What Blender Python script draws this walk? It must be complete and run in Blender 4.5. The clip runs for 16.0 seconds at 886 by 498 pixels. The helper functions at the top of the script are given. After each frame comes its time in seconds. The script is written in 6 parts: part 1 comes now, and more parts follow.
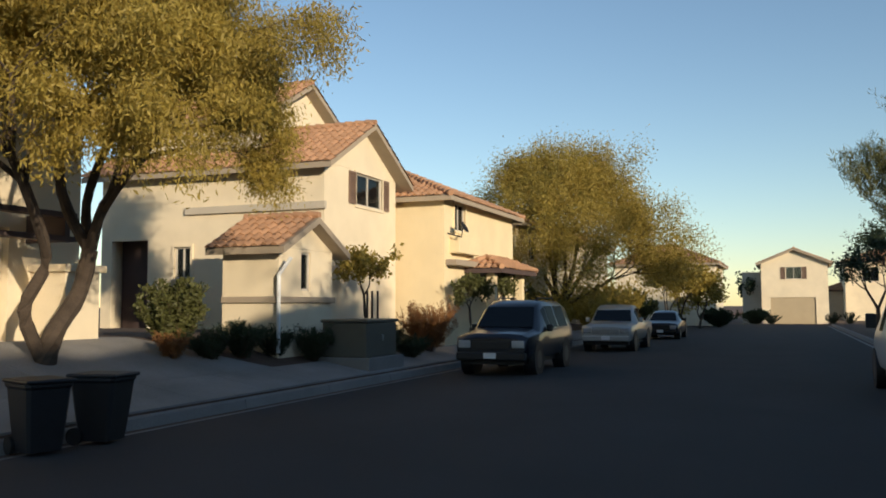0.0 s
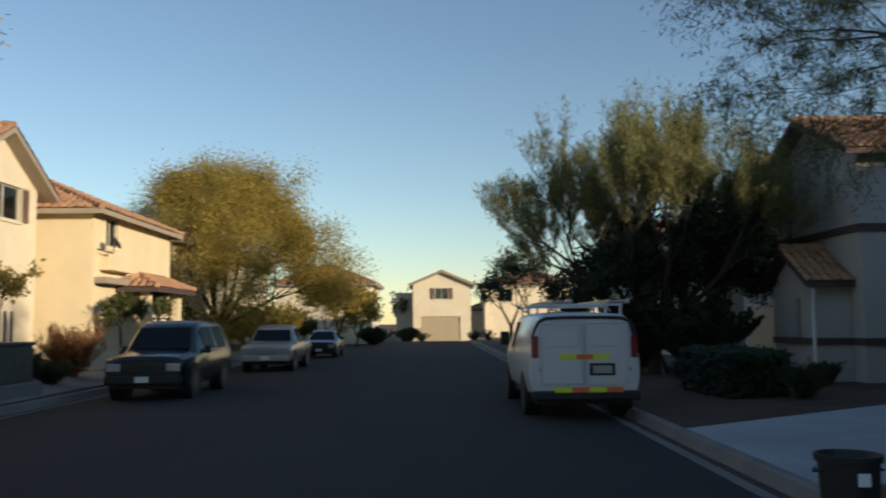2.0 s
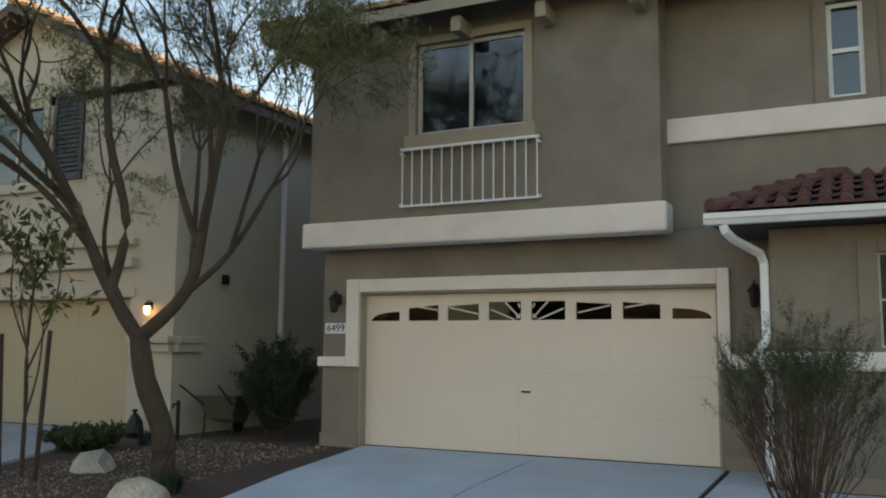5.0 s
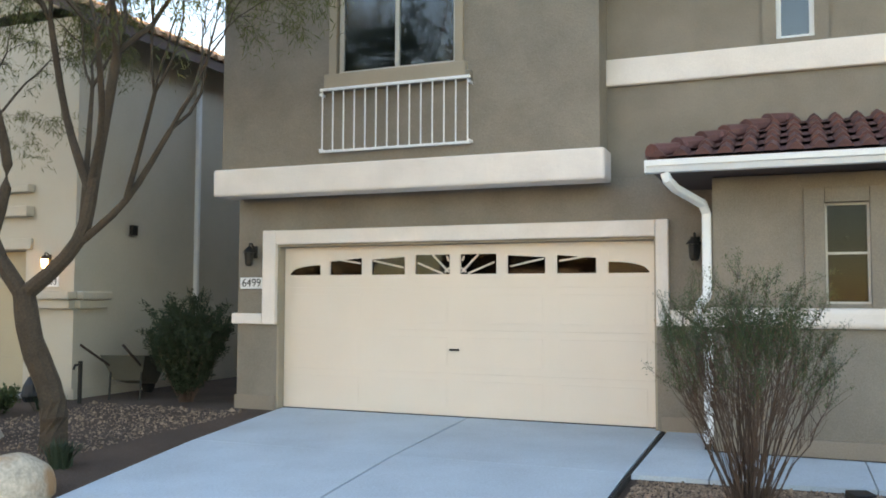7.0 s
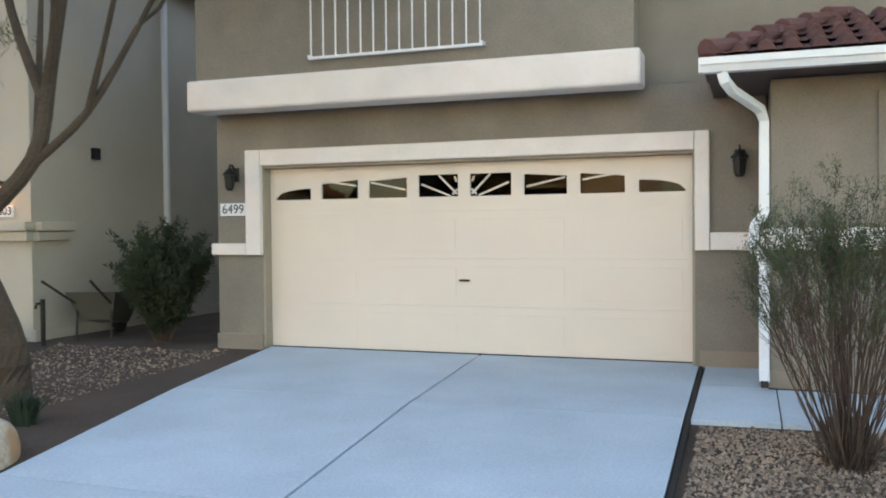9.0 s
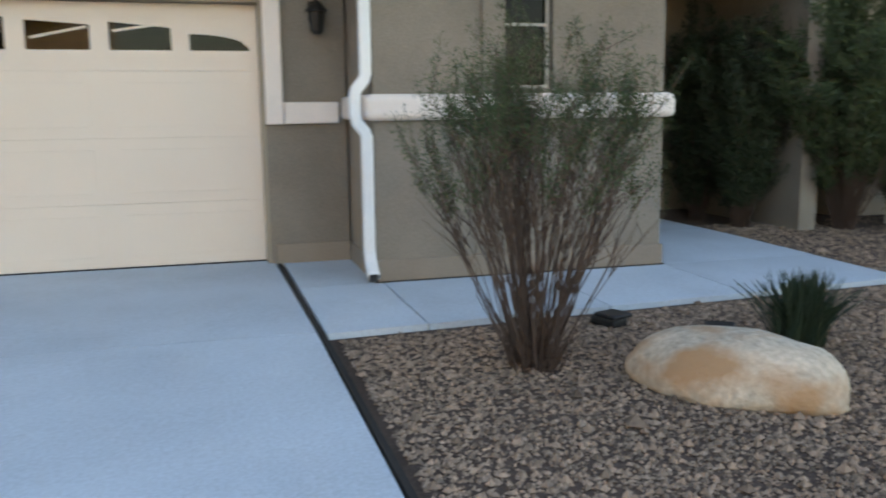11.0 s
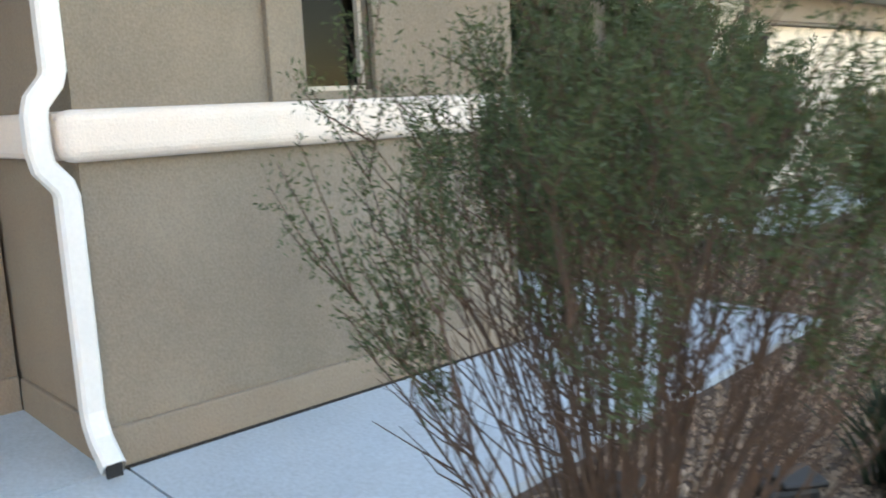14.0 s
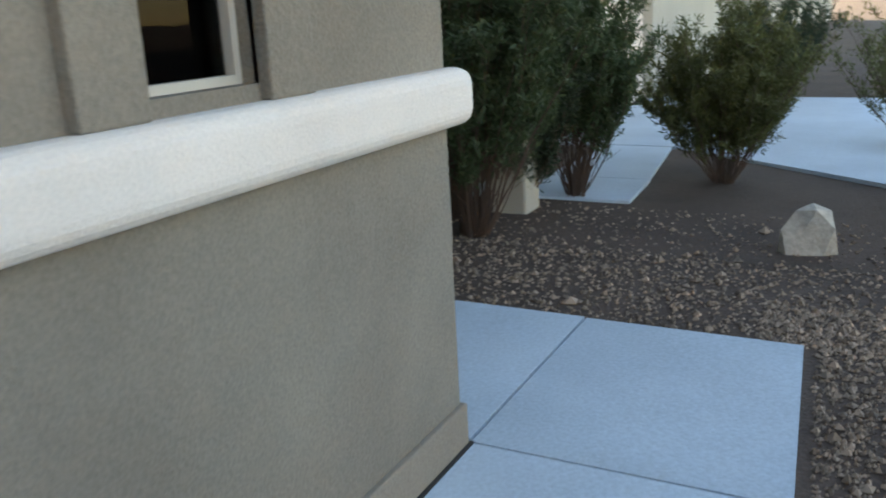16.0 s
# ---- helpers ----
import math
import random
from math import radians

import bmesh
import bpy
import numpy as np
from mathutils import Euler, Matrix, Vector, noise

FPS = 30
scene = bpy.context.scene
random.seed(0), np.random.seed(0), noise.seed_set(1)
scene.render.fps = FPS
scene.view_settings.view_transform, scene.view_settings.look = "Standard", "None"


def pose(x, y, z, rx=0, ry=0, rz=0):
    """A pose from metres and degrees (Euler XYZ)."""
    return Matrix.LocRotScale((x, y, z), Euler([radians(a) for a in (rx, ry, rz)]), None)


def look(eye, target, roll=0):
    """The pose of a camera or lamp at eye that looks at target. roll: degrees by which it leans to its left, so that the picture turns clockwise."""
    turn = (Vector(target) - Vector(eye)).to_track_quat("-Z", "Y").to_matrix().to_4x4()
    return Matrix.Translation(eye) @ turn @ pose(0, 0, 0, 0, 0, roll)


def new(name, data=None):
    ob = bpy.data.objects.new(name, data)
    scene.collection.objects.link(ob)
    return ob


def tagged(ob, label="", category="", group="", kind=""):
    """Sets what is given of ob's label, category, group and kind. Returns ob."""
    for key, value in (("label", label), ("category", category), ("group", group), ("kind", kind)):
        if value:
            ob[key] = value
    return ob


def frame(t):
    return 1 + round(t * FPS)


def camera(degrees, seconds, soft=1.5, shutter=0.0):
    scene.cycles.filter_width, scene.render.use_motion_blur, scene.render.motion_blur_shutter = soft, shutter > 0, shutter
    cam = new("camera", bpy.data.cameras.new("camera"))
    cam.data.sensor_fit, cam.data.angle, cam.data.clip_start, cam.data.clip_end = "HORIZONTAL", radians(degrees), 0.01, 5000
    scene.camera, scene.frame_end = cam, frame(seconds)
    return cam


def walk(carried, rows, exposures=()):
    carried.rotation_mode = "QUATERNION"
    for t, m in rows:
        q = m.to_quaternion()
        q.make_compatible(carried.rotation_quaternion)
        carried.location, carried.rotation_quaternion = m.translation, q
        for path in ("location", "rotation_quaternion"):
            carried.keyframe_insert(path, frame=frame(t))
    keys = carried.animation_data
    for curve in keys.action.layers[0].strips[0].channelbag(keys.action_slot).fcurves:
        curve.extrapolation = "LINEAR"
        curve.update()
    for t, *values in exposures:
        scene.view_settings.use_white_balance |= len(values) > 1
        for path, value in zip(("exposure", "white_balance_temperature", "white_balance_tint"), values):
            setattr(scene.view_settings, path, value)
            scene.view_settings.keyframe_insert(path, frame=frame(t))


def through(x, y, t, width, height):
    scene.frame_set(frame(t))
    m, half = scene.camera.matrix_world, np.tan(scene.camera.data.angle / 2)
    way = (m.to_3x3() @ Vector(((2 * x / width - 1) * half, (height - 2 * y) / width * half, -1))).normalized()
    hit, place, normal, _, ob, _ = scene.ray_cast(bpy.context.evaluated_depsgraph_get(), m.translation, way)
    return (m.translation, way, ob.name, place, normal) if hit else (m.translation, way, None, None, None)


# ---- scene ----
cam = camera(54.0, 16.0, soft=1.8, shutter=0.3)
walk(cam, [
    (0.0, pose(-11.151, -4.064, 1.359, 93.77, 0.17, 21.42)),
    (0.5, pose(-11.118, -3.984, 1.349, 93.89, 0.04, 20.83)),
    (1.0, pose(-11.011, -3.902, 1.343, 94.21, -0.09, 16.49)),
    (1.5, pose(-11.025, -3.968, 1.392, 94.58, -0.06, 8.38)),
    (2.0, pose(-11.140, -4.112, 1.385, 94.89, 0.53, -0.63)),
    (2.5, pose(-11.163, -4.118, 1.397, 94.95, 1.03, -9.86)),
    (3.0, pose(-11.039, -3.906, 1.405, 95.02, 0.57, -19.76)),
    (3.5, pose(-10.848, -3.878, 1.442, 95.08, -0.01, -30.52)),
    (4.0, pose(-10.733, -3.857, 1.407, 95.64, -0.62, -41.90)),
    (4.5, pose(-10.743, -4.025, 1.364, 96.18, -0.76, -53.02)),
    (5.0, pose(-10.706, -4.013, 1.379, 96.42, -0.41, -64.01)),
    (7.5, pose(-9.772, -3.724, 1.440, 92.98, -0.38, -68.33)),
    (8.0, pose(-9.608, -3.611, 1.418, 91.15, -0.40, -66.72)),
    (10.5, pose(-7.858, -1.906, 1.290, 82.09, 1.54, -93.31)),
    (11.0, pose(-7.400, -1.836, 1.229, 81.03, 0.66, -106.17)),
    (11.5, pose(-6.996, -1.744, 1.178, 80.96, 0.00, -117.90)),
    (12.0, pose(-6.542, -1.679, 1.163, 81.36, -0.34, -126.76)),
    (12.5, pose(-6.062, -1.706, 1.208, 81.95, -0.77, -132.18)),
    (13.0, pose(-5.541, -1.813, 1.243, 82.29, -0.94, -134.63)),
    (13.5, pose(-4.993, -1.912, 1.246, 82.12, -0.13, -133.43)),
    (14.0, pose(-4.413, -1.943, 1.317, 80.54, 2.69, -132.78)),
    (14.5, pose(-3.839, -1.947, 1.441, 79.10, 4.52, -133.54)),
    (15.0, pose(-3.384, -2.019, 1.523, 77.55, 4.83, -137.71)),
    (15.5, pose(-2.948, -2.337, 1.512, 76.76, 3.73, -144.74)),
    (16.0, pose(-2.482, -2.849, 1.543, 74.64, 2.87, -153.47)),
], exposures=[(0.0, 0.06, 6350, 10), (1.5, 0.0, 6250, 10), (2.5, 0.02, 6700, 10), (3.5, 0.68, 7700, 13), (4.5, 1.28, 8300, 15), (5.0, 1.55, 8700, 15), (7.3, 2.7, 8500, 18),
              (8.2, 2.75, 8500, 18), (10.5, 2.42, 8200, 19), (11.5, 2.45, 8250, 19), (12.2, 2.65, 8650, 20), (13.0, 3.0, 8850, 20), (13.5, 3.15, 8900, 20), (14.5, 3.08, 8950, 19), (15.0, 2.88, 8550, 18), (16.0, 2.55, 7950, 15)])

# ---- light: a low evening sun behind the row of houses with garages ----
SUN_EL, SUN_X, SUN_Y = 11.5, 0.80, -0.60
world = bpy.data.worlds.new("world")
scene.world = world
world.use_nodes = True
sky = world.node_tree.nodes.new("ShaderNodeTexSky")
sky.sky_type, sky.sun_disc = "NISHITA", False
sky.sun_elevation, sky.sun_rotation = radians(SUN_EL), math.atan2(SUN_X, SUN_Y)
sky.air_density, sky.dust_density, sky.ozone_density = 1.0, 0.1, 1.7
background = world.node_tree.nodes["Background"]
background.inputs["Strength"].default_value = 0.15
world.node_tree.links.new(sky.outputs[0], background.inputs["Color"])
sun_data = bpy.data.lights.new("sun", "SUN")
sun_data.energy, sun_data.angle, sun_data.color = 5.0, radians(0.6), (1.0, 0.82, 0.58)
sun = new("sun", sun_data)
sun.matrix_world = look((SUN_X * 60, SUN_Y * 60, 60 * math.tan(radians(SUN_EL))), (0, 0, 0))


# ---- materials ----
def surface(name, color, rough=0.8, metal=0.0, vary=0.15, scale=3.0, grain=60.0, bump=0.3, spread=0.0, coat=0.0, island=False, trowel=0.0):
    """A surface with two scales of variation, fine relief and, for pieces, a tone of their own."""
    m = bpy.data.materials.new(name)
    m.use_nodes = True
    nt = m.node_tree
    b = nt.nodes["Principled BSDF"]
    b.inputs["Roughness"].default_value, b.inputs["Metallic"].default_value = rough, metal
    b.inputs["Coat Weight"].default_value = coat
    pos = nt.nodes.new("ShaderNodeTexCoord")
    big, fine = nt.nodes.new("ShaderNodeTexNoise"), nt.nodes.new("ShaderNodeTexNoise")
    big.inputs["Scale"].default_value, big.inputs["Detail"].default_value = scale, 4
    fine.inputs["Scale"].default_value, fine.inputs["Detail"].default_value = grain, 3
    for n in (big, fine):
        nt.links.new(pos.outputs["Object"], n.inputs["Vector"])
    add = nt.nodes.new("ShaderNodeMath")
    add.operation = "ADD"
    nt.links.new(big.outputs["Fac"], add.inputs[0])
    nt.links.new(fine.outputs["Fac"], add.inputs[1])
    fac = add
    if spread:
        info = nt.nodes.new("ShaderNodeNewGeometry" if island else "ShaderNodeObjectInfo")
        mul = nt.nodes.new("ShaderNodeMath")
        mul.operation, mul.inputs[1].default_value = "MULTIPLY_ADD", spread
        nt.links.new(info.outputs["Random Per Island" if island else "Random"], mul.inputs[0])
        nt.links.new(add.outputs[0], mul.inputs[2])
        fac = mul
    ramp = nt.nodes.new("ShaderNodeMapRange")
    ramp.inputs["From Min"].default_value, ramp.inputs["From Max"].default_value = 0.65, 1.35 + spread
    nt.links.new(fac.outputs[0], ramp.inputs["Value"])
    mix = nt.nodes.new("ShaderNodeMix")
    mix.data_type = "RGBA"
    mix.inputs[6].default_value = (*[c * (1 - vary) for c in color], 1)
    mix.inputs[7].default_value = (*[min(1, c * (1 + vary)) for c in color], 1)
    nt.links.new(ramp.outputs[0], mix.inputs[0])
    nt.links.new(mix.outputs[2], b.inputs["Base Color"])
    if bump:
        bp = nt.nodes.new("ShaderNodeBump")
        bp.inputs["Strength"].default_value, bp.inputs["Distance"].default_value = bump, 0.01
        nt.links.new(fine.outputs["Fac"], bp.inputs["Height"])
        nt.links.new(bp.outputs["Normal"], b.inputs["Normal"])
        if trowel:                       # the sweeps of the float, a hand wide
            sweep, wide = nt.nodes.new("ShaderNodeTexNoise"), nt.nodes.new("ShaderNodeBump")
            sweep.inputs["Scale"].default_value, sweep.inputs["Detail"].default_value, sweep.inputs["Distortion"].default_value = 9.0, 3, 0.6
            wide.inputs["Strength"].default_value, wide.inputs["Distance"].default_value = trowel, 0.03
            nt.links.new(pos.outputs["Object"], sweep.inputs["Vector"])
            nt.links.new(sweep.outputs["Fac"], wide.inputs["Height"])
            nt.links.new(wide.outputs["Normal"], bp.inputs["Normal"])
    return m


def glass(name, tint, mirror):
    """Window glass: a clear sheet with a mirror film."""
    m = bpy.data.materials.new(name)
    m.use_nodes = True
    nt = m.node_tree
    nt.nodes.remove(nt.nodes["Principled BSDF"])
    clear, shiny, mix = (nt.nodes.new("ShaderNode" + k) for k in ("BsdfTransparent", "BsdfGlossy", "MixShader"))
    clear.inputs["Color"].default_value = (*tint, 1)
    shiny.inputs["Roughness"].default_value = 0.02
    mix.inputs[0].default_value = mirror
    nt.links.new(clear.outputs[0], mix.inputs[1])
    nt.links.new(shiny.outputs[0], mix.inputs[2])
    nt.links.new(mix.outputs[0], nt.nodes["Material Output"].inputs[0])
    return m


def glow(name, color, power):
    m = bpy.data.materials.new(name)
    m.use_nodes = True
    b = m.node_tree.nodes["Principled BSDF"]
    b.inputs["Base Color"].default_value = (*color, 1)
    b.inputs["Emission Color"].default_value = (*color, 1)
    b.inputs["Emission Strength"].default_value = power
    return m


def leafy(name, color, vary=0.45, through=0.35):
    """Leaves: a tone for each, and some light let through."""
    m = surface(name, color, 0.6, 0, vary, 0.8, 8, 0, 0.7, 0, True)
    nt = m.node_tree
    b = nt.nodes["Principled BSDF"]
    thin, mix = nt.nodes.new("ShaderNodeBsdfTranslucent"), nt.nodes.new("ShaderNodeMixShader")
    mix.inputs[0].default_value = through
    nt.links.new(b.inputs["Base Color"].links[0].from_socket, thin.inputs["Color"])
    nt.links.new(b.outputs[0], mix.inputs[1])
    nt.links.new(thin.outputs[0], mix.inputs[2])
    nt.links.new(mix.outputs[0], nt.nodes["Material Output"].inputs[0])
    return m


TAUPE = surface("taupe_stucco", (0.225, 0.192, 0.154), 0.95, 0, 0.21, 1.9, 90, 0.5, trowel=0.22)
TAN_LOW = surface("tan_stucco", (0.262, 0.212, 0.165), 0.95, 0, 0.14, 1.3, 90, 0.5, trowel=0.2)
SAND = surface("sand_stucco", (0.47, 0.42, 0.34), 0.95, 0, 0.10, 1.1, 90, 0.5)
GREY_STUCCO = surface("grey_stucco", (0.42, 0.41, 0.385), 0.95, 0, 0.10, 1.1, 90, 0.5)
CREAM = surface("cream_stucco", (0.72, 0.62, 0.45), 0.95, 0, 0.10, 1.1, 90, 0.5)
CREAM_WARM = surface("warm_cream_stucco", (0.76, 0.63, 0.40), 0.95, 0, 0.10, 1.1, 90, 0.5)
TRIM_WHITE = surface("white_trim", (0.75, 0.67, 0.61), 0.85, 0, 0.10, 2.5, 110, 0.35, trowel=0.2)
TRIM_DARK = surface("dark_trim", (0.075, 0.05, 0.045), 0.8, 0, 0.2, 2, 60, 0.2)
TRIM_TAN = surface("tan_trim", (0.34, 0.28, 0.21), 0.85, 0, 0.08, 2, 90, 0.3)
DOOR_PAINT = surface("garage_door_paint", (0.72, 0.61, 0.51), 0.55, 0, 0.035, 1.2, 160, 0.06)
DOOR_TAN = surface("tan_door_paint", (0.42, 0.34, 0.22), 0.6, 0, 0.06, 1.2, 120, 0.1)
WHITE_METAL = surface("white_painted_metal", (0.74, 0.75, 0.75), 0.4, 0, 0.05, 4, 60, 0.05)
CONCRETE = surface("concrete", (0.455, 0.525, 0.58), 0.9, 0, 0.22, 1.1, 55, 0.25, 0.25)
# stains, on a base also darkened for the shade over this drive
DRIVE_CONCRETE = surface("stained_shaded_drive_concrete", (0.35, 0.375, 0.40), 0.92, 0, 0.45, 0.55, 45, 0.35, 0.15)
# concrete across the street: its shade is put into a darker colour
SHADED_CONCRETE = surface("shaded_concrete", (0.215, 0.21, 0.206), 0.93, 0, 0.42, 0.7, 45, 0.4, 0.2)
KERB = surface("kerb_concrete", (0.20, 0.19, 0.18), 0.92, 0, 0.2, 1.2, 40, 0.4)
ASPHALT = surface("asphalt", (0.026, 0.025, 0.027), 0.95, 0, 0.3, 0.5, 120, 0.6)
EARTH = surface("gravelly_earth", (0.078, 0.048, 0.034), 0.97, 0, 0.4, 1.4, 45, 1.0)
PEBBLE = surface("pebbles", (0.25, 0.172, 0.122), 0.85, 0, 0.86, 0.9, 30, 0.1, 1.0, 0, True)
TILE = surface("clay_tile", (0.40, 0.225, 0.125), 0.85, 0, 0.3, 1.5, 40, 0.3, 0.8, 0, True)
TILE_DARK = surface("maroon_tile", (0.13, 0.055, 0.05), 0.7, 0, 0.3, 2.5, 40, 0.3, 0.5)
BOULDER = surface("boulder", (0.53, 0.44, 0.34), 0.9, 0, 0.36, 5.5, 30, 0.9)
stain_tree = BOULDER.node_tree
stain, stain_ramp, stain_mix = (stain_tree.nodes.new("ShaderNode" + k) for k in ("TexNoise", "ValToRGB", "Mix"))
stain.inputs["Scale"].default_value, stain.inputs["Detail"].default_value = 2.6, 6
stain_ramp.color_ramp.elements[0].position, stain_ramp.color_ramp.elements[1].position = 0.47, 0.62
stain_mix.data_type = "RGBA"
stain_base = stain_tree.nodes["Principled BSDF"].inputs["Base Color"]
stain_tree.links.new(stain_tree.nodes["Texture Coordinate"].outputs["Object"], stain.inputs["Vector"])
stain_tree.links.new(stain.outputs["Fac"], stain_ramp.inputs["Fac"])
stain_tree.links.new(stain_ramp.outputs["Color"], stain_mix.inputs[0])
stain_tree.links.new(stain_base.links[0].from_socket, stain_mix.inputs[6])
stain_mix.inputs[7].default_value = (0.40, 0.23, 0.12, 1)
stain_tree.links.new(stain_mix.outputs[2], stain_base)
ROCK_GREY = surface("pale_rock", (0.42, 0.37, 0.31), 0.9, 0, 0.3, 4, 30, 0.8)
BARK = surface("bark", (0.06, 0.043, 0.03), 0.95, 0, 0.4, 5, 60, 1.0)
BARK_GREEN = surface("olive_bark", (0.062, 0.043, 0.028), 0.9, 0, 0.35, 4, 50, 0.7)
STEM = surface("brown_stems", (0.10, 0.062, 0.045), 0.9, 0, 0.35, 4, 50, 0.3, 0.6, 0, True)
LEAF_GOLD = leafy("yellow_green_leaves", (0.38, 0.29, 0.06), 0.45, 0.45)
LEAF_PALE = leafy("pale_olive_shoots", (0.22, 0.21, 0.075), 0.4, 0.4)
LEAF_OLIVE = leafy("olive_leaves", (0.10, 0.105, 0.03))
LEAF_GREEN = leafy("green_leaves", (0.06, 0.09, 0.035))
LEAF_DARK = leafy("dark_leaves", (0.035, 0.055, 0.024))
LEAF_RUST = leafy("rust_leaves", (0.26, 0.12, 0.04))
BLADE = leafy("grey_green_blades", (0.03, 0.05, 0.028), 0.4, 0.15)
GLASS = glass("window_glass", (0.5, 0.55, 0.57), 0.07)
GLASS_DIM = glass("shaded_glass", (0.2, 0.2, 0.2), 0.012)
GLASS_CAR = glass("car_glass", (0.05, 0.055, 0.06), 0.07)
VINYL = surface("window_vinyl", (0.50, 0.46, 0.40), 0.5, 0, 0.04, 3, 60, 0.05)
CURTAIN = surface("window_blind", (0.40, 0.42, 0.42), 0.8, 0, 0.1, 2, 40, 0.1)
SHUTTER = surface("brown_shutter", (0.16, 0.105, 0.075), 0.7, 0, 0.15, 3, 60, 0.2)
SHUTTER_BLUE = surface("slate_shutter", (0.05, 0.06, 0.075), 0.7, 0, 0.15, 3, 60, 0.2)
BLACK = surface("black_plastic_and_shade", (0.012, 0.012, 0.014), 0.55, 0, 0.3, 6, 80, 0.1)
JOINT = surface("joint_filler", (0.02, 0.018, 0.016), 0.95, 0, 0.2, 6, 80, 0.2)
IRON = surface("dark_iron", (0.03, 0.028, 0.026), 0.5, 0.6, 0.2, 8, 80, 0.1)
ALLOY = surface("dusty_alloy", (0.12, 0.12, 0.12), 0.5, 0.6, 0.2, 8, 60, 0.1)
STEEL = surface("dull_steel", (0.35, 0.35, 0.36), 0.35, 0.9, 0.1, 8, 80, 0.05)
PAINT_WHITE = surface("white_car_paint", (0.62, 0.63, 0.64), 0.3, 0, 0.04, 1.5, 30, 0, 0, 0.4)
PAINT_NAVY = surface("dark_blue_car_paint", (0.006, 0.008, 0.016), 0.3, 0.2, 0.1, 1.5, 30, 0, 0, 0.6)
PAINT_SILVER = surface("pale_silver_car_paint", (0.40, 0.40, 0.38), 0.32, 0.4, 0.05, 1.5, 30, 0, 0, 0.5)
RUBBER = surface("rubber", (0.012, 0.012, 0.012), 0.9, 0, 0.2, 8, 60, 0.3)
LENS_RED = surface("red_lens", (0.22, 0.012, 0.01), 0.2, 0, 0.1, 6, 30, 0, 0, 0.5)
LENS_CLEAR = surface("clear_lens", (0.5, 0.5, 0.5), 0.12, 0.3, 0.1, 6, 30, 0, 0, 0.5)
TAPE_YELLOW = surface("yellow_reflective_tape", (0.75, 0.80, 0.03), 0.4, 0, 0.05, 8, 60, 0)
TAPE_ORANGE = surface("orange_reflective_tape", (0.85, 0.16, 0.04), 0.4, 0, 0.05, 8, 60, 0)
PLAQUE = surface("white_plaque", (0.72, 0.72, 0.72), 0.5, 0, 0.04, 8, 60, 0.05)
INK = surface("black_ink", (0.02, 0.02, 0.02), 0.6, 0, 0.1, 8, 60, 0)
UTILITY = surface("olive_utility_paint", (0.10, 0.095, 0.075), 0.6, 0, 0.12, 2, 40, 0.1)
STAKE_GREEN = surface("green_stake_paint", (0.02, 0.16, 0.08), 0.5, 0, 0.2, 8, 60, 0.1)
STAKE_WOOD = surface("dark_stake_wood", (0.06, 0.035, 0.025), 0.9, 0, 0.3, 8, 60, 0.4)
BULB = glow("warm_bulb", (1.0, 0.55, 0.22), 4)


# ---- building blocks ----
def part(name, bm, material, parent=None, label=""):
    """Links a bmesh, or (vertices, faces), as one mesh object."""
    me = bpy.data.meshes.new(name)
    if isinstance(bm, tuple):
        me.from_pydata(bm[0], [], bm[1])
    else:
        bmesh.ops.recalc_face_normals(bm, faces=bm.faces)
        bm.to_mesh(me)
        bm.free()
    me.materials.append(material)
    ob = new(name, me)
    ob.parent = parent
    return tagged(ob, label)


def thing(name, x, y, z, rz, label, category, group="", kind=""):
    ob = new(name)
    ob.matrix_basis = pose(x, y, z, 0, 0, rz)
    return tagged(ob, label, category, group, kind)


def box(bm, x0, x1, y0, y1, z0, z1, bevel=0.0, rounds=2):
    vs = [bm.verts.new((x, y, z)) for x in (x0, x1) for y in (y0, y1) for z in (z0, z1)]
    fs = [bm.faces.new([vs[i] for i in q]) for q in ((0, 1, 3, 2), (4, 6, 7, 5), (0, 4, 5, 1), (2, 3, 7, 6), (0, 2, 6, 4), (1, 5, 7, 3))]
    if bevel:
        bmesh.ops.bevel(bm, geom=list({e for f in fs for e in f.edges}), offset=bevel, segments=rounds, affect="EDGES", profile=0.5)
    return bm


def slab(x0, x1, y0, y1, z0, z1, bevel=0.0):
    return box(bmesh.new(), x0, x1, y0, y1, z0, z1, bevel)


def beam(bm, a, b, w, h=None, bevel=0.0):
    """A bar of rectangular section from a to b."""
    a, b = Vector(a), Vector(b)
    q = (b - a).to_track_quat("X", "Z").to_matrix().to_4x4()
    start = len(bm.verts)
    box(bm, 0, (b - a).length, -w / 2, w / 2, -(h or w) / 2, (h or w) / 2, bevel)
    bm.verts.ensure_lookup_table()
    bmesh.ops.transform(bm, matrix=Matrix.Translation(a) @ q, verts=bm.verts[start:])
    return bm


def tube(bm, points, radii, sides=8):
    """A bent, tapered tube through the points."""
    rings = []
    for i, p in enumerate(points):
        way = Vector(points[min(i + 1, len(points) - 1)]) - Vector(points[max(i - 1, 0)])
        q = way.to_track_quat("Z", "X")
        rings.append([bm.verts.new(Vector(p) + q @ Vector((radii[i] * math.cos(k * math.tau / sides), radii[i] * math.sin(k * math.tau / sides), 0))) for k in range(sides)])
    for r, s in zip(rings, rings[1:]):
        for k in range(sides):
            bm.faces.new((r[k], r[(k + 1) % sides], s[(k + 1) % sides], s[k]))
    bm.faces.new(rings[0][::-1])
    bm.faces.new(rings[-1])
    return bm


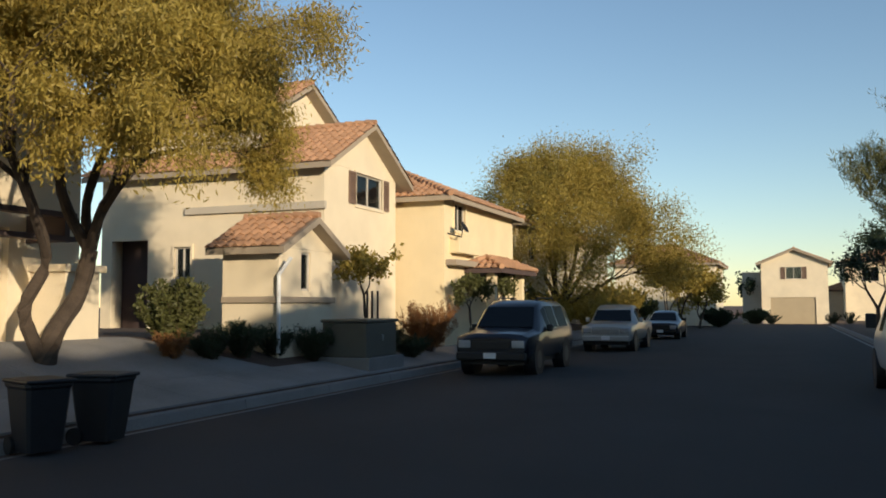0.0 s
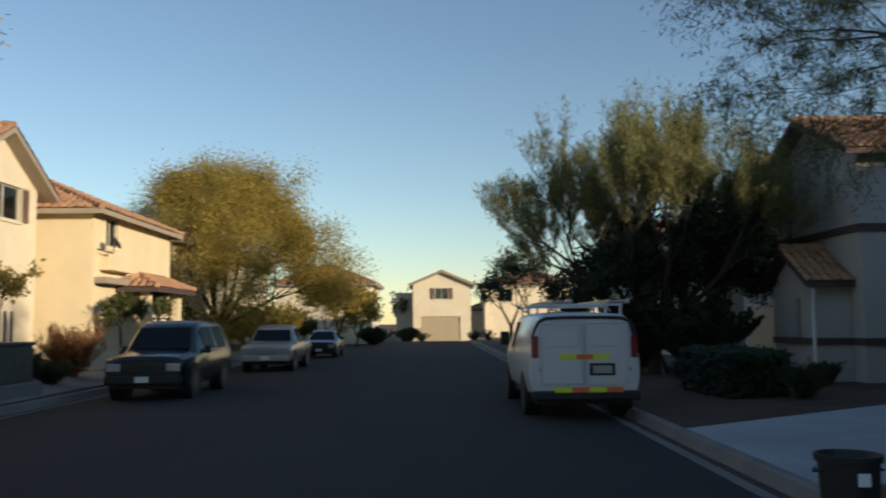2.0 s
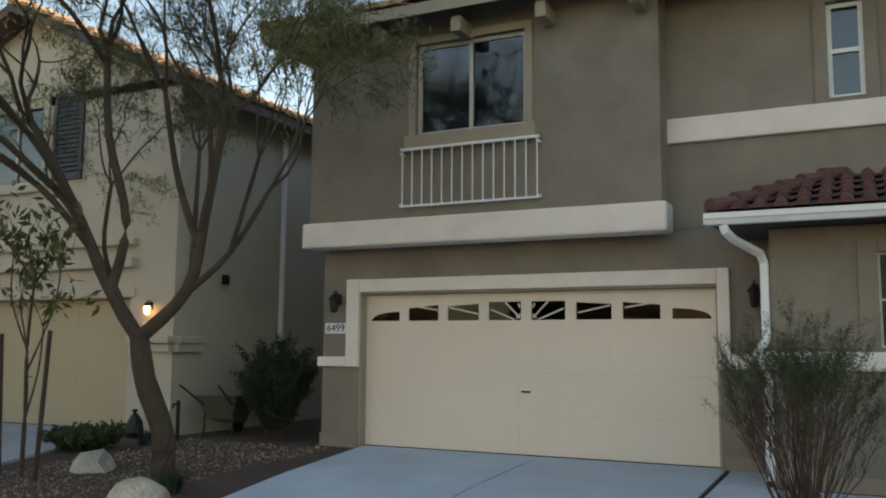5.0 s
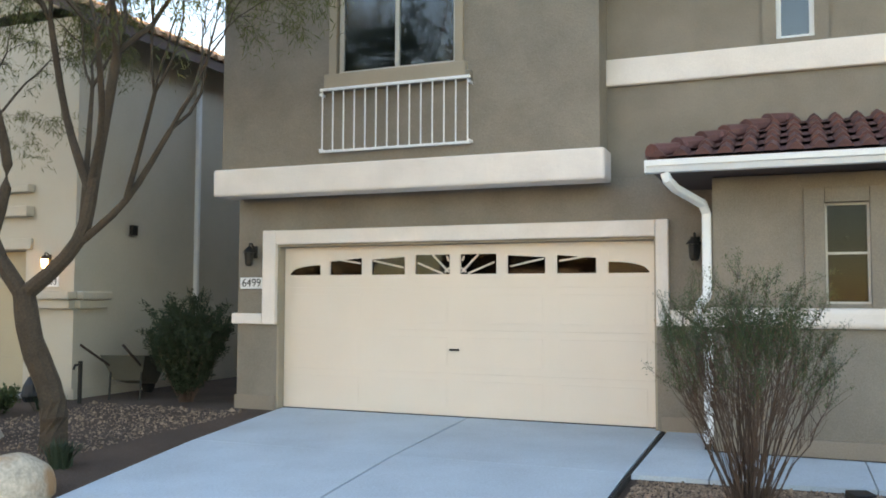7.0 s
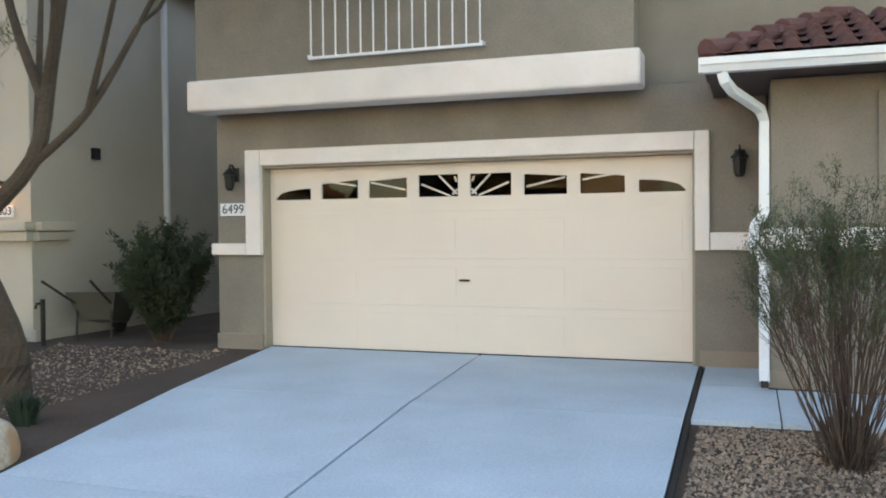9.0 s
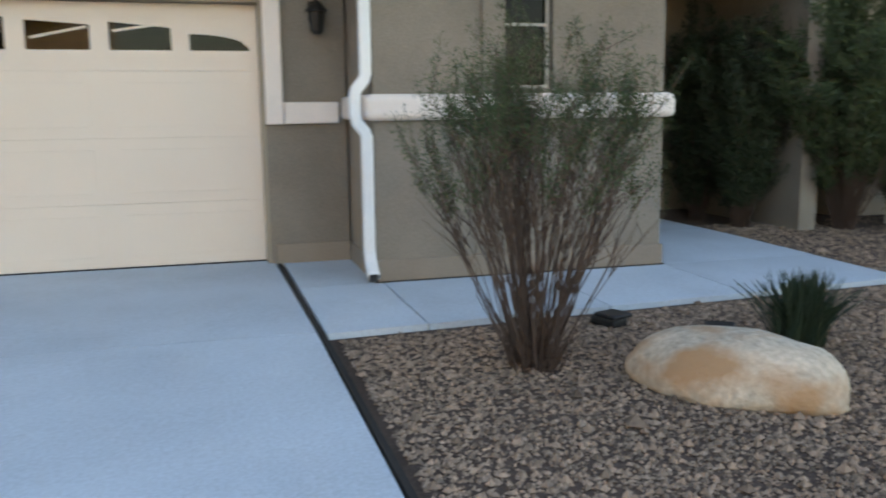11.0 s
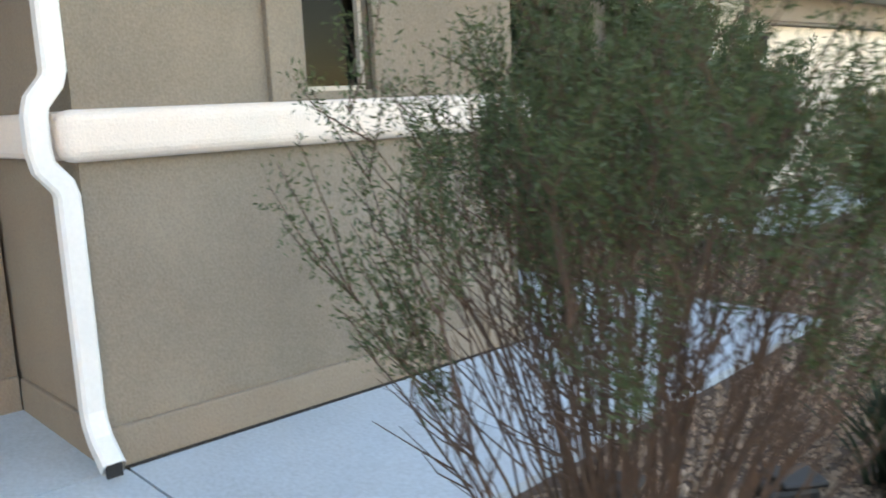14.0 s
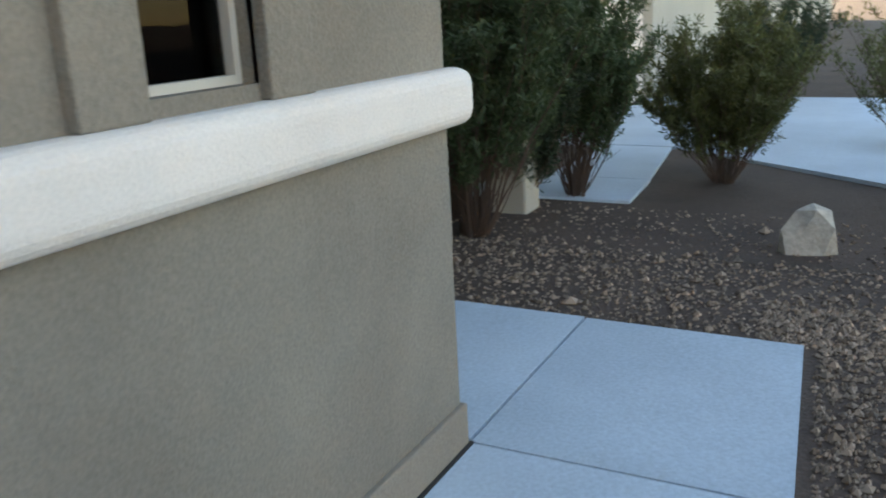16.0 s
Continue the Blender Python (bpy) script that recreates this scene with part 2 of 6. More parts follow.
def lathe(bm, profile, sides=24):
    rings = [[bm.verts.new((r * math.cos(k * math.tau / sides), r * math.sin(k * math.tau / sides), z)) for k in range(sides)] for r, z in profile]
    for r, s in zip(rings, rings[1:]):
        for k in range(sides):
            bm.faces.new((r[k], r[(k + 1) % sides], s[(k + 1) % sides], s[k]))
    bm.faces.new(rings[0][::-1])
    bm.faces.new(rings[-1])
    return bm


def wall(axis, pos, inward, u0, u1, z0, z1, holes=(), th=0.2):
    """A wall with thickness, and openings (u0, u1, z0, z1) that go through it. axis x: the wall's face lies at x = pos and u is y."""
    us = sorted({u0, u1, *[h[0] for h in holes], *[h[1] for h in holes]})
    zs = sorted({z0, z1, *[h[2] for h in holes], *[h[3] for h in holes]})
    bm, vs = bmesh.new(), {}

    def v(i, j, k):
        if (i, j, k) not in vs:
            d = pos + (inward * th if k else 0)
            vs[i, j, k] = bm.verts.new((d, us[i], zs[j]) if axis == "x" else (us[i], d, zs[j]))
        return vs[i, j, k]

    def solid(i, j):
        if not (0 <= i < len(us) - 1 and 0 <= j < len(zs) - 1):
            return False
        u, z = (us[i] + us[i + 1]) / 2, (zs[j] + zs[j + 1]) / 2
        return not any(h[0] < u < h[1] and h[2] < z < h[3] for h in holes)

    for i in range(len(us) - 1):
        for j in range(len(zs) - 1):
            if solid(i, j):
                for k in (0, 1):
                    bm.faces.new([v(i, j, k), v(i + 1, j, k), v(i + 1, j + 1, k), v(i, j + 1, k)])
                for a, b, c, d in ((i, j - 1, (i, j), (i + 1, j)), (i, j + 1, (i, j + 1), (i + 1, j + 1)), (i - 1, j, (i, j), (i, j + 1)), (i + 1, j, (i + 1, j), (i + 1, j + 1))):
                    if not solid(a, b):
                        bm.faces.new([v(*c, 0), v(*d, 0), v(*d, 1), v(*c, 1)])
    return bm


def on_wall(axis, pos, out):
    """Puts (u, d, z) of a wall, d outwards from its face, into x, y, z bounds."""
    def bounds(u0, u1, d0, d1, z0, z1):
        a, b = sorted((pos + out * d0, pos + out * d1))
        return (a, b, u0, u1, z0, z1) if axis == "x" else (u0, u1, a, b, z0, z1)
    return bounds


def window(parent, axis, pos, out, u0, u1, z0, z1, surround=0.0, split="v", shutters=None, blind=False, frame_mat=None, surround_mat=None, sill=None, bar=0.05, leaf_gap=0.03, leaf_wide=0.42, pane=None):
    """A window in its opening: frame, panes, and what the wall shows round it."""
    bd = on_wall(axis, pos, out)
    w = thing("window", 0, 0, 0, 0, "", "")
    w.parent = parent
    f = bar
    um, zm = (u0 + u1) / 2, (z0 + z1) / 2
    if split == "v":
        panes = ((u0 + f, um - f / 2, z0 + f, z1 - f), (um + f / 2, u1 - f, z0 + f, z1 - f))
    elif split == "h":
        panes = ((u0 + f, u1 - f, z0 + f, zm - f / 2), (u0 + f, u1 - f, zm + f / 2, z1 - f))
    else:
        panes = ((u0 + f, u1 - f, z0 + f, z1 - f),)
    part("window_frame", wall(axis, pos - out * 0.05, -out, u0, u1, z0, z1, panes, 0.06), frame_mat or VINYL, w)
    for p in panes:
        part("pane", slab(*bd(p[0], p[1], -0.085, -0.079, p[2], p[3])), pane or GLASS, w).visible_shadow = False
    # without a blind, a black sheet stands in for the unlit room
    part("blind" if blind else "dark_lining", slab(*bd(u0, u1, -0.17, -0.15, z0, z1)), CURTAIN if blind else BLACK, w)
    if surround:
        s = surround
        part("surround", wall(axis, pos + out * 0.045, -out, u0 - s, u1 + s, z0 - s, z1 + s, [(u0, u1, z0, z1)], 0.065), surround_mat or TRIM_TAN, w)
    if sill:
        part("window_sill", slab(*bd(u0 - 0.15, u1 + 0.15, -0.02, 0.09, z0 - sill - 0.0, z0 - 0.002), 0.015), surround_mat or TRIM_TAN, w)
    if shutters:
        for a, b in ((u0 - leaf_gap - leaf_wide, u0 - leaf_gap), (u1 + leaf_gap, u1 + leaf_gap + leaf_wide)):
            bm = wall(axis, pos + out * 0.05, -out, a, b, z0, z1, [(a + 0.06, b - 0.06, z0 + 0.08, z1 - 0.08)], 0.06)
            n = int((z1 - z0 - 0.16) / 0.08)
            fold = []
            for i in range(n):
                z, h = z0 + 0.08 + i * (z1 - z0 - 0.16) / n, (z1 - z0 - 0.16) / n
                fold += [(0.04, z + 0.002), (0.005, z + h - 0.002)]
            rows = []
            for u in (a + 0.055, b - 0.055):
                rows.append([bm.verts.new((pos + out * d, u, z) if axis == "x" else (u, pos + out * d, z)) for d, z in fold])
            for k in range(len(fold) - 1):
                bm.faces.new((rows[0][k], rows[1][k], rows[1][k + 1], rows[0][k + 1]))
            part("shutter", bm, shutters, w)
    return w


def tile_sheet(o, u, v, width, length, span=None, step=0.26, course=0.34, lift=0.075):
    """Barrel tiles on a roof plane: o its eave corner, u along the eave, v up the slope, span(s) the tiled stretch at the distance s up the slope."""
    o, u, v = np.array(o, float), np.array(u, float), np.array(v, float)
    u, v = u / np.linalg.norm(u), v / np.linalg.norm(v)
    n = np.cross(u, v)
    n = n * np.sign(n[2])
    verts, faces = [], []
    rng = random.Random(int(abs(o[0] * 13 + o[1] * 7)) + 5)
    for j in range(int(math.ceil(length / course))):
        s = j * course
        lo, hi = span(min(s + course / 2, length)) if span else (0, width)
        k = 0
        for i in range(int(width / step) + 1):
            a = i * step
            if a < lo - step / 3 or a + step > hi + step / 3:
                continue
            base = len(verts)
            jig = rng.uniform(-0.012, 0.012)
            for end, up in ((s - 0.03, 0.045 + jig), (min(s + course, length), 0.012 + jig)):
                for c, h in ((0.0, 0.0), (0.16, 0.62), (0.36, 1.0), (0.56, 0.62), (0.72, 0.0), (1.0, -0.08)):
                    verts.append(tuple(o + u * (a + c * step) + v * end + n * (up + h * lift)))
            for c in range(5):
                faces.append((base + c, base + c + 1, base + c + 7, base + c + 6))
            faces.append(tuple(base + c for c in range(5)))
    return verts, faces


def roof(parent, x0, x1, y0, y1, z, pitch, ridge="y", over=0.45, hip=False, mat=None, fascia=None, tiles=True, eave_h=0.16):
    """A gable or hip roof over the walls x0..x1, y0..y1, whose tops are at z."""
    mat, fascia = mat or TILE, fascia or TRIM_DARK
    X0, X1, Y0, Y1 = x0 - over, x1 + over, y0 - over, y1 + over
    swap = ridge == "x"
    A0, A1, B0, B1 = (X0, X1, Y0, Y1) if not swap else (Y0, Y1, X0, X1)   # a: across the ridge, b: along it
    half = (A1 - A0) / 2
    rise = half * pitch
    ze = z - over * pitch
    inset = half if hip else 0.0

    def P(a, b, zz):
        return (a, b, zz) if not swap else (b, a, zz)
    am = (A0 + A1) / 2
    bm = bmesh.new()
    t = eave_h
    low = [bm.verts.new(P(a, b, ze)) for a, b in ((A0, B0), (A1, B0), (A1, B1), (A0, B1))]
    rid = [bm.verts.new(P(am, B0 + inset, ze + rise)), bm.verts.new(P(am, B1 - inset, ze + rise))]
    lowt = [bm.verts.new(P(a, b, ze + t)) for a, b in ((A0, B0), (A1, B0), (A1, B1), (A0, B1))]
    ridt = [bm.verts.new(P(am, B0 + inset, ze + rise + t)), bm.verts.new(P(am, B1 - inset, ze + rise + t))]
    for lo, ri in ((low, rid), (lowt, ridt)):
        bm.faces.new((lo[0], lo[3], ri[1], ri[0]))
        bm.faces.new((lo[1], lo[2], ri[1], ri[0]))
        if hip:
            bm.faces.new((lo[0], lo[1], ri[0]))
            bm.faces.new((lo[2], lo[3], ri[1]))
    bm.faces.new((low[0], low[3], lowt[3], lowt[0]))
    bm.faces.new((low[1], low[2], lowt[2], lowt[1]))
    if hip:
        bm.faces.new((low[0], low[1], lowt[1], lowt[0]))
        bm.faces.new((low[2], low[3], lowt[3], lowt[2]))
    else:
        for e, r in ((0, 0), (1, 0), (2, 1), (3, 1)):
            bm.faces.new((low[e], rid[r], ridt[r], lowt[e]))
    rf = part("roof", bm, fascia, parent)
    slope = math.hypot(half, rise)
    if tiles:
        verts, faces = [], []
        cos, sin = half / slope, rise / slope
        L = B1 - B0
        planes = [(P(A0, B0, ze + t), P(0, 1, 0), P(cos, 0, sin), L, slope, (lambda s: (s * cos, L - s * cos)) if hip else None),
                  (P(A1, B0, ze + t), P(0, 1, 0), P(-cos, 0, sin), L, slope, (lambda s: (s * cos, L - s * cos)) if hip else None)]
        if hip:
            W = A1 - A0
            planes += [(P(A0, B0, ze + t), P(1, 0, 0), P(0, cos, sin), W, slope, lambda s: (s * cos, W - s * cos)),
                       (P(A0, B1, ze + t), P(1, 0, 0), P(0, -cos, sin), W, slope, lambda s: (s * cos, W - s * cos))]
        for pl in planes:
            v, f = tile_sheet(*pl)
            faces += [tuple(i + len(verts) for i in q) for q in f]
            verts += v
        tagged(part("tiles", (verts, faces), mat, rf), kind="stuff")
    bm = bmesh.new()
    caps = [(P(am, B0 + inset, ze + rise + t + 0.06), P(am, B1 - inset, ze + rise + t + 0.06))]
    if hip:
        caps += [(P(a, b, ze + t + 0.05), P(am, c, ze + rise + t + 0.06)) for a, b, c in ((A0, B0, B0 + inset), (A1, B0, B0 + inset), (A0, B1, B1 - inset), (A1, B1, B1 - inset))]
    for a, b in caps:
        if (Vector(a) - Vector(b)).length < 0.05:
            continue
        n = max(2, int((Vector(b) - Vector(a)).length / 0.35))
        for i in range(n):
            p, q = Vector(a).lerp(Vector(b), i / n), Vector(a).lerp(Vector(b), (i + 1) / n)
            tube(bm, [p + Vector((0, 0, 0.01)), q + Vector((0, 0, -0.01))], [0.105, 0.085], 8)
    part("ridge_cap", bm, mat, rf)
    return rf


def gable_end(parent, axis, pos, inward, u0, u1, z, pitch, mat, th=0.2):
    """The triangle of wall under a gable."""
    um = (u0 + u1) / 2
    h = (u1 - u0) / 2 * pitch
    bm = bmesh.new()
    rows = []
    for d in (pos, pos + inward * th):
        rows.append([bm.verts.new((d, u, zz) if axis == "x" else (u, d, zz)) for u, zz in ((u0, z), (u1, z), (um, z + h))])
    bm.faces.new(rows[0])
    bm.faces.new(rows[1][::-1])
    for i in range(3):
        bm.faces.new((rows[0][i], rows[0][(i + 1) % 3], rows[1][(i + 1) % 3], rows[1][i]))
    return part("gable_wall", bm, mat, parent)


def garage_door(parent, x, y0, y1, z0, h, mat, rows=4, lites=False, handle=True, columns=8):
    """A sectional door facing -x, its face at x: each section a raised-panel leaf."""
    d = thing("garage_door", 0, 0, 0, 0, "", "")
    d.parent = parent
    gap, hh = 0.0008, h / rows
    w = (y1 - y0) / columns
    for r in range(rows):
        za, zb = z0 + (0.012 if r == 0 else 0.0) + r * hh, z0 + (r + 1) * hh - gap
        if lites and r == rows - 1:
            holes = [(y0 + i * w + 0.07, y0 + (i + 1) * w - 0.07, za + 0.16, zb - 0.12) for i in range(columns)]
            part("section", wall("x", x, 1, y0, y1, za, zb, holes, 0.045), mat, d)
            for i, q in enumerate(holes):
                sunburst(d, x, q, (y0 + y1) / 2, mat, i in (0, columns - 1))
        else:
            s = part("section", slab(x, x + 0.045, y0, y1, za, zb, 0.003), mat, d)
            for i in range(columns // 2):
                a, b = y0 + i * 2 * w + 0.10, y0 + (i + 1) * 2 * w - 0.10
                part("panel", slab(x - 0.004, x + 0.004, a, b, za + 0.09, zb - 0.09, 0.003), mat, s)
    if handle:
        bm = slab(x - 0.035, x - 0.004, (y0 + y1) / 2 - 0.06, (y0 + y1) / 2 + 0.06, z0 + 0.80, z0 + 0.822, 0.006)
        part("handle", bm, IRON, d)
    part("weather_strip", slab(x - 0.004, x + 0.04, y0, y1, z0 - 0.01, z0 + 0.012), JOINT, d)
    return d


def sunburst(parent, x, q, ym, mat, end):
    """A door light with glass and the rays of a rising sun."""
    u0, u1, z0, z1 = q
    part("pane", slab(x + 0.028, x + 0.033, u0, u1, z0, z1), GLASS_DIM, parent).visible_shadow = False
    bm = bmesh.new()
    cz = z0 - 0.06
    um = (u0 + u1) / 2
    near = min(abs(u0 - ym), abs(u1 - ym)) < 0.2
    far = abs(um - ym)
    x0, x1 = x + 0.006, x + 0.026
    if end:                                             # a quarter arch: high towards the middle
        hi, lo = (u0, u1) if um > ym else (u1, u0)
        pts = [(hi + (lo - hi) * k / 8, z0 + (z1 - z0) * (0.45 + 0.0) * math.sqrt(max(0, 1 - (k / 8) ** 2)) + 0.02) for k in range(9)]
        for (a, za), (b, zb) in zip(pts, pts[1:]):
            vs = [bm.verts.new((xx, yy, zz)) for xx in (x0, x1) for yy, zz in ((a, za), (b, zb), (b, z1), (a, z1))]
            for f in ((0, 1, 2, 3), (7, 6, 5, 4), (0, 4, 5, 1)):
                bm.faces.new([vs[i] for i in f])
    else:
        angles = (22, 45, 68) if near else ((12, 30) if far < 1.0 else (9, 17) if far < 1.7 else (6, 11))
        side = 1 if um > ym else -1
        for g in angles:
            seg = []
            for k in range(41):
                r = 0.12 + k * 0.06
                yy, zz = ym + side * r * math.cos(radians(g)), cz + r * math.sin(radians(g))
                if u0 <= yy <= u1 and z0 <= zz <= z1:
                    seg.append((yy, zz))
            if len(seg) > 1:
                beam(bm, ((x0 + x1) / 2, *seg[0]), ((x0 + x1) / 2, *seg[-1]), 0.028, 0.018)
        if not near:
            top = z1 - 0.02
            drop = (z1 - z0) * min(0.5, 0.10 + 0.12 * far)
            a, b = (u0, u1) if side > 0 else (u1, u0)
            vs = [bm.verts.new((xx, yy, zz)) for xx in (x0, x1) for yy, zz in ((a, z1 - drop * 0.4), (b, z1 - drop), (b, z1), (a, z1))]
            for f in ((0, 1, 2, 3), (7, 6, 5, 4), (0, 4, 5, 1)):
                bm.faces.new([vs[i] for i in f])
        else:
            pts = [(ym + side * 0.16 * math.cos(radians(g)), cz + 0.16 * math.sin(radians(g))) for g in range(0, 91, 15)]
            for a, b in zip(pts, pts[1:]):
                if all(u0 - 0.02 <= p[0] <= u1 and p[1] >= z0 for p in (a, b)):
                    beam(bm, ((x0 + x1) / 2, *a), ((x0 + x1) / 2, *b), 0.02, 0.018)
    part("muntin", bm, mat, parent)


def wall_lamp(x, y, z, lit, label):
    """A carriage lamp on a wall facing -x."""
    o = thing("wall_lamp", x, y, z, 0, label, "lamp", "lamps beside the garage doors")
    part("back_plate", slab(-0.03, 0, -0.05, 0.05, -0.02, 0.14, 0.008), IRON, o)
    part("arm", tube(bmesh.new(), [(-0.02, 0, 0.1), (-0.07, 0, 0.17), (-0.12, 0, 0.17), (-0.13, 0, 0.10)], [0.012] * 4, 6), IRON, o)
    bm = lathe(bmesh.new(), [(0.02, 0.13), (0.05, 0.10), (0.085, 0.06), (0.088, 0.05), (0.07, 0.05)], 10)
    bmesh.ops.translate(bm, verts=bm.verts, vec=(-0.13, 0, 0))
    part("cap", bm, IRON, o)
    bm = lathe(bmesh.new(), [(0.03, -0.13), (0.05, -0.10), (0.065, 0.045), (0.06, 0.05)], 8)
    bmesh.ops.translate(bm, verts=bm.verts, vec=(-0.13, 0, 0))
    part("lantern", bm, BULB if lit else IRON, o, "glowing lantern glass" if lit else "")
    o.scale = (0.75, 0.75, 0.75) if lit else (1, 1, 1)
    return o


# ---- ground, road, kerbs ----
ROAD = -0.36


def lerp_table(x, table):
    for (a, za), (b, zb) in zip(table, table[1:]):
        if x <= b:
            return za + (zb - za) * max(0.0, (x - a) / (b - a))
    return table[-1][1]


def ground_z(x, y):
    """The height of the yards: a gentle fall to the street on one side, a higher bank on the other."""
    if x > -13.7:
        near = lerp_table(x, [(-7.45, -0.27), (-2.5, -0.075), (0.0, -0.02), (60, -0.02)])
        far = lerp_table(x, [(-7.45, -0.27), (60, -0.24)])
        k = min(1.0, max(0.0, (y - 12.5) / 4))
        return near + (far - near) * k
    return lerp_table(x, [(-60, 0.75), (-24.0, 0.70), (-21.6, 0.05), (-20.1, -0.22)])


xs = [-900, -200, -60, -40, -30, -26, -24, -23, -22, -21.6, -21, -20.3, -20.12, -20.05, -7.39, -7.34, -7.2, -6, -5, -4, -3, -2.5, -1.5, 0, 6, 20, 60, 200, 900]
ys = [-900, -200, -60, -30, -20, -12, -8, -4, 0, 4, 8, 12, 13, 14, 15, 16.5, 20, 30, 45, 60, 75, 110, 200, 900]
bm = bmesh.new()
grid = [[bm.verts.new((x, y, -0.42 if -20.1 < x < -7.36 else ground_z(x, y))) for x in xs] for y in ys]
for r, s in zip(grid, grid[1:]):
    for i in range(len(xs) - 1):
        bm.faces.new((r[i], r[i + 1], s[i + 1], s[i]))
tagged(part("ground", bm, EARTH), "brown gravelly desert yard soil", "ground", kind="structure")

bm = bmesh.new()
prof = [(-19.62, -0.04), (-17, 0.0), (-13.7, 0.03), (-10, 0.0), (-7.83, -0.04)]
rows = [[bm.verts.new((x, y, ROAD + d)) for x, d in prof] for y in (-120, -40, -10, 0, 10, 20, 40, 60, 79)]
for r, s in zip(rows, rows[1:]):
    for i in range(len(prof) - 1):
        bm.faces.new((r[i], r[i + 1], s[i + 1], s[i]))
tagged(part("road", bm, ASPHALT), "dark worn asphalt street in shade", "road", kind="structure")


def kerb(name, x, side):
    """A kerb with its gutter pan; side: towards the yard."""
    pts = [(-0.36, -0.045), (-0.02, -0.07), (0.0, -0.02), (0.03, 0.095), (0.06, 0.115), (0.16, 0.12), (0.16, -0.15), (-0.36, -0.15)]
    k = thing(name, 0, 0, 0, 0, "pale grey concrete kerb and gutter", "kerb", kind="structure")
    bm0 = bmesh.new()
    a = [bm0.verts.new((x + side * p, 0.006, ROAD + q)) for p, q in pts]
    b = [bm0.verts.new((x + side * p, 2.994, ROAD + q)) for p, q in pts]
    for i in range(len(pts)):
        bm0.faces.new((a[i], a[(i + 1) % len(pts)], b[(i + 1) % len(pts)], b[i]))
    bm0.faces.new(a)
    bm0.faces.new(b[::-1])
    first = part("kerb_stone", bm0, KERB, k)
    first.location.y = -42
    for i in range(1, 40):
        c = first.copy()
        scene.collection.objects.link(c)
        c.location.y = -42 + 3 * i
    return k


kerb("kerb_right", -7.47, 1)
kerb("kerb_left", -19.98, -1)


def poly_slab(name, pts, mat, parent, lift=0.0, thick=0.12, cuts=6, bevel=0.01):
    """A slab of concrete over a plan outline of four corners, which follows the ground."""
    bm = bmesh.new()
    n = cuts
    top = []
    for i in range(n + 1):
        row = []
        for j in range(2):
            a, b = (pts[0], pts[1]) if j == 0 else (pts[3], pts[2])
            x, y = a[0] + (b[0] - a[0]) * i / n, a[1] + (b[1] - a[1]) * i / n
            row.append((x, y))
        top.append(row)
    up = [[bm.verts.new((x, y, slab_z(x, y) + lift)) for x, y in r] for r in top]
    dn = [[bm.verts.new((x, y, slab_z(x, y) + lift - thick)) for x, y in r] for r in top]
    for i in range(n):
        bm.faces.new((up[i][0], up[i + 1][0], up[i + 1][1], up[i][1]))
        for j in range(2):
            bm.faces.new((up[i][j], up[i + 1][j], dn[i + 1][j], dn[i][j]))
    for i in (0, n):
        bm.faces.new((up[i][0], up[i][1], dn[i][1], dn[i][0]))
    return part(name, bm, mat, parent)


def slab_z(x, y):
    if x > -13.7:
        return lerp_table(x, [(-7.31, -0.245), (-2.5, -0.035), (0.0, 0.0), (9, 0.0)])
    return ground_z(x, y) + 0.03


def paving(name, label, strips, mat=None):
    o = thing(name, 0, 0, 0, 0, label, "paving", kind="structure")
    for s in strips:
        poly_slab("slab", s, mat or CONCRETE, o)
    return o


# the driveway of the house with the sunburst door: a joint down its middle and one across
drive = []
g = 0.012
xa = [0.0, -2.45, -4.9, -7.3]
for a, b in zip(xa, xa[1:]):
    def edges(x):
        k = -x / 7.3
        return 2.42 - 1.35 * k, -0.17 - 0.45 * k, -2.47 - 0.05 * k
    (l0, m0, r0), (l1, m1, r1) = edges(a), edges(b)
    s = g if b > -7 else 0
    drive += [[(a, l0), (b + s, l1), (b + s, m1 + g), (a, m0 + g)], [(a, m0 - g), (b + s, m1 - g), (b + s, r1), (a, r0)]]
paving("driveway", "pale blue-grey broom-finished concrete driveway", drive)
part("expansion_joint", (lambda bm: beam(bm, (-0.02, -2.50, -0.03), (-2.5, -2.52, -0.065), 0.03, 0.06))(bmesh.new()), JOINT, bpy.data.objects["driveway"], "dark felt joint strip")
part("expansion_joint", (lambda bm: beam(bm, (-2.5, -2.52, -0.065), (-7.25, -2.55, -0.265), 0.03, 0.06))(bmesh.new()), JOINT, bpy.data.objects["driveway"], "dark felt joint strip")
walkway = []
wy = [-2.54, -3.17, -4.42, -5.50, -6.93]
for a, b in zip(wy, wy[1:]):
    e = lambda y: -2.50 + (-2.54 - y) * 0.062
    walkway.append([(-1.19, a), (e(a), a), (e(b), b + g), (-1.19, b + g)])
walkway.append([(-0.16, -2.54), (-1.18, -2.54), (-1.18, -3.10), (-0.16, -3.10)])
walkway += [[(0.4, -5.52), (-1.175, -5.52), (-1.175, -6.93), (0.4, -6.93)], [(2.0, -5.52), (0.41, -5.52), (0.41, -6.93), (2.0, -6.93)]]
paving("garden_path", "pale concrete path along the house wall", walkway)
paving("neighbour_path", "pale concrete path before the neighbouring house", [[(0.8, -9.55), (-0.70, -9.6), (-0.65, -10.5), (0.8, -10.45)], [(0.3, -10.5), (-0.64, -10.51), (-0.45, -12.3), (0.3, -12.3)]])
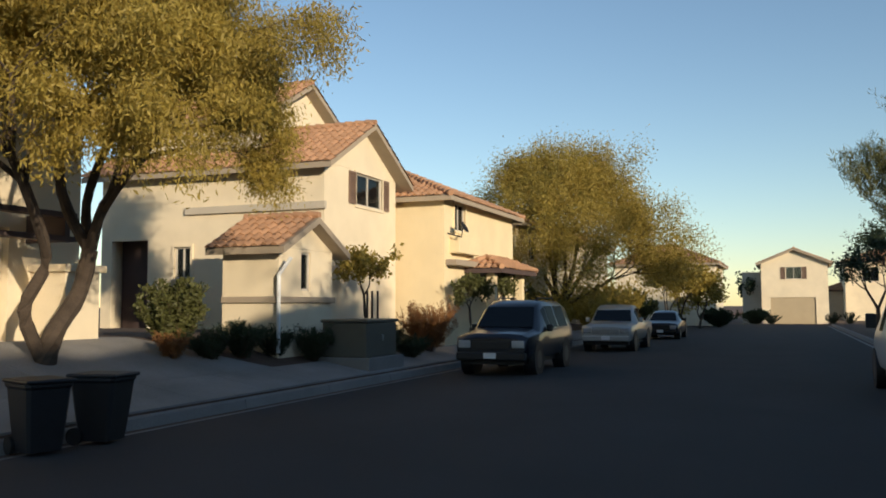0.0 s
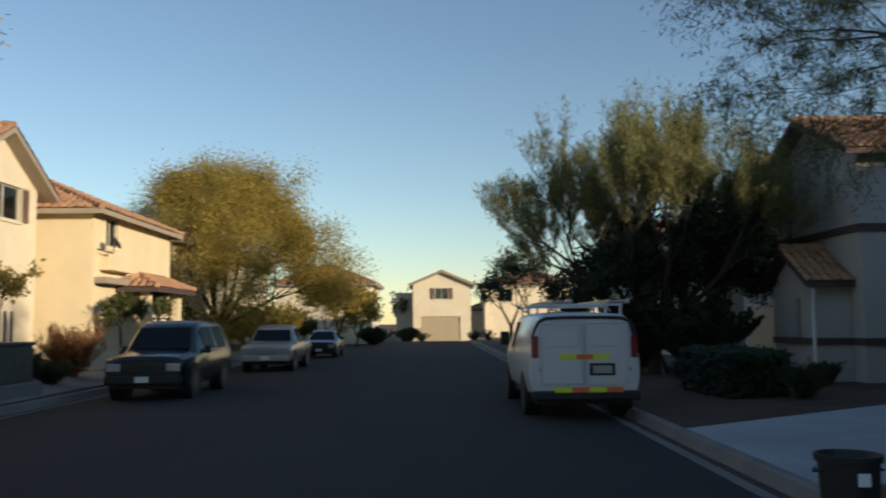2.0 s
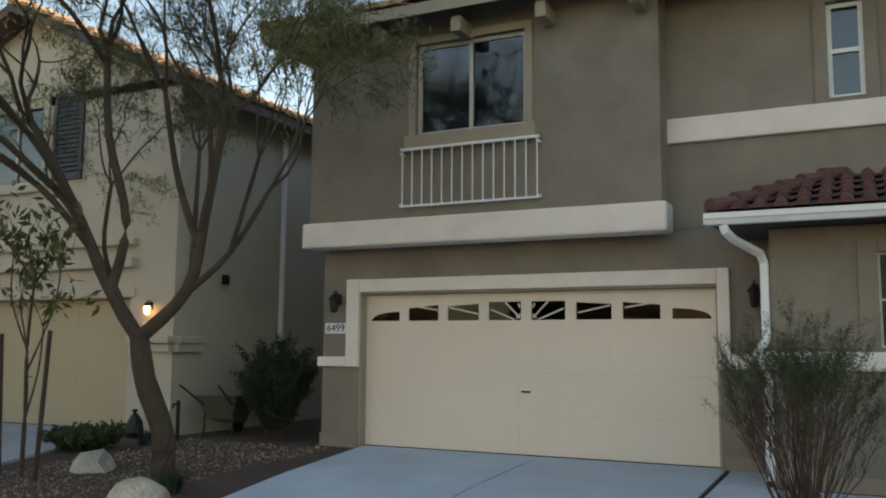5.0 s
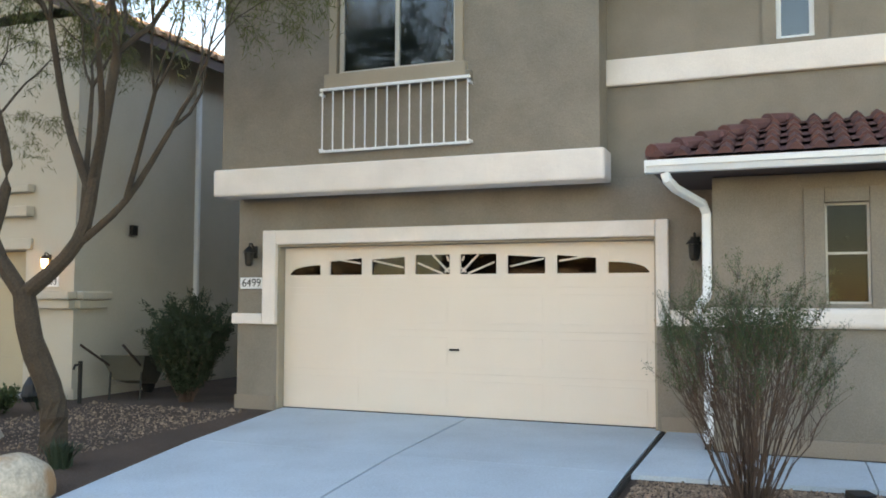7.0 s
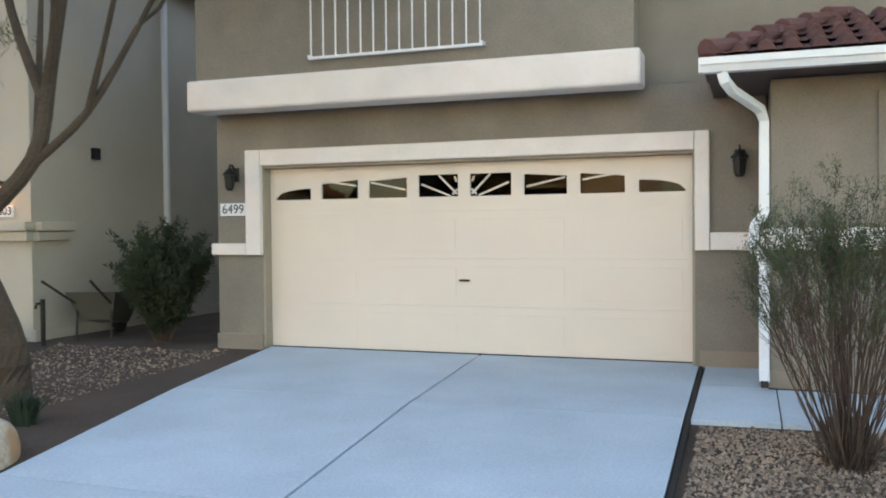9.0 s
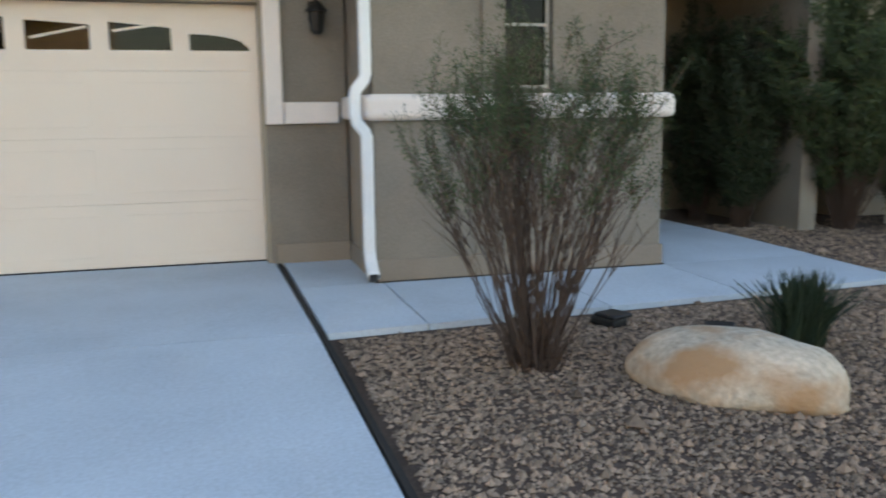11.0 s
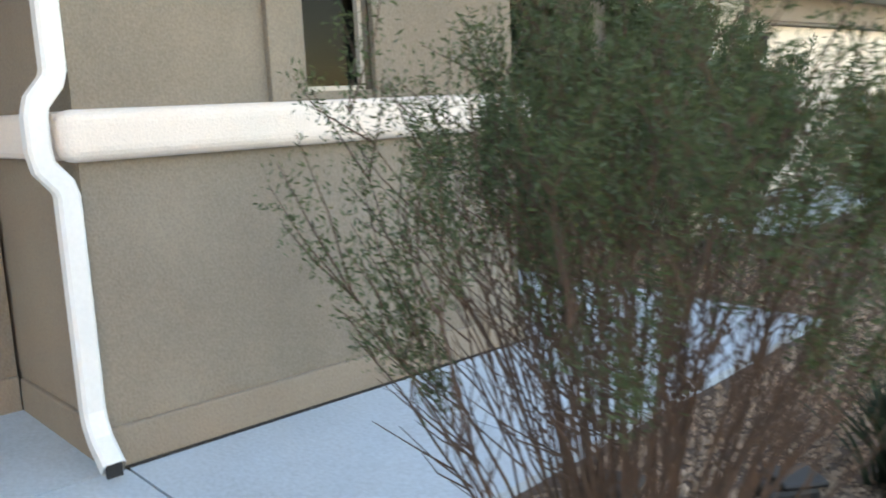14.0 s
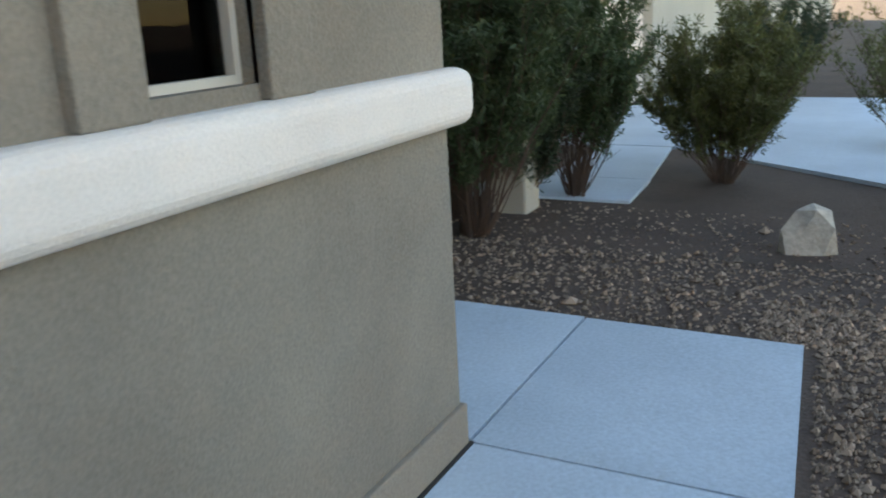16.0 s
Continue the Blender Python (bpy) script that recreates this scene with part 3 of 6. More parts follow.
paving("neighbour_driveway", "pale concrete driveway of the neighbouring house", [[(0.95, -12.35), (-0.5, -12.33), (-0.5, -17.3), (0.95, -17.3)], [(-0.51, -12.32), (-2.6, -10.8), (-2.6, -17.4), (-0.51, -17.3)], [(-2.61, -10.8), (-7.3, -10.4), (-7.3, -17.6), (-2.61, -17.4)]])
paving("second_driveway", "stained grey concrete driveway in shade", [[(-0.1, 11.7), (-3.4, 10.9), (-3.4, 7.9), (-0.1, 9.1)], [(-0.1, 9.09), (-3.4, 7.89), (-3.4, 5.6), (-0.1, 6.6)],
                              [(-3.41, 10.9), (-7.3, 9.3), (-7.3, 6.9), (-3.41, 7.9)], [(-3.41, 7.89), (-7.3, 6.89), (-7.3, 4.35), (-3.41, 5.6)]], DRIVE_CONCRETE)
paving("pavement_left", "pale concrete pavement beside the kerb", [[(-20.15, y), (-21.5, y), (-21.5, y + 1.99), (-20.15, y + 1.99)] for y in range(-20, 60, 2)], SHADED_CONCRETE)
paving("left_driveway", "pale concrete driveway rising to the houses across", [[(-21.51, 2.5), (-24.6, 3.0), (-24.6, 6.3), (-21.51, 6.6)], [(-21.51, 6.62), (-24.6, 6.32), (-24.6, 10.4), (-21.51, 12.2)]], SHADED_CONCRETE)


# ---- the house with the sunburst garage door ----
home = thing("house", 0, 0, 0, 0, "taupe stucco two-storey house with white trim bands", "house")
part("wall", wall("x", -0.15, 1, -3.10, 3.05, -0.3, 2.80, [(-2.44, 2.44, -0.3, 2.13)], 0.2), TAUPE, home)
part("wall", wall("y", 3.05, -1, 0.05, 9.0, -0.3, 5.9, [], 0.2), TAUPE, home)
part("wall", wall("x", 9.0, -1, -8.0, 2.85, -0.3, 5.9, [], 0.2), TAUPE, home)
part("upper_wall", wall("x", -0.55, 1, -1.90, 3.05, 2.78, 5.9, [(-0.21, 1.36, 4.20, 5.45)], 0.2), TAUPE, home)
part("upper_wall", wall("y", 3.05, -1, -0.35, 0.05, 2.78, 5.9, [], 0.2), TAUPE, home)
part("upper_wall", wall("y", -1.90, 1, -0.35, 0.10, 2.78, 5.9, [], 0.2), TAUPE, home)
part("soffit", slab(-0.54, 0.05, -1.89, 3.04, 2.80, 2.95), TAUPE, home)
part("upper_wall", wall("x", -0.10, 1, -8.0, -1.90, 2.81, 5.9, [(-4.10, -3.72, 4.22, 5.35)], 0.2), TAUPE, home)
part("wall", wall("x", 2.3, 1, -7.8, -5.3, -0.3, 2.81, [(-7.3, -6.35, -0.05, 2.05)], 0.2), TAUPE, home)
part("front_door", slab(2.38, 2.42, -7.29, -6.36, -0.02, 2.04, 0.01), SHUTTER, home)
part("wall", wall("y", -8.0, 1, 0.1, 8.8, -0.3, 5.9, [], 0.2), TAUPE, home)
part("porch_ceiling", slab(-0.09, 2.3, -7.79, -5.25, 2.62, 2.94), TAUPE, home)
part("baseboard", slab(-0.175, -0.10, 2.45, 3.07, -0.3, 0.16, 0.008), TAN_LOW, home)
part("baseboard", slab(-0.175, -0.10, -3.10, -2.48, -0.3, 0.16, 0.008), TAN_LOW, home)
# bump-out with its window under a tiled roof
BX, BL, BR = -1.17, -3.12, -5.46
part("bay_wall", wall("x", BX, 1, BR, BL, -0.3, 2.62, [(-4.50, -4.12, 1.40, 2.34)], 0.2), TAUPE, home)
part("bay_wall", wall("y", BL, -1, BX + 0.2, 0.05, -0.3, 2.62, [], 0.2), TAN_LOW, home)
part("bay_wall", wall("y", BR, 1, BX + 0.2, 2.3, -0.3, 2.62, [], 0.2), TAUPE, home)
bm = bmesh.new()
box(bm, BX - 0.022, BX + 0.03, BR - 0.022, BL + 0.022, -0.3, 0.15, 0.008)
part("baseboard", bm, TAN_LOW, home)
part("joint_strip", slab(BX - 0.036, BX - 0.02, BR - 0.03, BL + 0.02, -0.06, -0.008), JOINT, home, "dark felt joint strip")
part("baseboard", slab(BX + 0.03, -0.18, BL - 0.03, BL + 0.022, -0.3, 0.15, 0.008), TAN_LOW, home)
part("baseboard", slab(BX + 0.03, 2.29, BR - 0.022, BR + 0.03, -0.3, 0.15, 0.008), TAN_LOW, home)
window(home, "x", BX, -1, -4.50, -4.12, 1.40, 2.34, split="h", frame_mat=VINYL, bar=0.022, pane=GLASS_DIM)
bm = bmesh.new()
for b in ((-4.68, -4.50), (-4.12, -3.94)):
    box(bm, BX - 0.035, BX + 0.02, b[0], b[1], 1.36, 2.48, 0.006)
box(bm, BX - 0.035, BX + 0.02, -4.497, -4.123, 2.34, 2.48, 0.006)
part("surround", bm, TAUPE, home)
# white trim: sill band round the bay, garage surround, ledges
bm = bmesh.new()
box(bm, BX - 0.085, BX + 0.05, BR - 0.080, BL + 0.075, 1.170, 1.36, 0.055, 5)
part("sill_band", bm, TRIM_WHITE, home, "rounded white stucco band")
part("sill_band", slab(BX + 0.025, -0.21, BL - 0.02, BL + 0.072, 1.178, 1.356, 0.025), TRIM_WHITE, home)
part("sill_band", slab(BX + 0.025, 2.29, BR - 0.072, BR + 0.02, 1.178, 1.356, 0.025), TRIM_WHITE, home)
bm = bmesh.new()
box(bm, -0.215, -0.10, 2.44, 2.64, 1.09, 2.32, 0.012)
box(bm, -0.215, -0.10, -2.58, -2.44, 1.142, 2.32, 0.012)
box(bm, -0.214, -0.10, -2.437, 2.437, 2.135, 2.318, 0.012)
part("door_surround", bm, TRIM_WHITE, home)
part("door_surround", slab(-0.212, -0.10, 2.645, 3.11, 1.092, 1.23, 0.012), TRIM_WHITE, home)
part("door_surround", slab(-0.212, -0.10, -3.03, -2.585, 1.145, 1.32, 0.012), TRIM_WHITE, home)
part("jamb", slab(-0.15, 0.05, 2.415, 2.44, 0, 2.13), TRIM_TAN, home)
part("jamb", slab(-0.15, 0.05, -2.44, -2.415, 0, 2.13), TRIM_TAN, home)
part("jamb", slab(-0.15, 0.05, -2.414, 2.414, 2.105, 2.13), TRIM_TAN, home)
bm = slab(-0.69, -0.30, -1.98, 3.09, 2.73, 3.08, 0.03)
part("ledge", bm, TRIM_WHITE, home, "deep white stucco ledge over the garage")
part("trim_band", slab(-0.16, -0.05, -8.0, -1.88, 3.86, 4.17, 0.02), TRIM_WHITE, home)
# black sheets added behind the door lights for the garage's darkness
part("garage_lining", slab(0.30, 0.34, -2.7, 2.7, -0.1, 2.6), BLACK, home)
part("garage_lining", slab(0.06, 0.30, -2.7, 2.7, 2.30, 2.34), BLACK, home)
garage_door(home, -0.01, -2.413, 2.413, 0.0, 2.10, DOOR_PAINT, 4, True)
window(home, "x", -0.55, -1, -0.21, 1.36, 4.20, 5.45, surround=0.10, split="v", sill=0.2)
part("trim_band", slab(-0.63, -0.54, -0.42, 1.57, 3.98, 4.09, 0.012), TAUPE, home)
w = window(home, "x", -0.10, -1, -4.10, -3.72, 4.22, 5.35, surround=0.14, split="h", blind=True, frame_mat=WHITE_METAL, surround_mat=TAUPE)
roof(home, -0.55, 9.0, -8.0, 3.05, 5.9, 0.44, "y", 0.55, True, fascia=TRIM_TAN)
for y in (2.9, 1.75, 0.6, -0.55, -1.7):
    part("corbel", slab(-0.95, -0.55, y - 0.07, y + 0.07, 5.42, 5.62, 0.01), TRIM_TAN, home)
# balcony rail
rail = thing("balcony_rail", 0, 0, 0, 0, "white painted metal rail under the window", "railing")
part("top_rail", slab(-0.66, -0.62, -0.42, 1.55, 3.985, 4.02, 0.006), WHITE_METAL, rail)
part("bottom_rail", slab(-0.66, -0.62, -0.42, 1.55, 3.22, 3.25, 0.006), WHITE_METAL, rail)
bar = part("baluster", slab(-0.647, -0.633, -0.007, 0.007, 3.25, 3.985), WHITE_METAL, rail)
for i in range(14):
    b = bar if i == 0 else bar.copy()
    if i:
        scene.collection.objects.link(b)
    b.location.y = -0.39 + i * (1.91 / 13)
for y in (-0.41, 1.54):
    part("bracket", slab(-0.66, -0.54, y - 0.012, y + 0.012, 3.93, 3.96), WHITE_METAL, rail)
    part("bracket", slab(-0.66, -0.54, y - 0.012, y + 0.012, 3.24, 3.27), WHITE_METAL, rail)
# bay roof: each tile a piece
bay = thing("bay_roof", 0, 0, 0, 0, "", "")
bay.parent = home
bm = bmesh.new()
EX, EZ, TX, TZ, EYL, EYR = -1.66, 2.73, -0.10, 3.30, -2.62, -5.95
pts = [(EX, EYL, EZ), (EX, EYR, EZ), (TX, EYR + 0.9, TZ), (TX, EYL - 1.2, TZ), (TX, EYL, EZ), (TX, EYR, EZ)]
a = [bm.verts.new(p) for p in pts]
b = [bm.verts.new((p[0], p[1], p[2] - 0.1)) for p in pts]
for q in ((0, 1, 2, 3), (0, 3, 4), (1, 5, 2)):
    bm.faces.new([a[i] for i in q])
bm.faces.new([b[i] for i in (0, 1, 5, 4)])
for i, j in ((0, 1), (0, 4), (1, 5)):
    bm.faces.new((a[i], a[j], b[j], b[i]))
part("deck", bm, TRIM_DARK, bay)


def bay_tile_mesh():
    v, f = tile_sheet((0, 0, 0), (0, 1, 0), (1, 0, 0.0), 0.2, 0.36, None, 0.2, 0.36, 0.07)
    me = bpy.data.meshes.new("tile")
    me.from_pydata([(p[0], p[1], p[2] + 0.0) for p in v], [], f)
    me.materials.append(TILE_DARK)
    return me


tile_me = bay_tile_mesh()
slope = math.hypot(TX - EX, TZ - EZ)
tilt = math.degrees(math.atan2(TZ - EZ, TX - EX))
for j in range(5):
    s = j * 0.345
    k = s / slope
    lo, hi = EYR + 0.9 * k, EYL - 1.2 * k
    for i in range(17):
        y = EYR + i * 0.2
        if y < lo - 0.05 or y + 0.2 > hi + 0.08:
            continue
        t_ob = new("tile", tile_me)
        t_ob.parent = bay
        t_ob.matrix_basis = pose(EX + s * (TX - EX) / slope, y, EZ + s * (TZ - EZ) / slope + 0.008, 0, -tilt, random.uniform(-1.5, 1.5))
tilt2 = math.atan2(TZ - EZ, 1.2)
for j in range(4):
    s = j * 0.3
    for i in range(8):
        x = EX + i * 0.2
        if x < EX + (TX - EX) * s / 1.2 - 0.05 or x > TX - 0.1:
            continue
        t_ob = new("tile", tile_me)
        t_ob.parent = bay
        t_ob.matrix_basis = Matrix.Translation((x + 0.2, EYL - s, EZ + s * (TZ - EZ) / 1.2 + 0.008)) @ Matrix.Rotation(-math.pi / 2, 4, "Z") @ Matrix.Rotation(-tilt2, 4, "Y")
for i in range(6):
    p, q = Vector(pts[0]).lerp(Vector(pts[3]), i / 6), Vector(pts[0]).lerp(Vector(pts[3]), (i + 1.15) / 6)
    part("hip_cap", tube(bmesh.new(), [p + Vector((0, 0, 0.08)), q + Vector((0, 0, 0.05))], [0.095, 0.07], 10), TILE_DARK, bay)
gut = thing("gutter", 0, 0, 0, 0, "white metal gutter under the bay roof", "gutter")
bm = bmesh.new()
prof = [(0, 0.0), (-0.09, 0.0), (-0.11, 0.05), (-0.125, 0.06), (-0.13, 0.115), (-0.12, 0.115), (-0.11, 0.07), (-0.085, 0.012), (-0.01, 0.012), (-0.01, 0.115), (0, 0.115)]
a = [bm.verts.new((EX + 0.02 + p, EYL + 0.05, EZ - 0.11 + q)) for p, q in prof]
b = [bm.verts.new((EX + 0.02 + p, EYR, EZ - 0.11 + q)) for p, q in prof]
for i in range(len(prof)):
    bm.faces.new((a[i], a[(i + 1) % len(prof)], b[(i + 1) % len(prof)], b[i]))
part("trough", bm, WHITE_METAL, gut)
part("end_cap", slab(EX - 0.105, EX + 0.02, EYL + 0.045, EYL + 0.06, EZ - 0.11, EZ + 0.0), WHITE_METAL, gut)


def downspout(points, label):
    d = thing("downspout", 0, 0, 0, 0, label, "downspout")
    bm = bmesh.new()
    rings = []
    for i, p in enumerate(points):
        way = Vector(points[min(i + 1, len(points) - 1)]) - Vector(points[max(i - 1, 0)])
        way.normalize()
        side = Vector((0, 1, 0)) - way * way.y
        side.normalize()
        front = side.cross(way)
        rings.append([bm.verts.new(Vector(p) + front * sx * 0.035 + side * sy * 0.042) for sx, sy in ((-1, -0.7), (-0.7, -1), (0.7, -1), (1, -0.7), (1, 0.7), (0.7, 1), (-0.7, 1), (-1, 0.7))])
    for r, s in zip(rings, rings[1:]):
        for k in range(8):
            bm.faces.new((r[k], r[(k + 1) % 8], s[(k + 1) % 8], s[k]))
    part("pipe", bm, WHITE_METAL, d)
    return d


dx, dy = BX - 0.005, BL + 0.055
ds = downspout([(EX - 0.03, EYL - 0.12, EZ - 0.11), (EX - 0.02, EYL - 0.14, EZ - 0.18), (EX + 0.08, EYL - 0.20, EZ - 0.25), (dx - 0.07, dy + 0.03, 2.36), (dx, dy, 2.27), (dx, dy, 1.75), (dx, dy, 1.50), (dx, dy + 0.012, 1.46), (dx, dy + 0.07, 1.39),
                (dx, dy + 0.082, 1.34), (dx, dy + 0.082, 1.22), (dx, dy + 0.07, 1.16), (dx, dy + 0.012, 1.09), (dx, dy, 1.05), (dx, dy, 0.7), (dx, dy, 0.24), (dx - 0.012, dy, 0.19), (dx - 0.05, dy, 0.13), (dx - 0.15, dy, 0.05)], "white square metal downspout with a bend over the band")
# a black plate paints in the shade inside the open pipe
part("open_end", slab(dx - 0.158, dx - 0.146, dy - 0.03, dy + 0.03, 0.018, 0.075), BLACK, ds)
wall_lamp(-0.15, 2.80, 1.98, False, "dark iron carriage lamp, unlit, on the taupe wall")
wall_lamp(-0.15, -2.86, 1.98, False, "dark iron carriage lamp, unlit, beside the bay")


def plaque(x, y, z, text, label, w=0.36):
    o = thing("house_number", x, y, z, 0, label, "sign")
    part("plate", slab(-0.02, 0, -w / 2, w / 2, -0.075, 0.075, 0.006), PLAQUE, o)
    cu = bpy.data.curves.new("numerals", "FONT")
    cu.body, cu.size, cu.align_x, cu.align_y, cu.extrude = text, 0.15, "CENTER", "CENTER", 0.002
    tmp = new("numerals", cu)
    bpy.context.view_layer.update()
    me = bpy.data.meshes.new_from_object(tmp.evaluated_get(bpy.context.evaluated_depsgraph_get()))
    bpy.data.objects.remove(tmp)
    me.materials.clear()
    me.materials.append(INK)
    n = new("numerals", me)
    n.parent = o
    n.matrix_basis = Matrix.Translation((-0.0225, 0, 0)) @ Matrix(((0, 0, -1, 0), (-1, 0, 0, 0), (0, 1, 0, 0), (0, 0, 0, 1)))
    return o


plaque(-0.15, 2.83, 1.63, "6499", "white house number plate with black digits")


# ---- the second house of the row: sand stucco, wide gable ----
h2 = thing("house", 0, 0, 0, 0, "sand stucco house with a gable and tan garage door", "house")
GX = -0.30
part("wall", wall("x", GX, 1, 5.75, 12.95, -0.4, 5.55, [(6.68, 11.62, -0.4, 2.13), (8.90, 10.40, 4.18, 5.72)], 0.22), SAND, h2)
part("wall", wall("y", 5.75, 1, GX + 0.22, 10, -0.4, 5.55, [], 0.2), SAND, h2)
part("wall", wall("y", 12.95, -1, GX + 0.22, 10, -0.4, 5.55, [], 0.2), SAND, h2)
part("wall", wall("x", 10, -1, 5.95, 12.75, -0.4, 5.55, [], 0.2), SAND, h2)
gable_end(h2, "x", GX, 1, 5.75, 12.95, 5.555, 0.46, SAND, 0.22)
roof(h2, GX, 10, 5.75, 12.95, 5.55, 0.46, "x", 0.5, False)
garage_door(h2, GX + 0.19, 6.69, 11.61, 0.0, 2.12, DOOR_TAN, 4, False)
part("lintel", slab(GX - 0.05, GX + 0.10, 6.55, 11.75, 2.14, 2.30, 0.01), SAND, h2)
part("ledge", slab(GX - 0.14, GX + 0.02, 6.55, 11.75, 2.62, 2.78, 0.02), SAND, h2)
part("ledge", slab(GX - 0.12, GX + 0.02, 6.55, 11.75, 2.98, 3.10, 0.02), SAND, h2)
window(h2, "x", GX, -1, 8.90, 10.40, 4.18, 5.72, surround=0.12, split="v", shutters=SHUTTER_BLUE, blind=False, surround_mat=SAND, sill=0.16, leaf_gap=0.28, leaf_wide=0.70)
for y0, y1 in ((5.70, 6.60), (11.70, 13.0)):
    part("pier_cap", slab(GX - 0.16, GX + 0.02, y0, y1, 1.40, 1.52, 0.02), SAND, h2)
    part("pier_cap", slab(GX - 0.10, GX + 0.02, y0 + 0.04, y1 - 0.04, 1.27, 1.395, 0.015), SAND, h2)
part("pier_cap", slab(GX + 0.02, GX + 0.62, 5.60, 5.76, 1.40, 1.52, 0.02), SAND, h2)
part("pier_cap", slab(GX + 0.02, GX + 0.57, 5.65, 5.76, 1.27, 1.395, 0.015), SAND, h2)
part("baseboard", slab(GX + 0.0, 9.9, 5.71, 5.76, -0.4, 0.12), SAND, h2)
downspout([(2.35, 5.66, 5.2), (2.35, 5.66, 3), (2.35, 5.66, 0.1)], "pale metal downspout on the side wall")
part("side_vent", slab(0.80, 0.92, 5.68, 5.76, 2.40, 2.56, 0.01), IRON, h2)
wall_lamp(GX, 12.28, 1.95, True, "lit carriage lamp with a warm bulb")
wall_lamp(GX, 6.22, 1.95, True, "lit carriage lamp with a warm bulb")
plaque(GX, 6.2, 1.66, "6503", "small white house number plate", 0.34)

# ---- the third house: grey stucco with maroon bands ----
h3 = thing("house", 0, 0, 0, 0, "grey stucco house with dark maroon bands and clay tile roof", "house")
part("wall", wall("y", 18.6, 1, 0.14, 10, -0.5, 5.92, [(2.95, 4.1, 4.10, 5.32), (2.38, 3.02, 1.12, 2.08)], 0.2), GREY_STUCCO, h3)
part("wall", wall("x", 0.14, 1, 18.8, 23.0, -0.5, 5.92, [(20.0, 20.35, 4.35, 5.45)], 0.2), GREY_STUCCO, h3)
part("wall", wall("x", 0.9, 1, 23.0, 29.5, -0.5, 5.92, [(24.0, 25.2, 4.0, 5.2)], 0.2), GREY_STUCCO, h3)
part("wall", wall("y", 23.0, -1, 0.34, 1.1, -0.5, 5.92, [], 0.15), GREY_STUCCO, h3)
part("wall", wall("y", 29.5, -1, 1.1, 10, -0.5, 5.92, [], 0.2), GREY_STUCCO, h3)
part("wall", wall("x", 10, -1, 18.8, 29.3, -0.5, 5.92, [], 0.2), GREY_STUCCO, h3)
window(h3, "y", 18.6, -1, 2.95, 4.1, 4.10, 5.32, surround=0.0, split="v", blind=True, shutters=SHUTTER_BLUE, leaf_wide=0.6, surround_mat=GREY_STUCCO)
window(h3, "y", 18.6, -1, 2.38, 3.02, 1.12, 2.08, surround=0.06, split="h", surround_mat=GREY_STUCCO)
window(h3, "x", 0.14, -1, 20.0, 20.35, 4.35, 5.45, surround=0.06, split="", blind=True, surround_mat=GREY_STUCCO)
window(h3, "x", 0.9, -1, 24.0, 25.2, 4.0, 5.2, surround=0.08, split="v", shutters=SHUTTER_BLUE, surround_mat=GREY_STUCCO)
for z0, z1 in ((3.72, 3.92), (0.72, 0.90)):
    part("band", slab(0.06, 10, 18.52, 18.61, z0, z1, 0.012), TRIM_DARK, h3)
    part("band", slab(0.06, 0.15, 18.62, 23.0, z0, z1, 0.012), TRIM_DARK, h3)
roof(h3, 0.14, 10, 18.6, 24.3, 5.92, 0.44, "x", 0.5, False)
gable_end(h3, "x", 0.14, 1, 18.6, 24.3, 5.925, 0.44, GREY_STUCCO)
roof(h3, 0.9, 10, 24.3, 29.5, 5.92, 0.42, "x", 0.5, False)
gable_end(h3, "x", 0.9, 1, 24.3, 29.5, 5.925, 0.42, GREY_STUCCO)
part("porch_wall", wall("x", -0.85, 1, 19.3, 22.1, -0.5, 2.45, [(20.2, 20.5, 0.9, 2.0)], 0.2), GREY_STUCCO, h3)
part("porch_wall", wall("y", 19.3, 1, -0.65, 0.14, -0.5, 2.45, [], 0.2), GREY_STUCCO, h3)
part("porch_wall", wall("y", 22.1, -1, -0.65, 0.14, -0.5, 2.45, [], 0.2), GREY_STUCCO, h3)
gable_end(h3, "x", -0.85, 1, 19.3, 22.1, 2.455, 0.58, GREY_STUCCO)
roof(h3, -0.85, 0.13, 19.3, 22.1, 2.45, 0.58, "x", 0.34, False)
part("band", slab(-0.92, -0.84, 19.24, 22.1, 0.72, 0.90, 0.01), TRIM_DARK, h3)
part("band", slab(-0.84, 0.06, 19.22, 19.3, 0.72, 0.90, 0.01), TRIM_DARK, h3)
downspout([(-1.0, 18.98, 2.2), (-0.95, 19.1, 2.0), (-0.92, 19.22, 1.8), (-0.92, 19.22, 0.5), (-0.92, 19.22, -0.15), (-1.05, 19.22, -0.22)], "white metal downspout on the porch corner")
part("door_leaf", slab(0.85, 0.895, 26.4, 29.0, -0.4, 1.9), DOOR_TAN, h3)
wall_lamp(0.9, 26.1, 1.6, True, "small lit wall lamp")
wall_lamp(0.9, 29.2, 1.6, True, "small lit wall lamp")


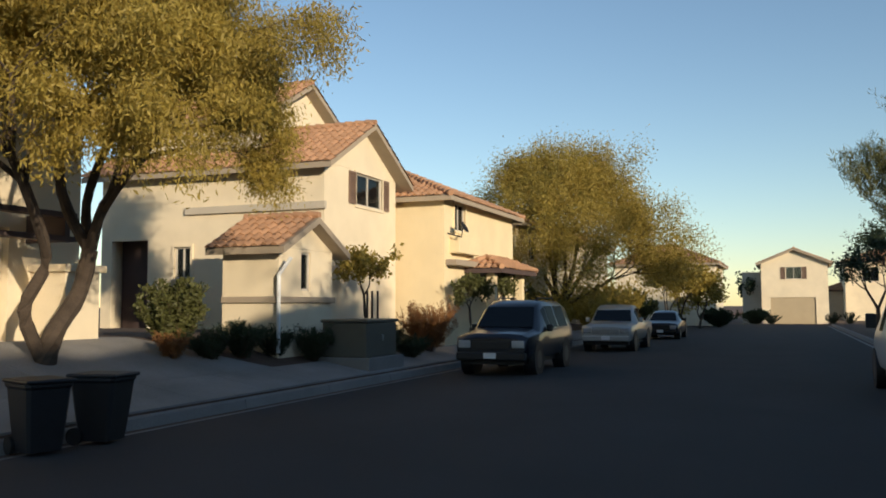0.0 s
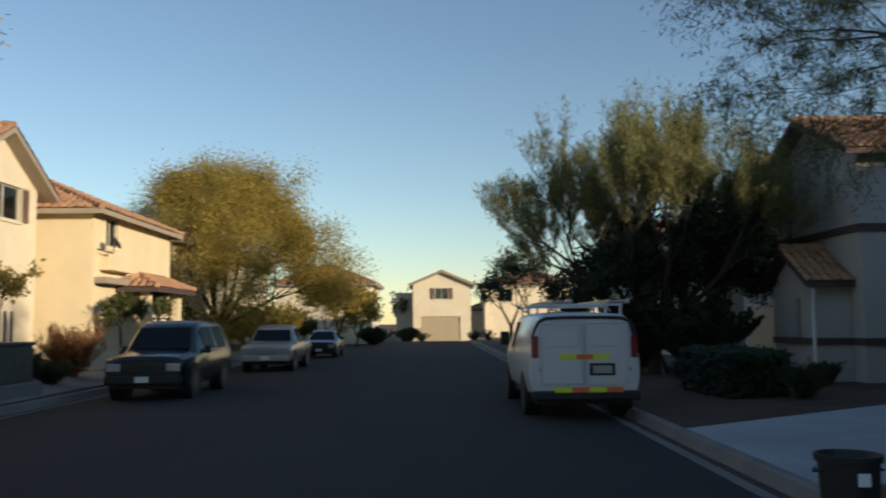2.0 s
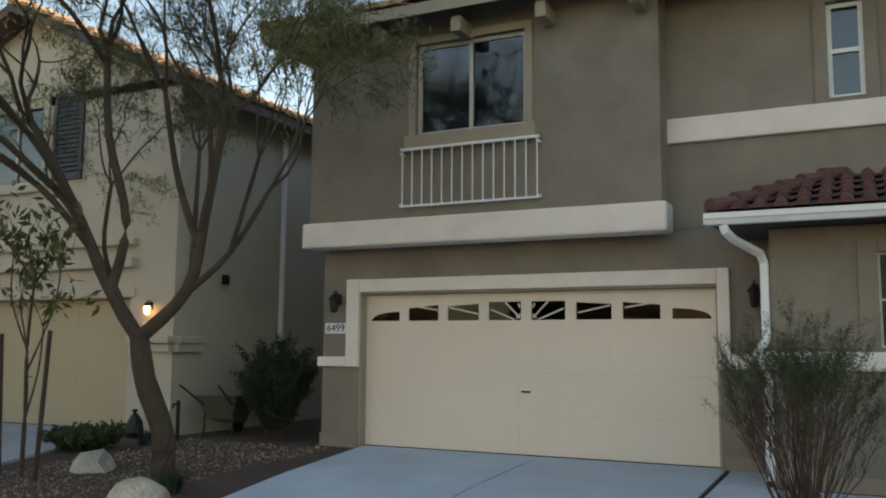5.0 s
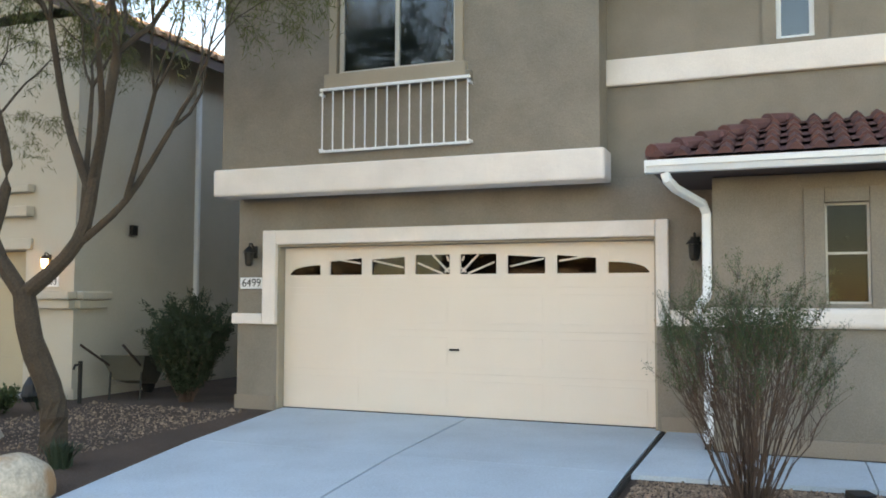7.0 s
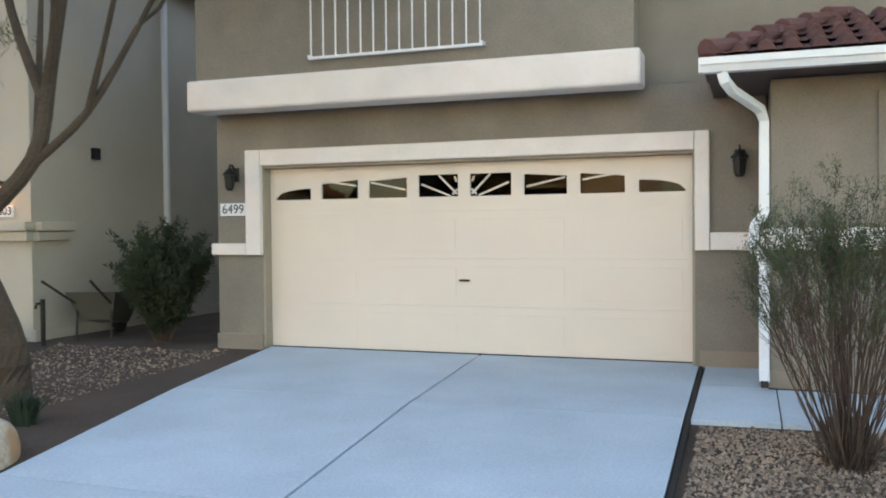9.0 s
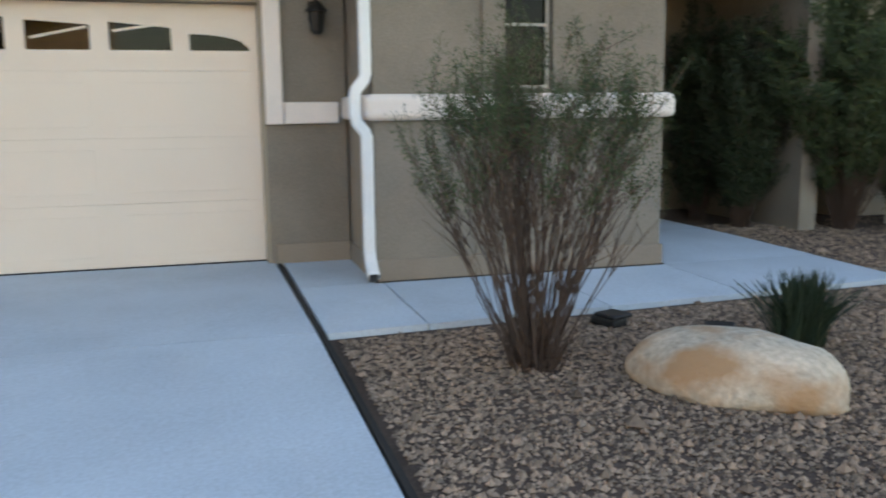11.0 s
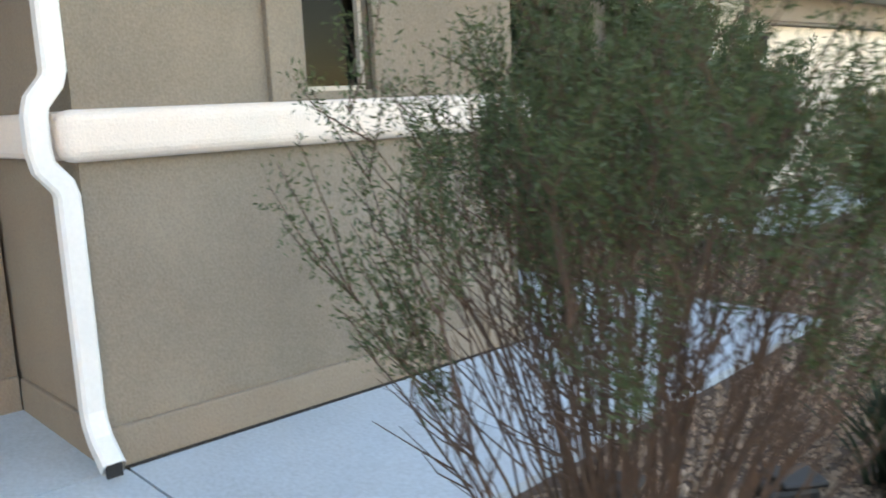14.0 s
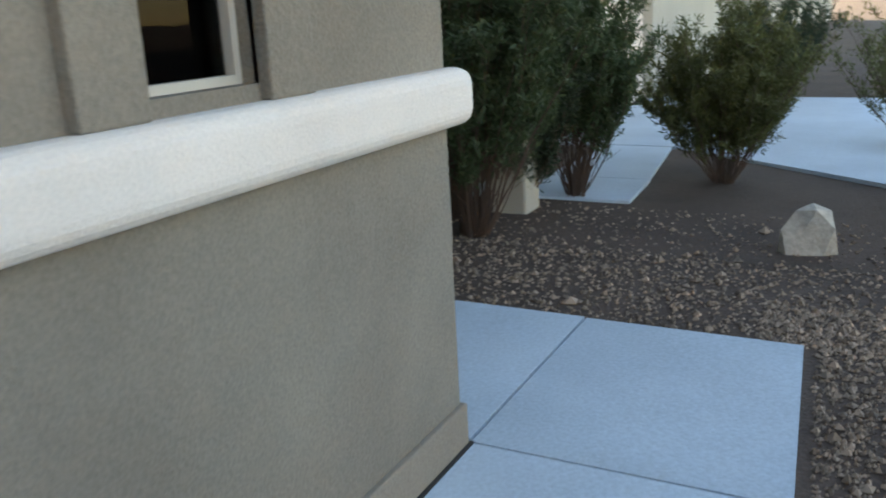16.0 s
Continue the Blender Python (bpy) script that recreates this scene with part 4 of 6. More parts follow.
def plain_house(label, x0, x1, y0, y1, z0, zt, mat, ridge, pitch, holes=(), hip=False, over=0.45):
    """A house farther off: walls with windows, roof and gables. holes: (face, u0, u1, z0, z1, shutters)."""
    o = thing("house", 0, 0, 0, 0, label, "house")
    for face, axis, pos, inward, u0, u1 in (("w", "x", x0, 1, y0, y1), ("e", "x", x1, -1, y0, y1), ("s", "y", y0, 1, x0 + 0.2, x1 - 0.2), ("n", "y", y1, -1, x0 + 0.2, x1 - 0.2)):
        mine = [q[1:5] for q in holes if q[0] == face]
        part("wall", wall(axis, pos, inward, u0, u1, z0, zt, mine, 0.2), mat, o)
        for q in holes:
            if q[0] == face and q[-1] != "open":
                window(o, axis, pos, -inward, *q[1:5], surround=0.08, split="v", shutters=q[5] if len(q) > 5 else None, blind=False, surround_mat=mat)
    roof(o, x0, x1, y0, y1, zt, pitch, ridge, over, hip, fascia=TRIM_TAN if mat in (CREAM, CREAM_WARM) else None)
    if not hip:
        for end in (0, 1):
            if ridge == "x":
                gable_end(o, "x", (x0, x1)[end], (1, -1)[end], y0, y1, zt + 0.005, pitch, mat)
            else:
                gable_end(o, "y", (y0, y1)[end], (1, -1)[end], x0, x1, zt + 0.005, pitch, mat)
    return o


# next door on the other side, with its porch and garage
nb = plain_house("beige stucco neighbouring house with a cream garage door", 0.9, 11, -24.0, -9.0, -0.3, 5.7, SAND, "y", 0.4, [("w", -17.0, -12.4, -0.3, 2.12, "open")], True)
garage_door(nb, 1.05, -16.98, -12.42, 0.0, 2.1, DOOR_PAINT, 4, False)
part("ledge", slab(0.35, 0.95, -17.6, -11.7, 2.45, 2.62, 0.02), TRIM_TAN, nb)
part("header", slab(0.82, 0.905, -17.5, -11.75, 2.13, 2.449, 0.01), TAN_LOW, nb)
part("porch_post", slab(-0.05, 0.25, -9.3, -9.0, -0.3, 2.6, 0.02), SAND, nb)
part("porch_roof", slab(-0.2, 0.95, -11.2, -8.9, 2.6, 2.85, 0.02), SAND, nb)
wall_lamp(0.9, -11.95, 1.85, False, "dark carriage lamp on the beige wall")
downspout([(0.84, -10.9, 2.5), (0.84, -10.9, 1.2), (0.84, -10.9, 0.05)], "white metal downspout on the beige wall")
# two houses added past the neighbour so that the street lies in shade
plain_house("tiled stucco house added down the street for its shadow", 0.5, 11, -40, -27, -0.3, 5.7, SAND, "y", 0.4, [], True)
plain_house("tiled stucco house added down the street for its shadow", 0.5, 11, -56, -43, -0.3, 5.7, SAND, "y", 0.4, [], True)
plain_house("shaded stucco house behind the street trees", 0.5, 11, 33, 43, -0.4, 5.6, SAND, "y", 0.4, [("w", 36, 37.4, 3.8, 5.0), ("s", 3, 4.4, 3.8, 5.0)], True)
plain_house("shaded stucco house farther along the row", 0.5, 11, 47, 57, -0.4, 5.6, SAND, "x", 0.4, [("w", 50, 51.4, 3.8, 5.0)])
plain_house("tan house in shade at the end of the row", -5.2, 5.0, 96, 106, -0.4, 5.8, CREAM, "y", 0.4, [("s", -3.6, -2.0, 3.8, 5.2)], True)

# ---- the sunlit row across the street ----
l1 = plain_house("cream stucco house with a double gable, in sunlight", -31.0, -23.1, 17.3, 22.1, 0.0, 5.45, CREAM, "x", 0.55, [("e", 19.2, 21.05, 4.42, 5.5 - 0.1, SHUTTER), ("s", -28.2, -27.6, 2.2, 3.15), ("s", -30.6, -29.2, 0.0, 3.4, "open")])
part("band", slab(-27.8, -23.02, 17.2, 17.3, 4.10, 4.32, 0.02), SAND, l1)
part("upper_gable_wall", wall("x", -25.6, -1, 18.0, 22.6, 5.4, 7.15, [], 0.2), CREAM, l1)
gable_end(l1, "x", -25.6, -1, 18.0, 22.6, 7.155, 0.55, CREAM)
roof(l1, -31, -25.6, 18.0, 22.6, 7.15, 0.55, "x", 0.4, fascia=TRIM_TAN)
part("bay_wall", wall("x", -22.05, -1, 13.3, 15.85, 0.0, 2.75, [(14.3, 14.75, 1.75, 2.8 - 0.12)], 0.2), CREAM, l1)
part("bay_wall", wall("y", 13.3, 1, -23.6, -22.25, 0.0, 2.75, [], 0.2), CREAM, l1)
part("bay_wall", wall("y", 15.85, -1, -23.6, -22.25, 0.0, 2.75, [], 0.2), CREAM, l1)
part("bay_wall", wall("x", -23.6, 1, 13.5, 15.65, 0.0, 2.75, [], 0.2), CREAM, l1)
gable_end(l1, "x", -22.05, -1, 13.3, 15.85, 2.755, 0.5, CREAM)
roof(l1, -23.5, -22.05, 13.3, 15.85, 2.75, 0.5, "x", 0.35, fascia=TRIM_TAN)
window(l1, "x", -22.05, 1, 14.3, 14.75, 1.75, 2.68, split="", frame_mat=VINYL)
part("band", slab(-23.6, -21.98, 13.22, 13.3, 1.45, 1.6, 0.02), TRIM_TAN, l1)
part("band", slab(-22.05, -21.97, 13.23, 15.9, 1.45, 1.6, 0.02), TRIM_TAN, l1)
part("bay_link", slab(-23.6, -23.12, 15.86, 17.35, 0.0, 2.74), CREAM, l1)
for yy, s in ((18.0, 1), (22.6, -1)):
    part("upper_side_wall", wall("y", yy, s, -31.0, -25.8, 5.3, 7.15, [], 0.2), CREAM, l1)
downspout([(-21.72, 13.3, 2.5), (-21.85, 13.25, 2.3), (-21.98, 13.2, 2.1), (-21.98, 13.2, 0.3)], "cream metal downspout on the small bay")
l2 = plain_house("warm cream stucco house with a small balcony, in sunlight", -31, -21.6, 22.7, 30.5, 0.0, 5.0, CREAM_WARM, "y", 0.42, [("e", 23.6, 24.7, 3.95, 4.9)], True, 0.4)
part("balcony_box", slab(-21.6, -21.25, 23.2, 25.4, 3.15, 3.75, 0.02), CREAM_WARM, l2)
part("band", slab(-21.6, -21.2, 22.8, 27.0, 2.72, 2.92, 0.02), TRIM_TAN, l2)
part("porch_post", slab(-20.9, -20.6, 28.4, 28.7, 0, 2.6), CREAM_WARM, l2)
part("porch_post", slab(-20.9, -20.6, 25.0, 25.3, 0, 2.6), CREAM_WARM, l2)
roof(l2, -21.6, -20.5, 24.9, 28.8, 2.65, 0.45, "y", 0.3, True)
l0 = plain_house("cream stucco house with a garage, partly in tree shade", -34, -25.0, 1.0, 10.2, 0.3, 5.6, CREAM, "y", 0.42, [("e", 3.6, 8.4, 0.3, 2.9, "open")], True)
garage_door(l0, -25.2, 3.62, 8.38, 0.72, 2.15, CREAM, 4, False, False)
part("pier", slab(-25.0, -24.1, 8.95, 9.85, 0.3, 2.05, 0.02), CREAM, l0)
part("pier_cap", slab(-25.0, -24.0, 8.85, 9.95, 2.05, 2.2, 0.03), CREAM, l0)
for z in (2.62, 3.08):
    part("trellis_beam", slab(-24.2, -23.9, 3.0, 9.0, z, z + 0.1), TRIM_DARK, l0)
for y in (3.2, 8.8):
    part("trellis_arm", slab(-25.0, -24.0, y, y + 0.12, 2.62, 3.16), TRIM_DARK, l0)
plain_house("cream stucco house beyond the street tree", -31, -22.5, 34, 43, 0.0, 5.2, CREAM_WARM, "y", 0.42, [("e", 36, 37.4, 3.6, 4.7)], True)
plain_house("cream stucco house beyond the street tree", -31, -22.5, 46, 56, 0.0, 5.2, CREAM, "y", 0.42, [("e", 48, 49.4, 3.6, 4.7), ("s", -26, -24.6, 3.6, 4.7)], True)
plain_house("sunlit cream house with a hip roof at the corner", -24.5, -16.4, 70, 80, -0.3, 4.85, CREAM, "y", 0.42, [("s", -19.0, -17.7, 3.4, 4.45, SHUTTER)], True)
lf = plain_house("sunlit cream house facing down the street", -13.2, -7.3, 85, 95, -0.4, 5.35, CREAM, "y", 0.42, [("s", -11.0, -9.6, 3.85, 5.0, SHUTTER), ("s", -12.4, -8.4, -0.4, 2.1, "open")])
part("garage_leaf", slab(-12.4, -8.4, 85.1, 85.15, -0.4, 2.1), DOOR_TAN, lf)
part("side_wing", slab(-15.0, -13.22, 86.5, 94, -0.4, 4.6), SAND, lf)
plain_house("pale far house between the trees", -7.0, 6.0, 100, 110, -0.4, 3.0, SAND, "x", 0.35, [], True)

# the entrance between the first two houses across, and a row added behind this one
# a dark sheet that paints in the shade of the entrance recess
part("entry_recess", slab(-30.7, -29.1, 17.9, 18.0, 0.0, 3.5), TRIM_DARK, l1)
# unseen houses, tall enough to keep low sun off this row's walls
for yy in (-52, -36, -20, -4, 12, 28, 44):
    plain_house("unseen stucco house added behind to block the sun", 15.0, 25.0, yy, yy + 13.5, 0.0, 7.9, SAND, "y", 0.45, [], False)


# ---- plants ----
def tube_mesh(lines, sides=5):
    """All branches as tapered tubes: (points, radii) each."""
    verts, faces = [], []
    for pts, rad in lines:
        base = len(verts)
        k = sides if rad[0] > 0.03 else 4 if rad[0] > 0.010 else 3
        for i, p in enumerate(pts):
            way = (pts[min(i + 1, len(pts) - 1)] - pts[max(i - 1, 0)]).normalized()
            a = way.orthogonal().normalized()
            b = way.cross(a)
            for j in range(k):
                g = j * math.tau / k
                verts.append(p + (a * math.cos(g) + b * math.sin(g)) * rad[i])
        for i in range(len(pts) - 1):
            for j in range(k):
                q, r = base + i * k, base + (i + 1) * k
                faces.append((q + j, q + (j + 1) % k, r + (j + 1) % k, r + j))
    return [tuple(v) for v in verts], faces


def grow(rng, p, way, length, radius, depth, style, lines, tips):
    """One branch and, from it, the next. style: bend, rise, forks, angle, shrink."""
    n = 5
    pts, rad = [p.copy()], [radius]
    d = way.normalized()
    for i in range(n):
        d = (d + Vector((rng.gauss(0, 1), rng.gauss(0, 1), rng.gauss(0, 1) * 0.6)) * style["bend"] + Vector((0, 0, style["rise"][min(depth, len(style["rise"]) - 1)]))).normalized()
        pts.append(pts[-1] + d * length / n)
        rad.append(radius * (1 - 0.45 * (i + 1) / n) if depth else radius * (1 - 0.8 * (i + 1) / n))
    lines.append((pts, rad))
    if depth == 0:
        tips.append(pts)
        return
    if depth <= style.get("leaf_depth", 1):
        tips.append(pts)
    forks = style["forks"][min(depth, len(style["forks"]) - 1)]
    for k in range(forks):
        i = n - (0 if k < 2 else rng.randint(0, 2))
        side = d.orthogonal().normalized()
        side.rotate(Matrix.Rotation(rng.uniform(0, math.tau) if k > 1 else (k * math.pi + rng.uniform(-0.6, 0.6)), 3, d))
        g = radians(style["angle"] * rng.uniform(0.6, 1.3))
        nd = d * math.cos(g) + side * math.sin(g)
        grow(rng, pts[i], nd, length * style["shrink"] * rng.uniform(0.75, 1.2), rad[i] * 0.72, depth - 1, style, lines, tips)


def leaves(rng, tips, per, size, droop, width=0.22, loose=0.05):
    """Small narrow leaves along the twigs."""
    r = np.random.default_rng(rng.randint(0, 10 ** 6))
    segs = np.array([[tuple(a), tuple(b)] for pts in tips for a, b in zip(pts, pts[1:])])
    n = per * len(tips)
    pick = r.integers(0, len(segs), n)
    u = r.random((n, 1))
    p = segs[pick, 0] * (1 - u) + segs[pick, 1] * u + r.normal(0, loose, (n, 3))
    d = r.normal(0, 1, (n, 3)) - np.array([0, 0, droop])
    d /= np.linalg.norm(d, axis=1, keepdims=True)
    s = np.cross(d, r.normal(0, 1, (n, 3)))
    s /= np.linalg.norm(s, axis=1, keepdims=True)
    size = size * r.uniform(0.6, 1.5, (n, 1))
    d, s = d * size, s * size * width
    v = np.stack([p, p + d * 0.5 + s, p + d, p + d * 0.5 - s], 1).reshape(-1, 3)
    return v.tolist(), np.arange(4 * n).reshape(-1, 4).tolist()


def tree(x, y, z, seed, limbs, style, depth, per, size, droop, bark, leaf, label, loose=0.06, width=0.2):
    """limbs: (points of the trunk or a main limb, radius at its foot, radius at its end, depth of branching)."""
    rng = random.Random(seed)
    o = thing("tree", x, y, z, 0, label, "tree")
    lines, tips = [], []
    bm = bmesh.new()
    for pts, r0, r1, go in limbs:
        pv = [Vector(p) for p in pts]
        fine = []
        for i in range(len(pv) - 1):
            for k in range(4):
                u = k / 4
                a, b, c, d = pv[max(i - 1, 0)], pv[i], pv[i + 1], pv[min(i + 2, len(pv) - 1)]
                fine.append(0.5 * (2 * b + (c - a) * u + (2 * a - 5 * b + 4 * c - d) * u * u + (3 * b - 3 * c + d - a) * u ** 3))
        fine.append(pv[-1])
        rr = [r0 + (r1 - r0) * i / (len(fine) - 1) for i in range(len(fine))]
        if go < 0:
            rr[0] *= 1.35
        tube(bm, fine, [max(0.004, q * (1 + rng.uniform(-0.05, 0.05))) for q in rr], 10)
        if go > 0:
            way = fine[-1] - fine[-3]
            for k in range(style["start"]):
                side = way.orthogonal().normalized()
                side.rotate(Matrix.Rotation(k * math.tau / style["start"] + rng.uniform(-0.4, 0.4), 3, way.normalized()))
                g = radians(style["angle"] * rng.uniform(0.5, 1.1))
                grow(rng, fine[-1], way.normalized() * math.cos(g) + side * math.sin(g), style["length"] * rng.uniform(0.8, 1.2), r1 * 0.75, go - 1, style, lines, tips)
    part("trunk", bm, bark, o)
    part("twig_mass", tube_mesh(lines), bark, o)
    tagged(o.children[-1], kind="stuff")
    tagged(part("crown", leaves(rng, tips, per, size, droop, width, loose), leaf, o), kind="stuff")
    return o


AIRY = dict(bend=0.15, rise=[-0.06, -0.02, 0.03, 0.05], forks=[0, 5, 4, 3, 3], angle=36, shrink=0.76, start=3, length=1.7, leaf_depth=1)
BARE = dict(bend=0.17, rise=[-0.10, -0.04, 0.03, 0.05], forks=[0, 5, 4, 3, 3], angle=33, shrink=0.74, start=3, length=1.15, leaf_depth=1)
SPIKY = dict(bend=0.10, rise=[0.14, 0.10, 0.08, 0.05], forks=[0, 5, 4, 3, 3], angle=27, shrink=0.8, start=3, length=1.35, leaf_depth=1)
SMALL = dict(bend=0.16, rise=[0.0, 0.0, 0.05], forks=[0, 3, 3], angle=42, shrink=0.7, start=3, length=0.55, leaf_depth=1)

tree(-22.9, 7.3, ground_z(-22.9, 7.3), 3, [([(0, 0, -0.1), (0.05, 0.15, 0.5), (-0.1, 0.85, 1.2), (-0.1, 1.1, 2.0)], 0.19, 0.14, -1), ([(0, 0.02, 0), (-0.1, -0.35, 0.9), (0.1, -0.1, 1.8), (0.1, -0.6, 3.0)], 0.13, 0.08, 4),
                           ([(-0.1, 1.1, 1.95), (0.3, 1.0, 2.8), (0.8, 1.4, 3.7)], 0.11, 0.08, 4), ([(-0.1, 1.1, 1.95), (-0.4, 1.3, 2.9), (0.0, 1.3, 3.9)], 0.11, 0.07, 4), ([(-0.1, 1.1, 1.95), (-0.3, 0.6, 3.0), (-0.1, 0.3, 4.2)], 0.11, 0.08, 4),
                           ([(0.3, 1.0, 2.7), (0.45, 1.2, 3.6), (0.5, 1.2, 4.5)], 0.07, 0.05, 4),
                           ([(0.1, -0.1, 1.8), (0.6, -0.9, 2.5), (0.9, -1.6, 3.2)], 0.07, 0.05, 4), ([(0.3, 1.0, 2.7), (1.2, 0.6, 3.3), (1.9, 0.2, 3.8)], 0.06, 0.04, 4)],
     dict(AIRY, start=4, length=1.5, rise=[-0.16, -0.10, 0.0, 0.03]), 4, 170, 0.09, 1.0, BARK, LEAF_GOLD, "feathery palo verde tree with golden evening leaves", 0.15, 0.12)
tree(-21.5, 38.0, ground_z(-21.5, 38), 8, [([(0, 0, -0.1), (0.1, 0.1, 0.6), (0, 0.1, 1.3)], 0.24, 0.2, -1), ([(0, 0.1, 1.2), (-0.4, 0.3, 3.0), (-0.7, 0.2, 5.2)], 0.12, 0.07, 4), ([(0, 0.1, 1.2), (0.7, 0.0, 3.0), (1.0, 0.1, 5.0)], 0.12, 0.07, 4), ([(0, 0.1, 1.2), (0.8, 0.2, 2.4), (1.6, 0.2, 3.6)], 0.14, 0.08, 4), ([(0, 0.1, 1.2), (-0.7, 0.8, 2.4), (-1.5, 1.2, 3.5)], 0.14, 0.08, 4),
                           ([(0, 0.1, 1.2), (0.0, -0.9, 2.6), (0.4, -1.7, 3.8)], 0.14, 0.08, 4), ([(0, 0.1, 1.2), (0.2, 0.6, 2.8), (0.1, 0.4, 4.6)], 0.14, 0.09, 4), ([(0, 0.1, 1.2), (1.2, 0.6, 1.9), (2.4, 0.8, 2.6)], 0.1, 0.06, 4), ([(0, 0.1, 1.2), (-1.0, -0.4, 2.0), (-2.2, -0.8, 2.6)], 0.1, 0.06, 4), ([(0, 0.1, 1.1), (-0.6, -1.2, 1.5), (-1.2, -2.2, 1.5)], 0.07, 0.04, 4), ([(0, 0.1, 1.1), (0.7, -1.3, 1.6), (0.9, -2.4, 1.9)], 0.07, 0.04, 4)],
     dict(AIRY, length=1.74, start=4), 4, 85, 0.12, 0.5, BARK, LEAF_GOLD, "broad rounded palo verde tree in golden light", 0.30, 0.14)
fan = [(k * math.tau / 10 + 0.3, 1.9 + 0.35 * (k % 3), 3.0 + 0.35 * (k % 2)) for k in range(10)] + [(k * math.tau / 4, 0.8, 4.2) for k in range(4)]
tree(-4.15, 23.6, ground_z(-4.15, 23.6), 12, [([(0, 0, -0.1), (0.05, 0.1, 0.7), (0, 0.0, 1.4)], 0.22, 0.18, -1)]
     + [([(0, 0, 1.3), (0.55 * out * math.cos(g), 0.55 * out * math.sin(g), 1.3 + 0.45 * (up - 1.3)), (out * math.cos(g), out * math.sin(g), up)], 0.11, 0.06, 4) for g, out, up in fan],
     dict(SPIKY, start=4, length=1.32, rise=[0.22, 0.16, 0.10, 0.06]), 4, 40, 0.15, -1.4, BARK, LEAF_PALE, "upright desert tree with bare twigs catching light", 0.05, 0.06)
tree(-3.3, 23.4, ground_z(-3.3, 23.4), 21, [([(0.25, -0.3, -0.1), (0.3, -0.5, 0.8), (0.4, -0.6, 1.5)], 0.08, 0.06, 4), ([(-0.4, 0.2, -0.1), (-0.8, -0.1, 0.8), (-1.2, 0.1, 1.6)], 0.07, 0.05, 4), ([(0.7, 0.4, -0.1), (0.9, 0.1, 0.9), (1.3, 0.2, 1.8)], 0.07, 0.05, 4)],
     dict(AIRY, length=1.35), 4, 75, 0.15, 0.2, BARK, LEAF_DARK, "dense dark green tree in the shade", 0.16, 0.2)
tree(-3.25, 3.05, ground_z(-3.25, 3.05), 31, [([(0, 0, -0.1), (0.02, 0.04, 0.5), (-0.1, 0.22, 1.1), (-0.14, 0.30, 1.62)], 0.145, 0.11, -1), ([(-0.14, 0.30, 1.55), (-0.2, 0.75, 2.15), (-0.3, 1.25, 3.1), (-0.5, 1.8, 4.1)], 0.085, 0.045, 4),
                             ([(-0.2, 0.70, 2.1), (-0.1, 0.62, 2.9), (-0.3, 0.75, 3.9), (-0.2, 0.95, 5.0)], 0.06, 0.04, 4), ([(-0.14, 0.30, 1.55), (0.0, -0.25, 2.1), (0.05, -0.42, 2.9), (0.1, -0.6, 4.0)], 0.085, 0.045, 4),
                             ([(0.0, -0.22, 2.05), (0.1, -0.75, 2.5), (0.2, -1.2, 3.2)], 0.045, 0.025, 4), ([(0.02, -0.36, 2.6), (0.1, 0.05, 3.4), (0.0, 0.2, 4.4)], 0.05, 0.03, 4), ([(-0.2, 0.95, 2.5), (-0.6, 1.5, 3.3), (-1.1, 2.3, 3.9)], 0.045, 0.03, 4), ([(-0.3, 1.25, 3.1), (-0.9, 1.3, 3.8), (-1.5, 1.6, 4.4)], 0.045, 0.03, 4),
                             ([(-0.17, 0.55, 1.95), (-0.1, 0.95, 2.6), (0.1, 1.1, 3.4)], 0.035, 0.02, 4), ([(0.03, -0.38, 2.7), (-0.2, -0.7, 3.3), (-0.5, -0.9, 4.0)], 0.04, 0.025, 4), ([(0.0, -0.3, 2.3), (0.25, -0.1, 3.0), (0.5, 0.1, 3.8)], 0.035, 0.022, 4),
                             ([(0.1, -0.75, 2.5), (-0.1, -1.1, 3.0), (-0.4, -1.5, 3.4)], 0.03, 0.018, 4), ([(-0.25, 1.0, 2.6), (-0.05, 1.6, 3.1), (0.1, 2.2, 3.5)], 0.035, 0.02, 4), ([(-0.6, 1.5, 3.3), (-1.1, 1.6, 3.6), (-1.8, 1.9, 3.7)], 0.03, 0.018, 4),
                             ([(-0.5, 1.4, 3.3), (-1.5, 1.9, 4.2), (-2.6, 2.4, 4.7)], 0.04, 0.022, 4), ([(-0.3, 1.25, 3.1), (-0.9, 2.4, 4.2), (-1.6, 3.4, 4.8)], 0.04, 0.022, 4), ([(-0.9, 1.3, 3.8), (-2.0, 1.3, 4.6), (-3.0, 1.6, 5.0)], 0.035, 0.02, 4),
                             ([(-0.2, 0.95, 4.8), (-0.8, 1.2, 5.5), (-1.6, 1.6, 5.8)], 0.035, 0.02, 4), ([(0.1, -0.6, 3.9), (-0.4, -0.9, 4.7), (-1.0, -1.2, 5.2)], 0.035, 0.02, 4)],
     dict(BARE, forks=[0, 6, 5, 3, 3]), 4, 16, 0.085, 1.2, BARK_GREEN, LEAF_OLIVE, "bare forked yard tree with thin drooping twigs", 0.035, 0.06)
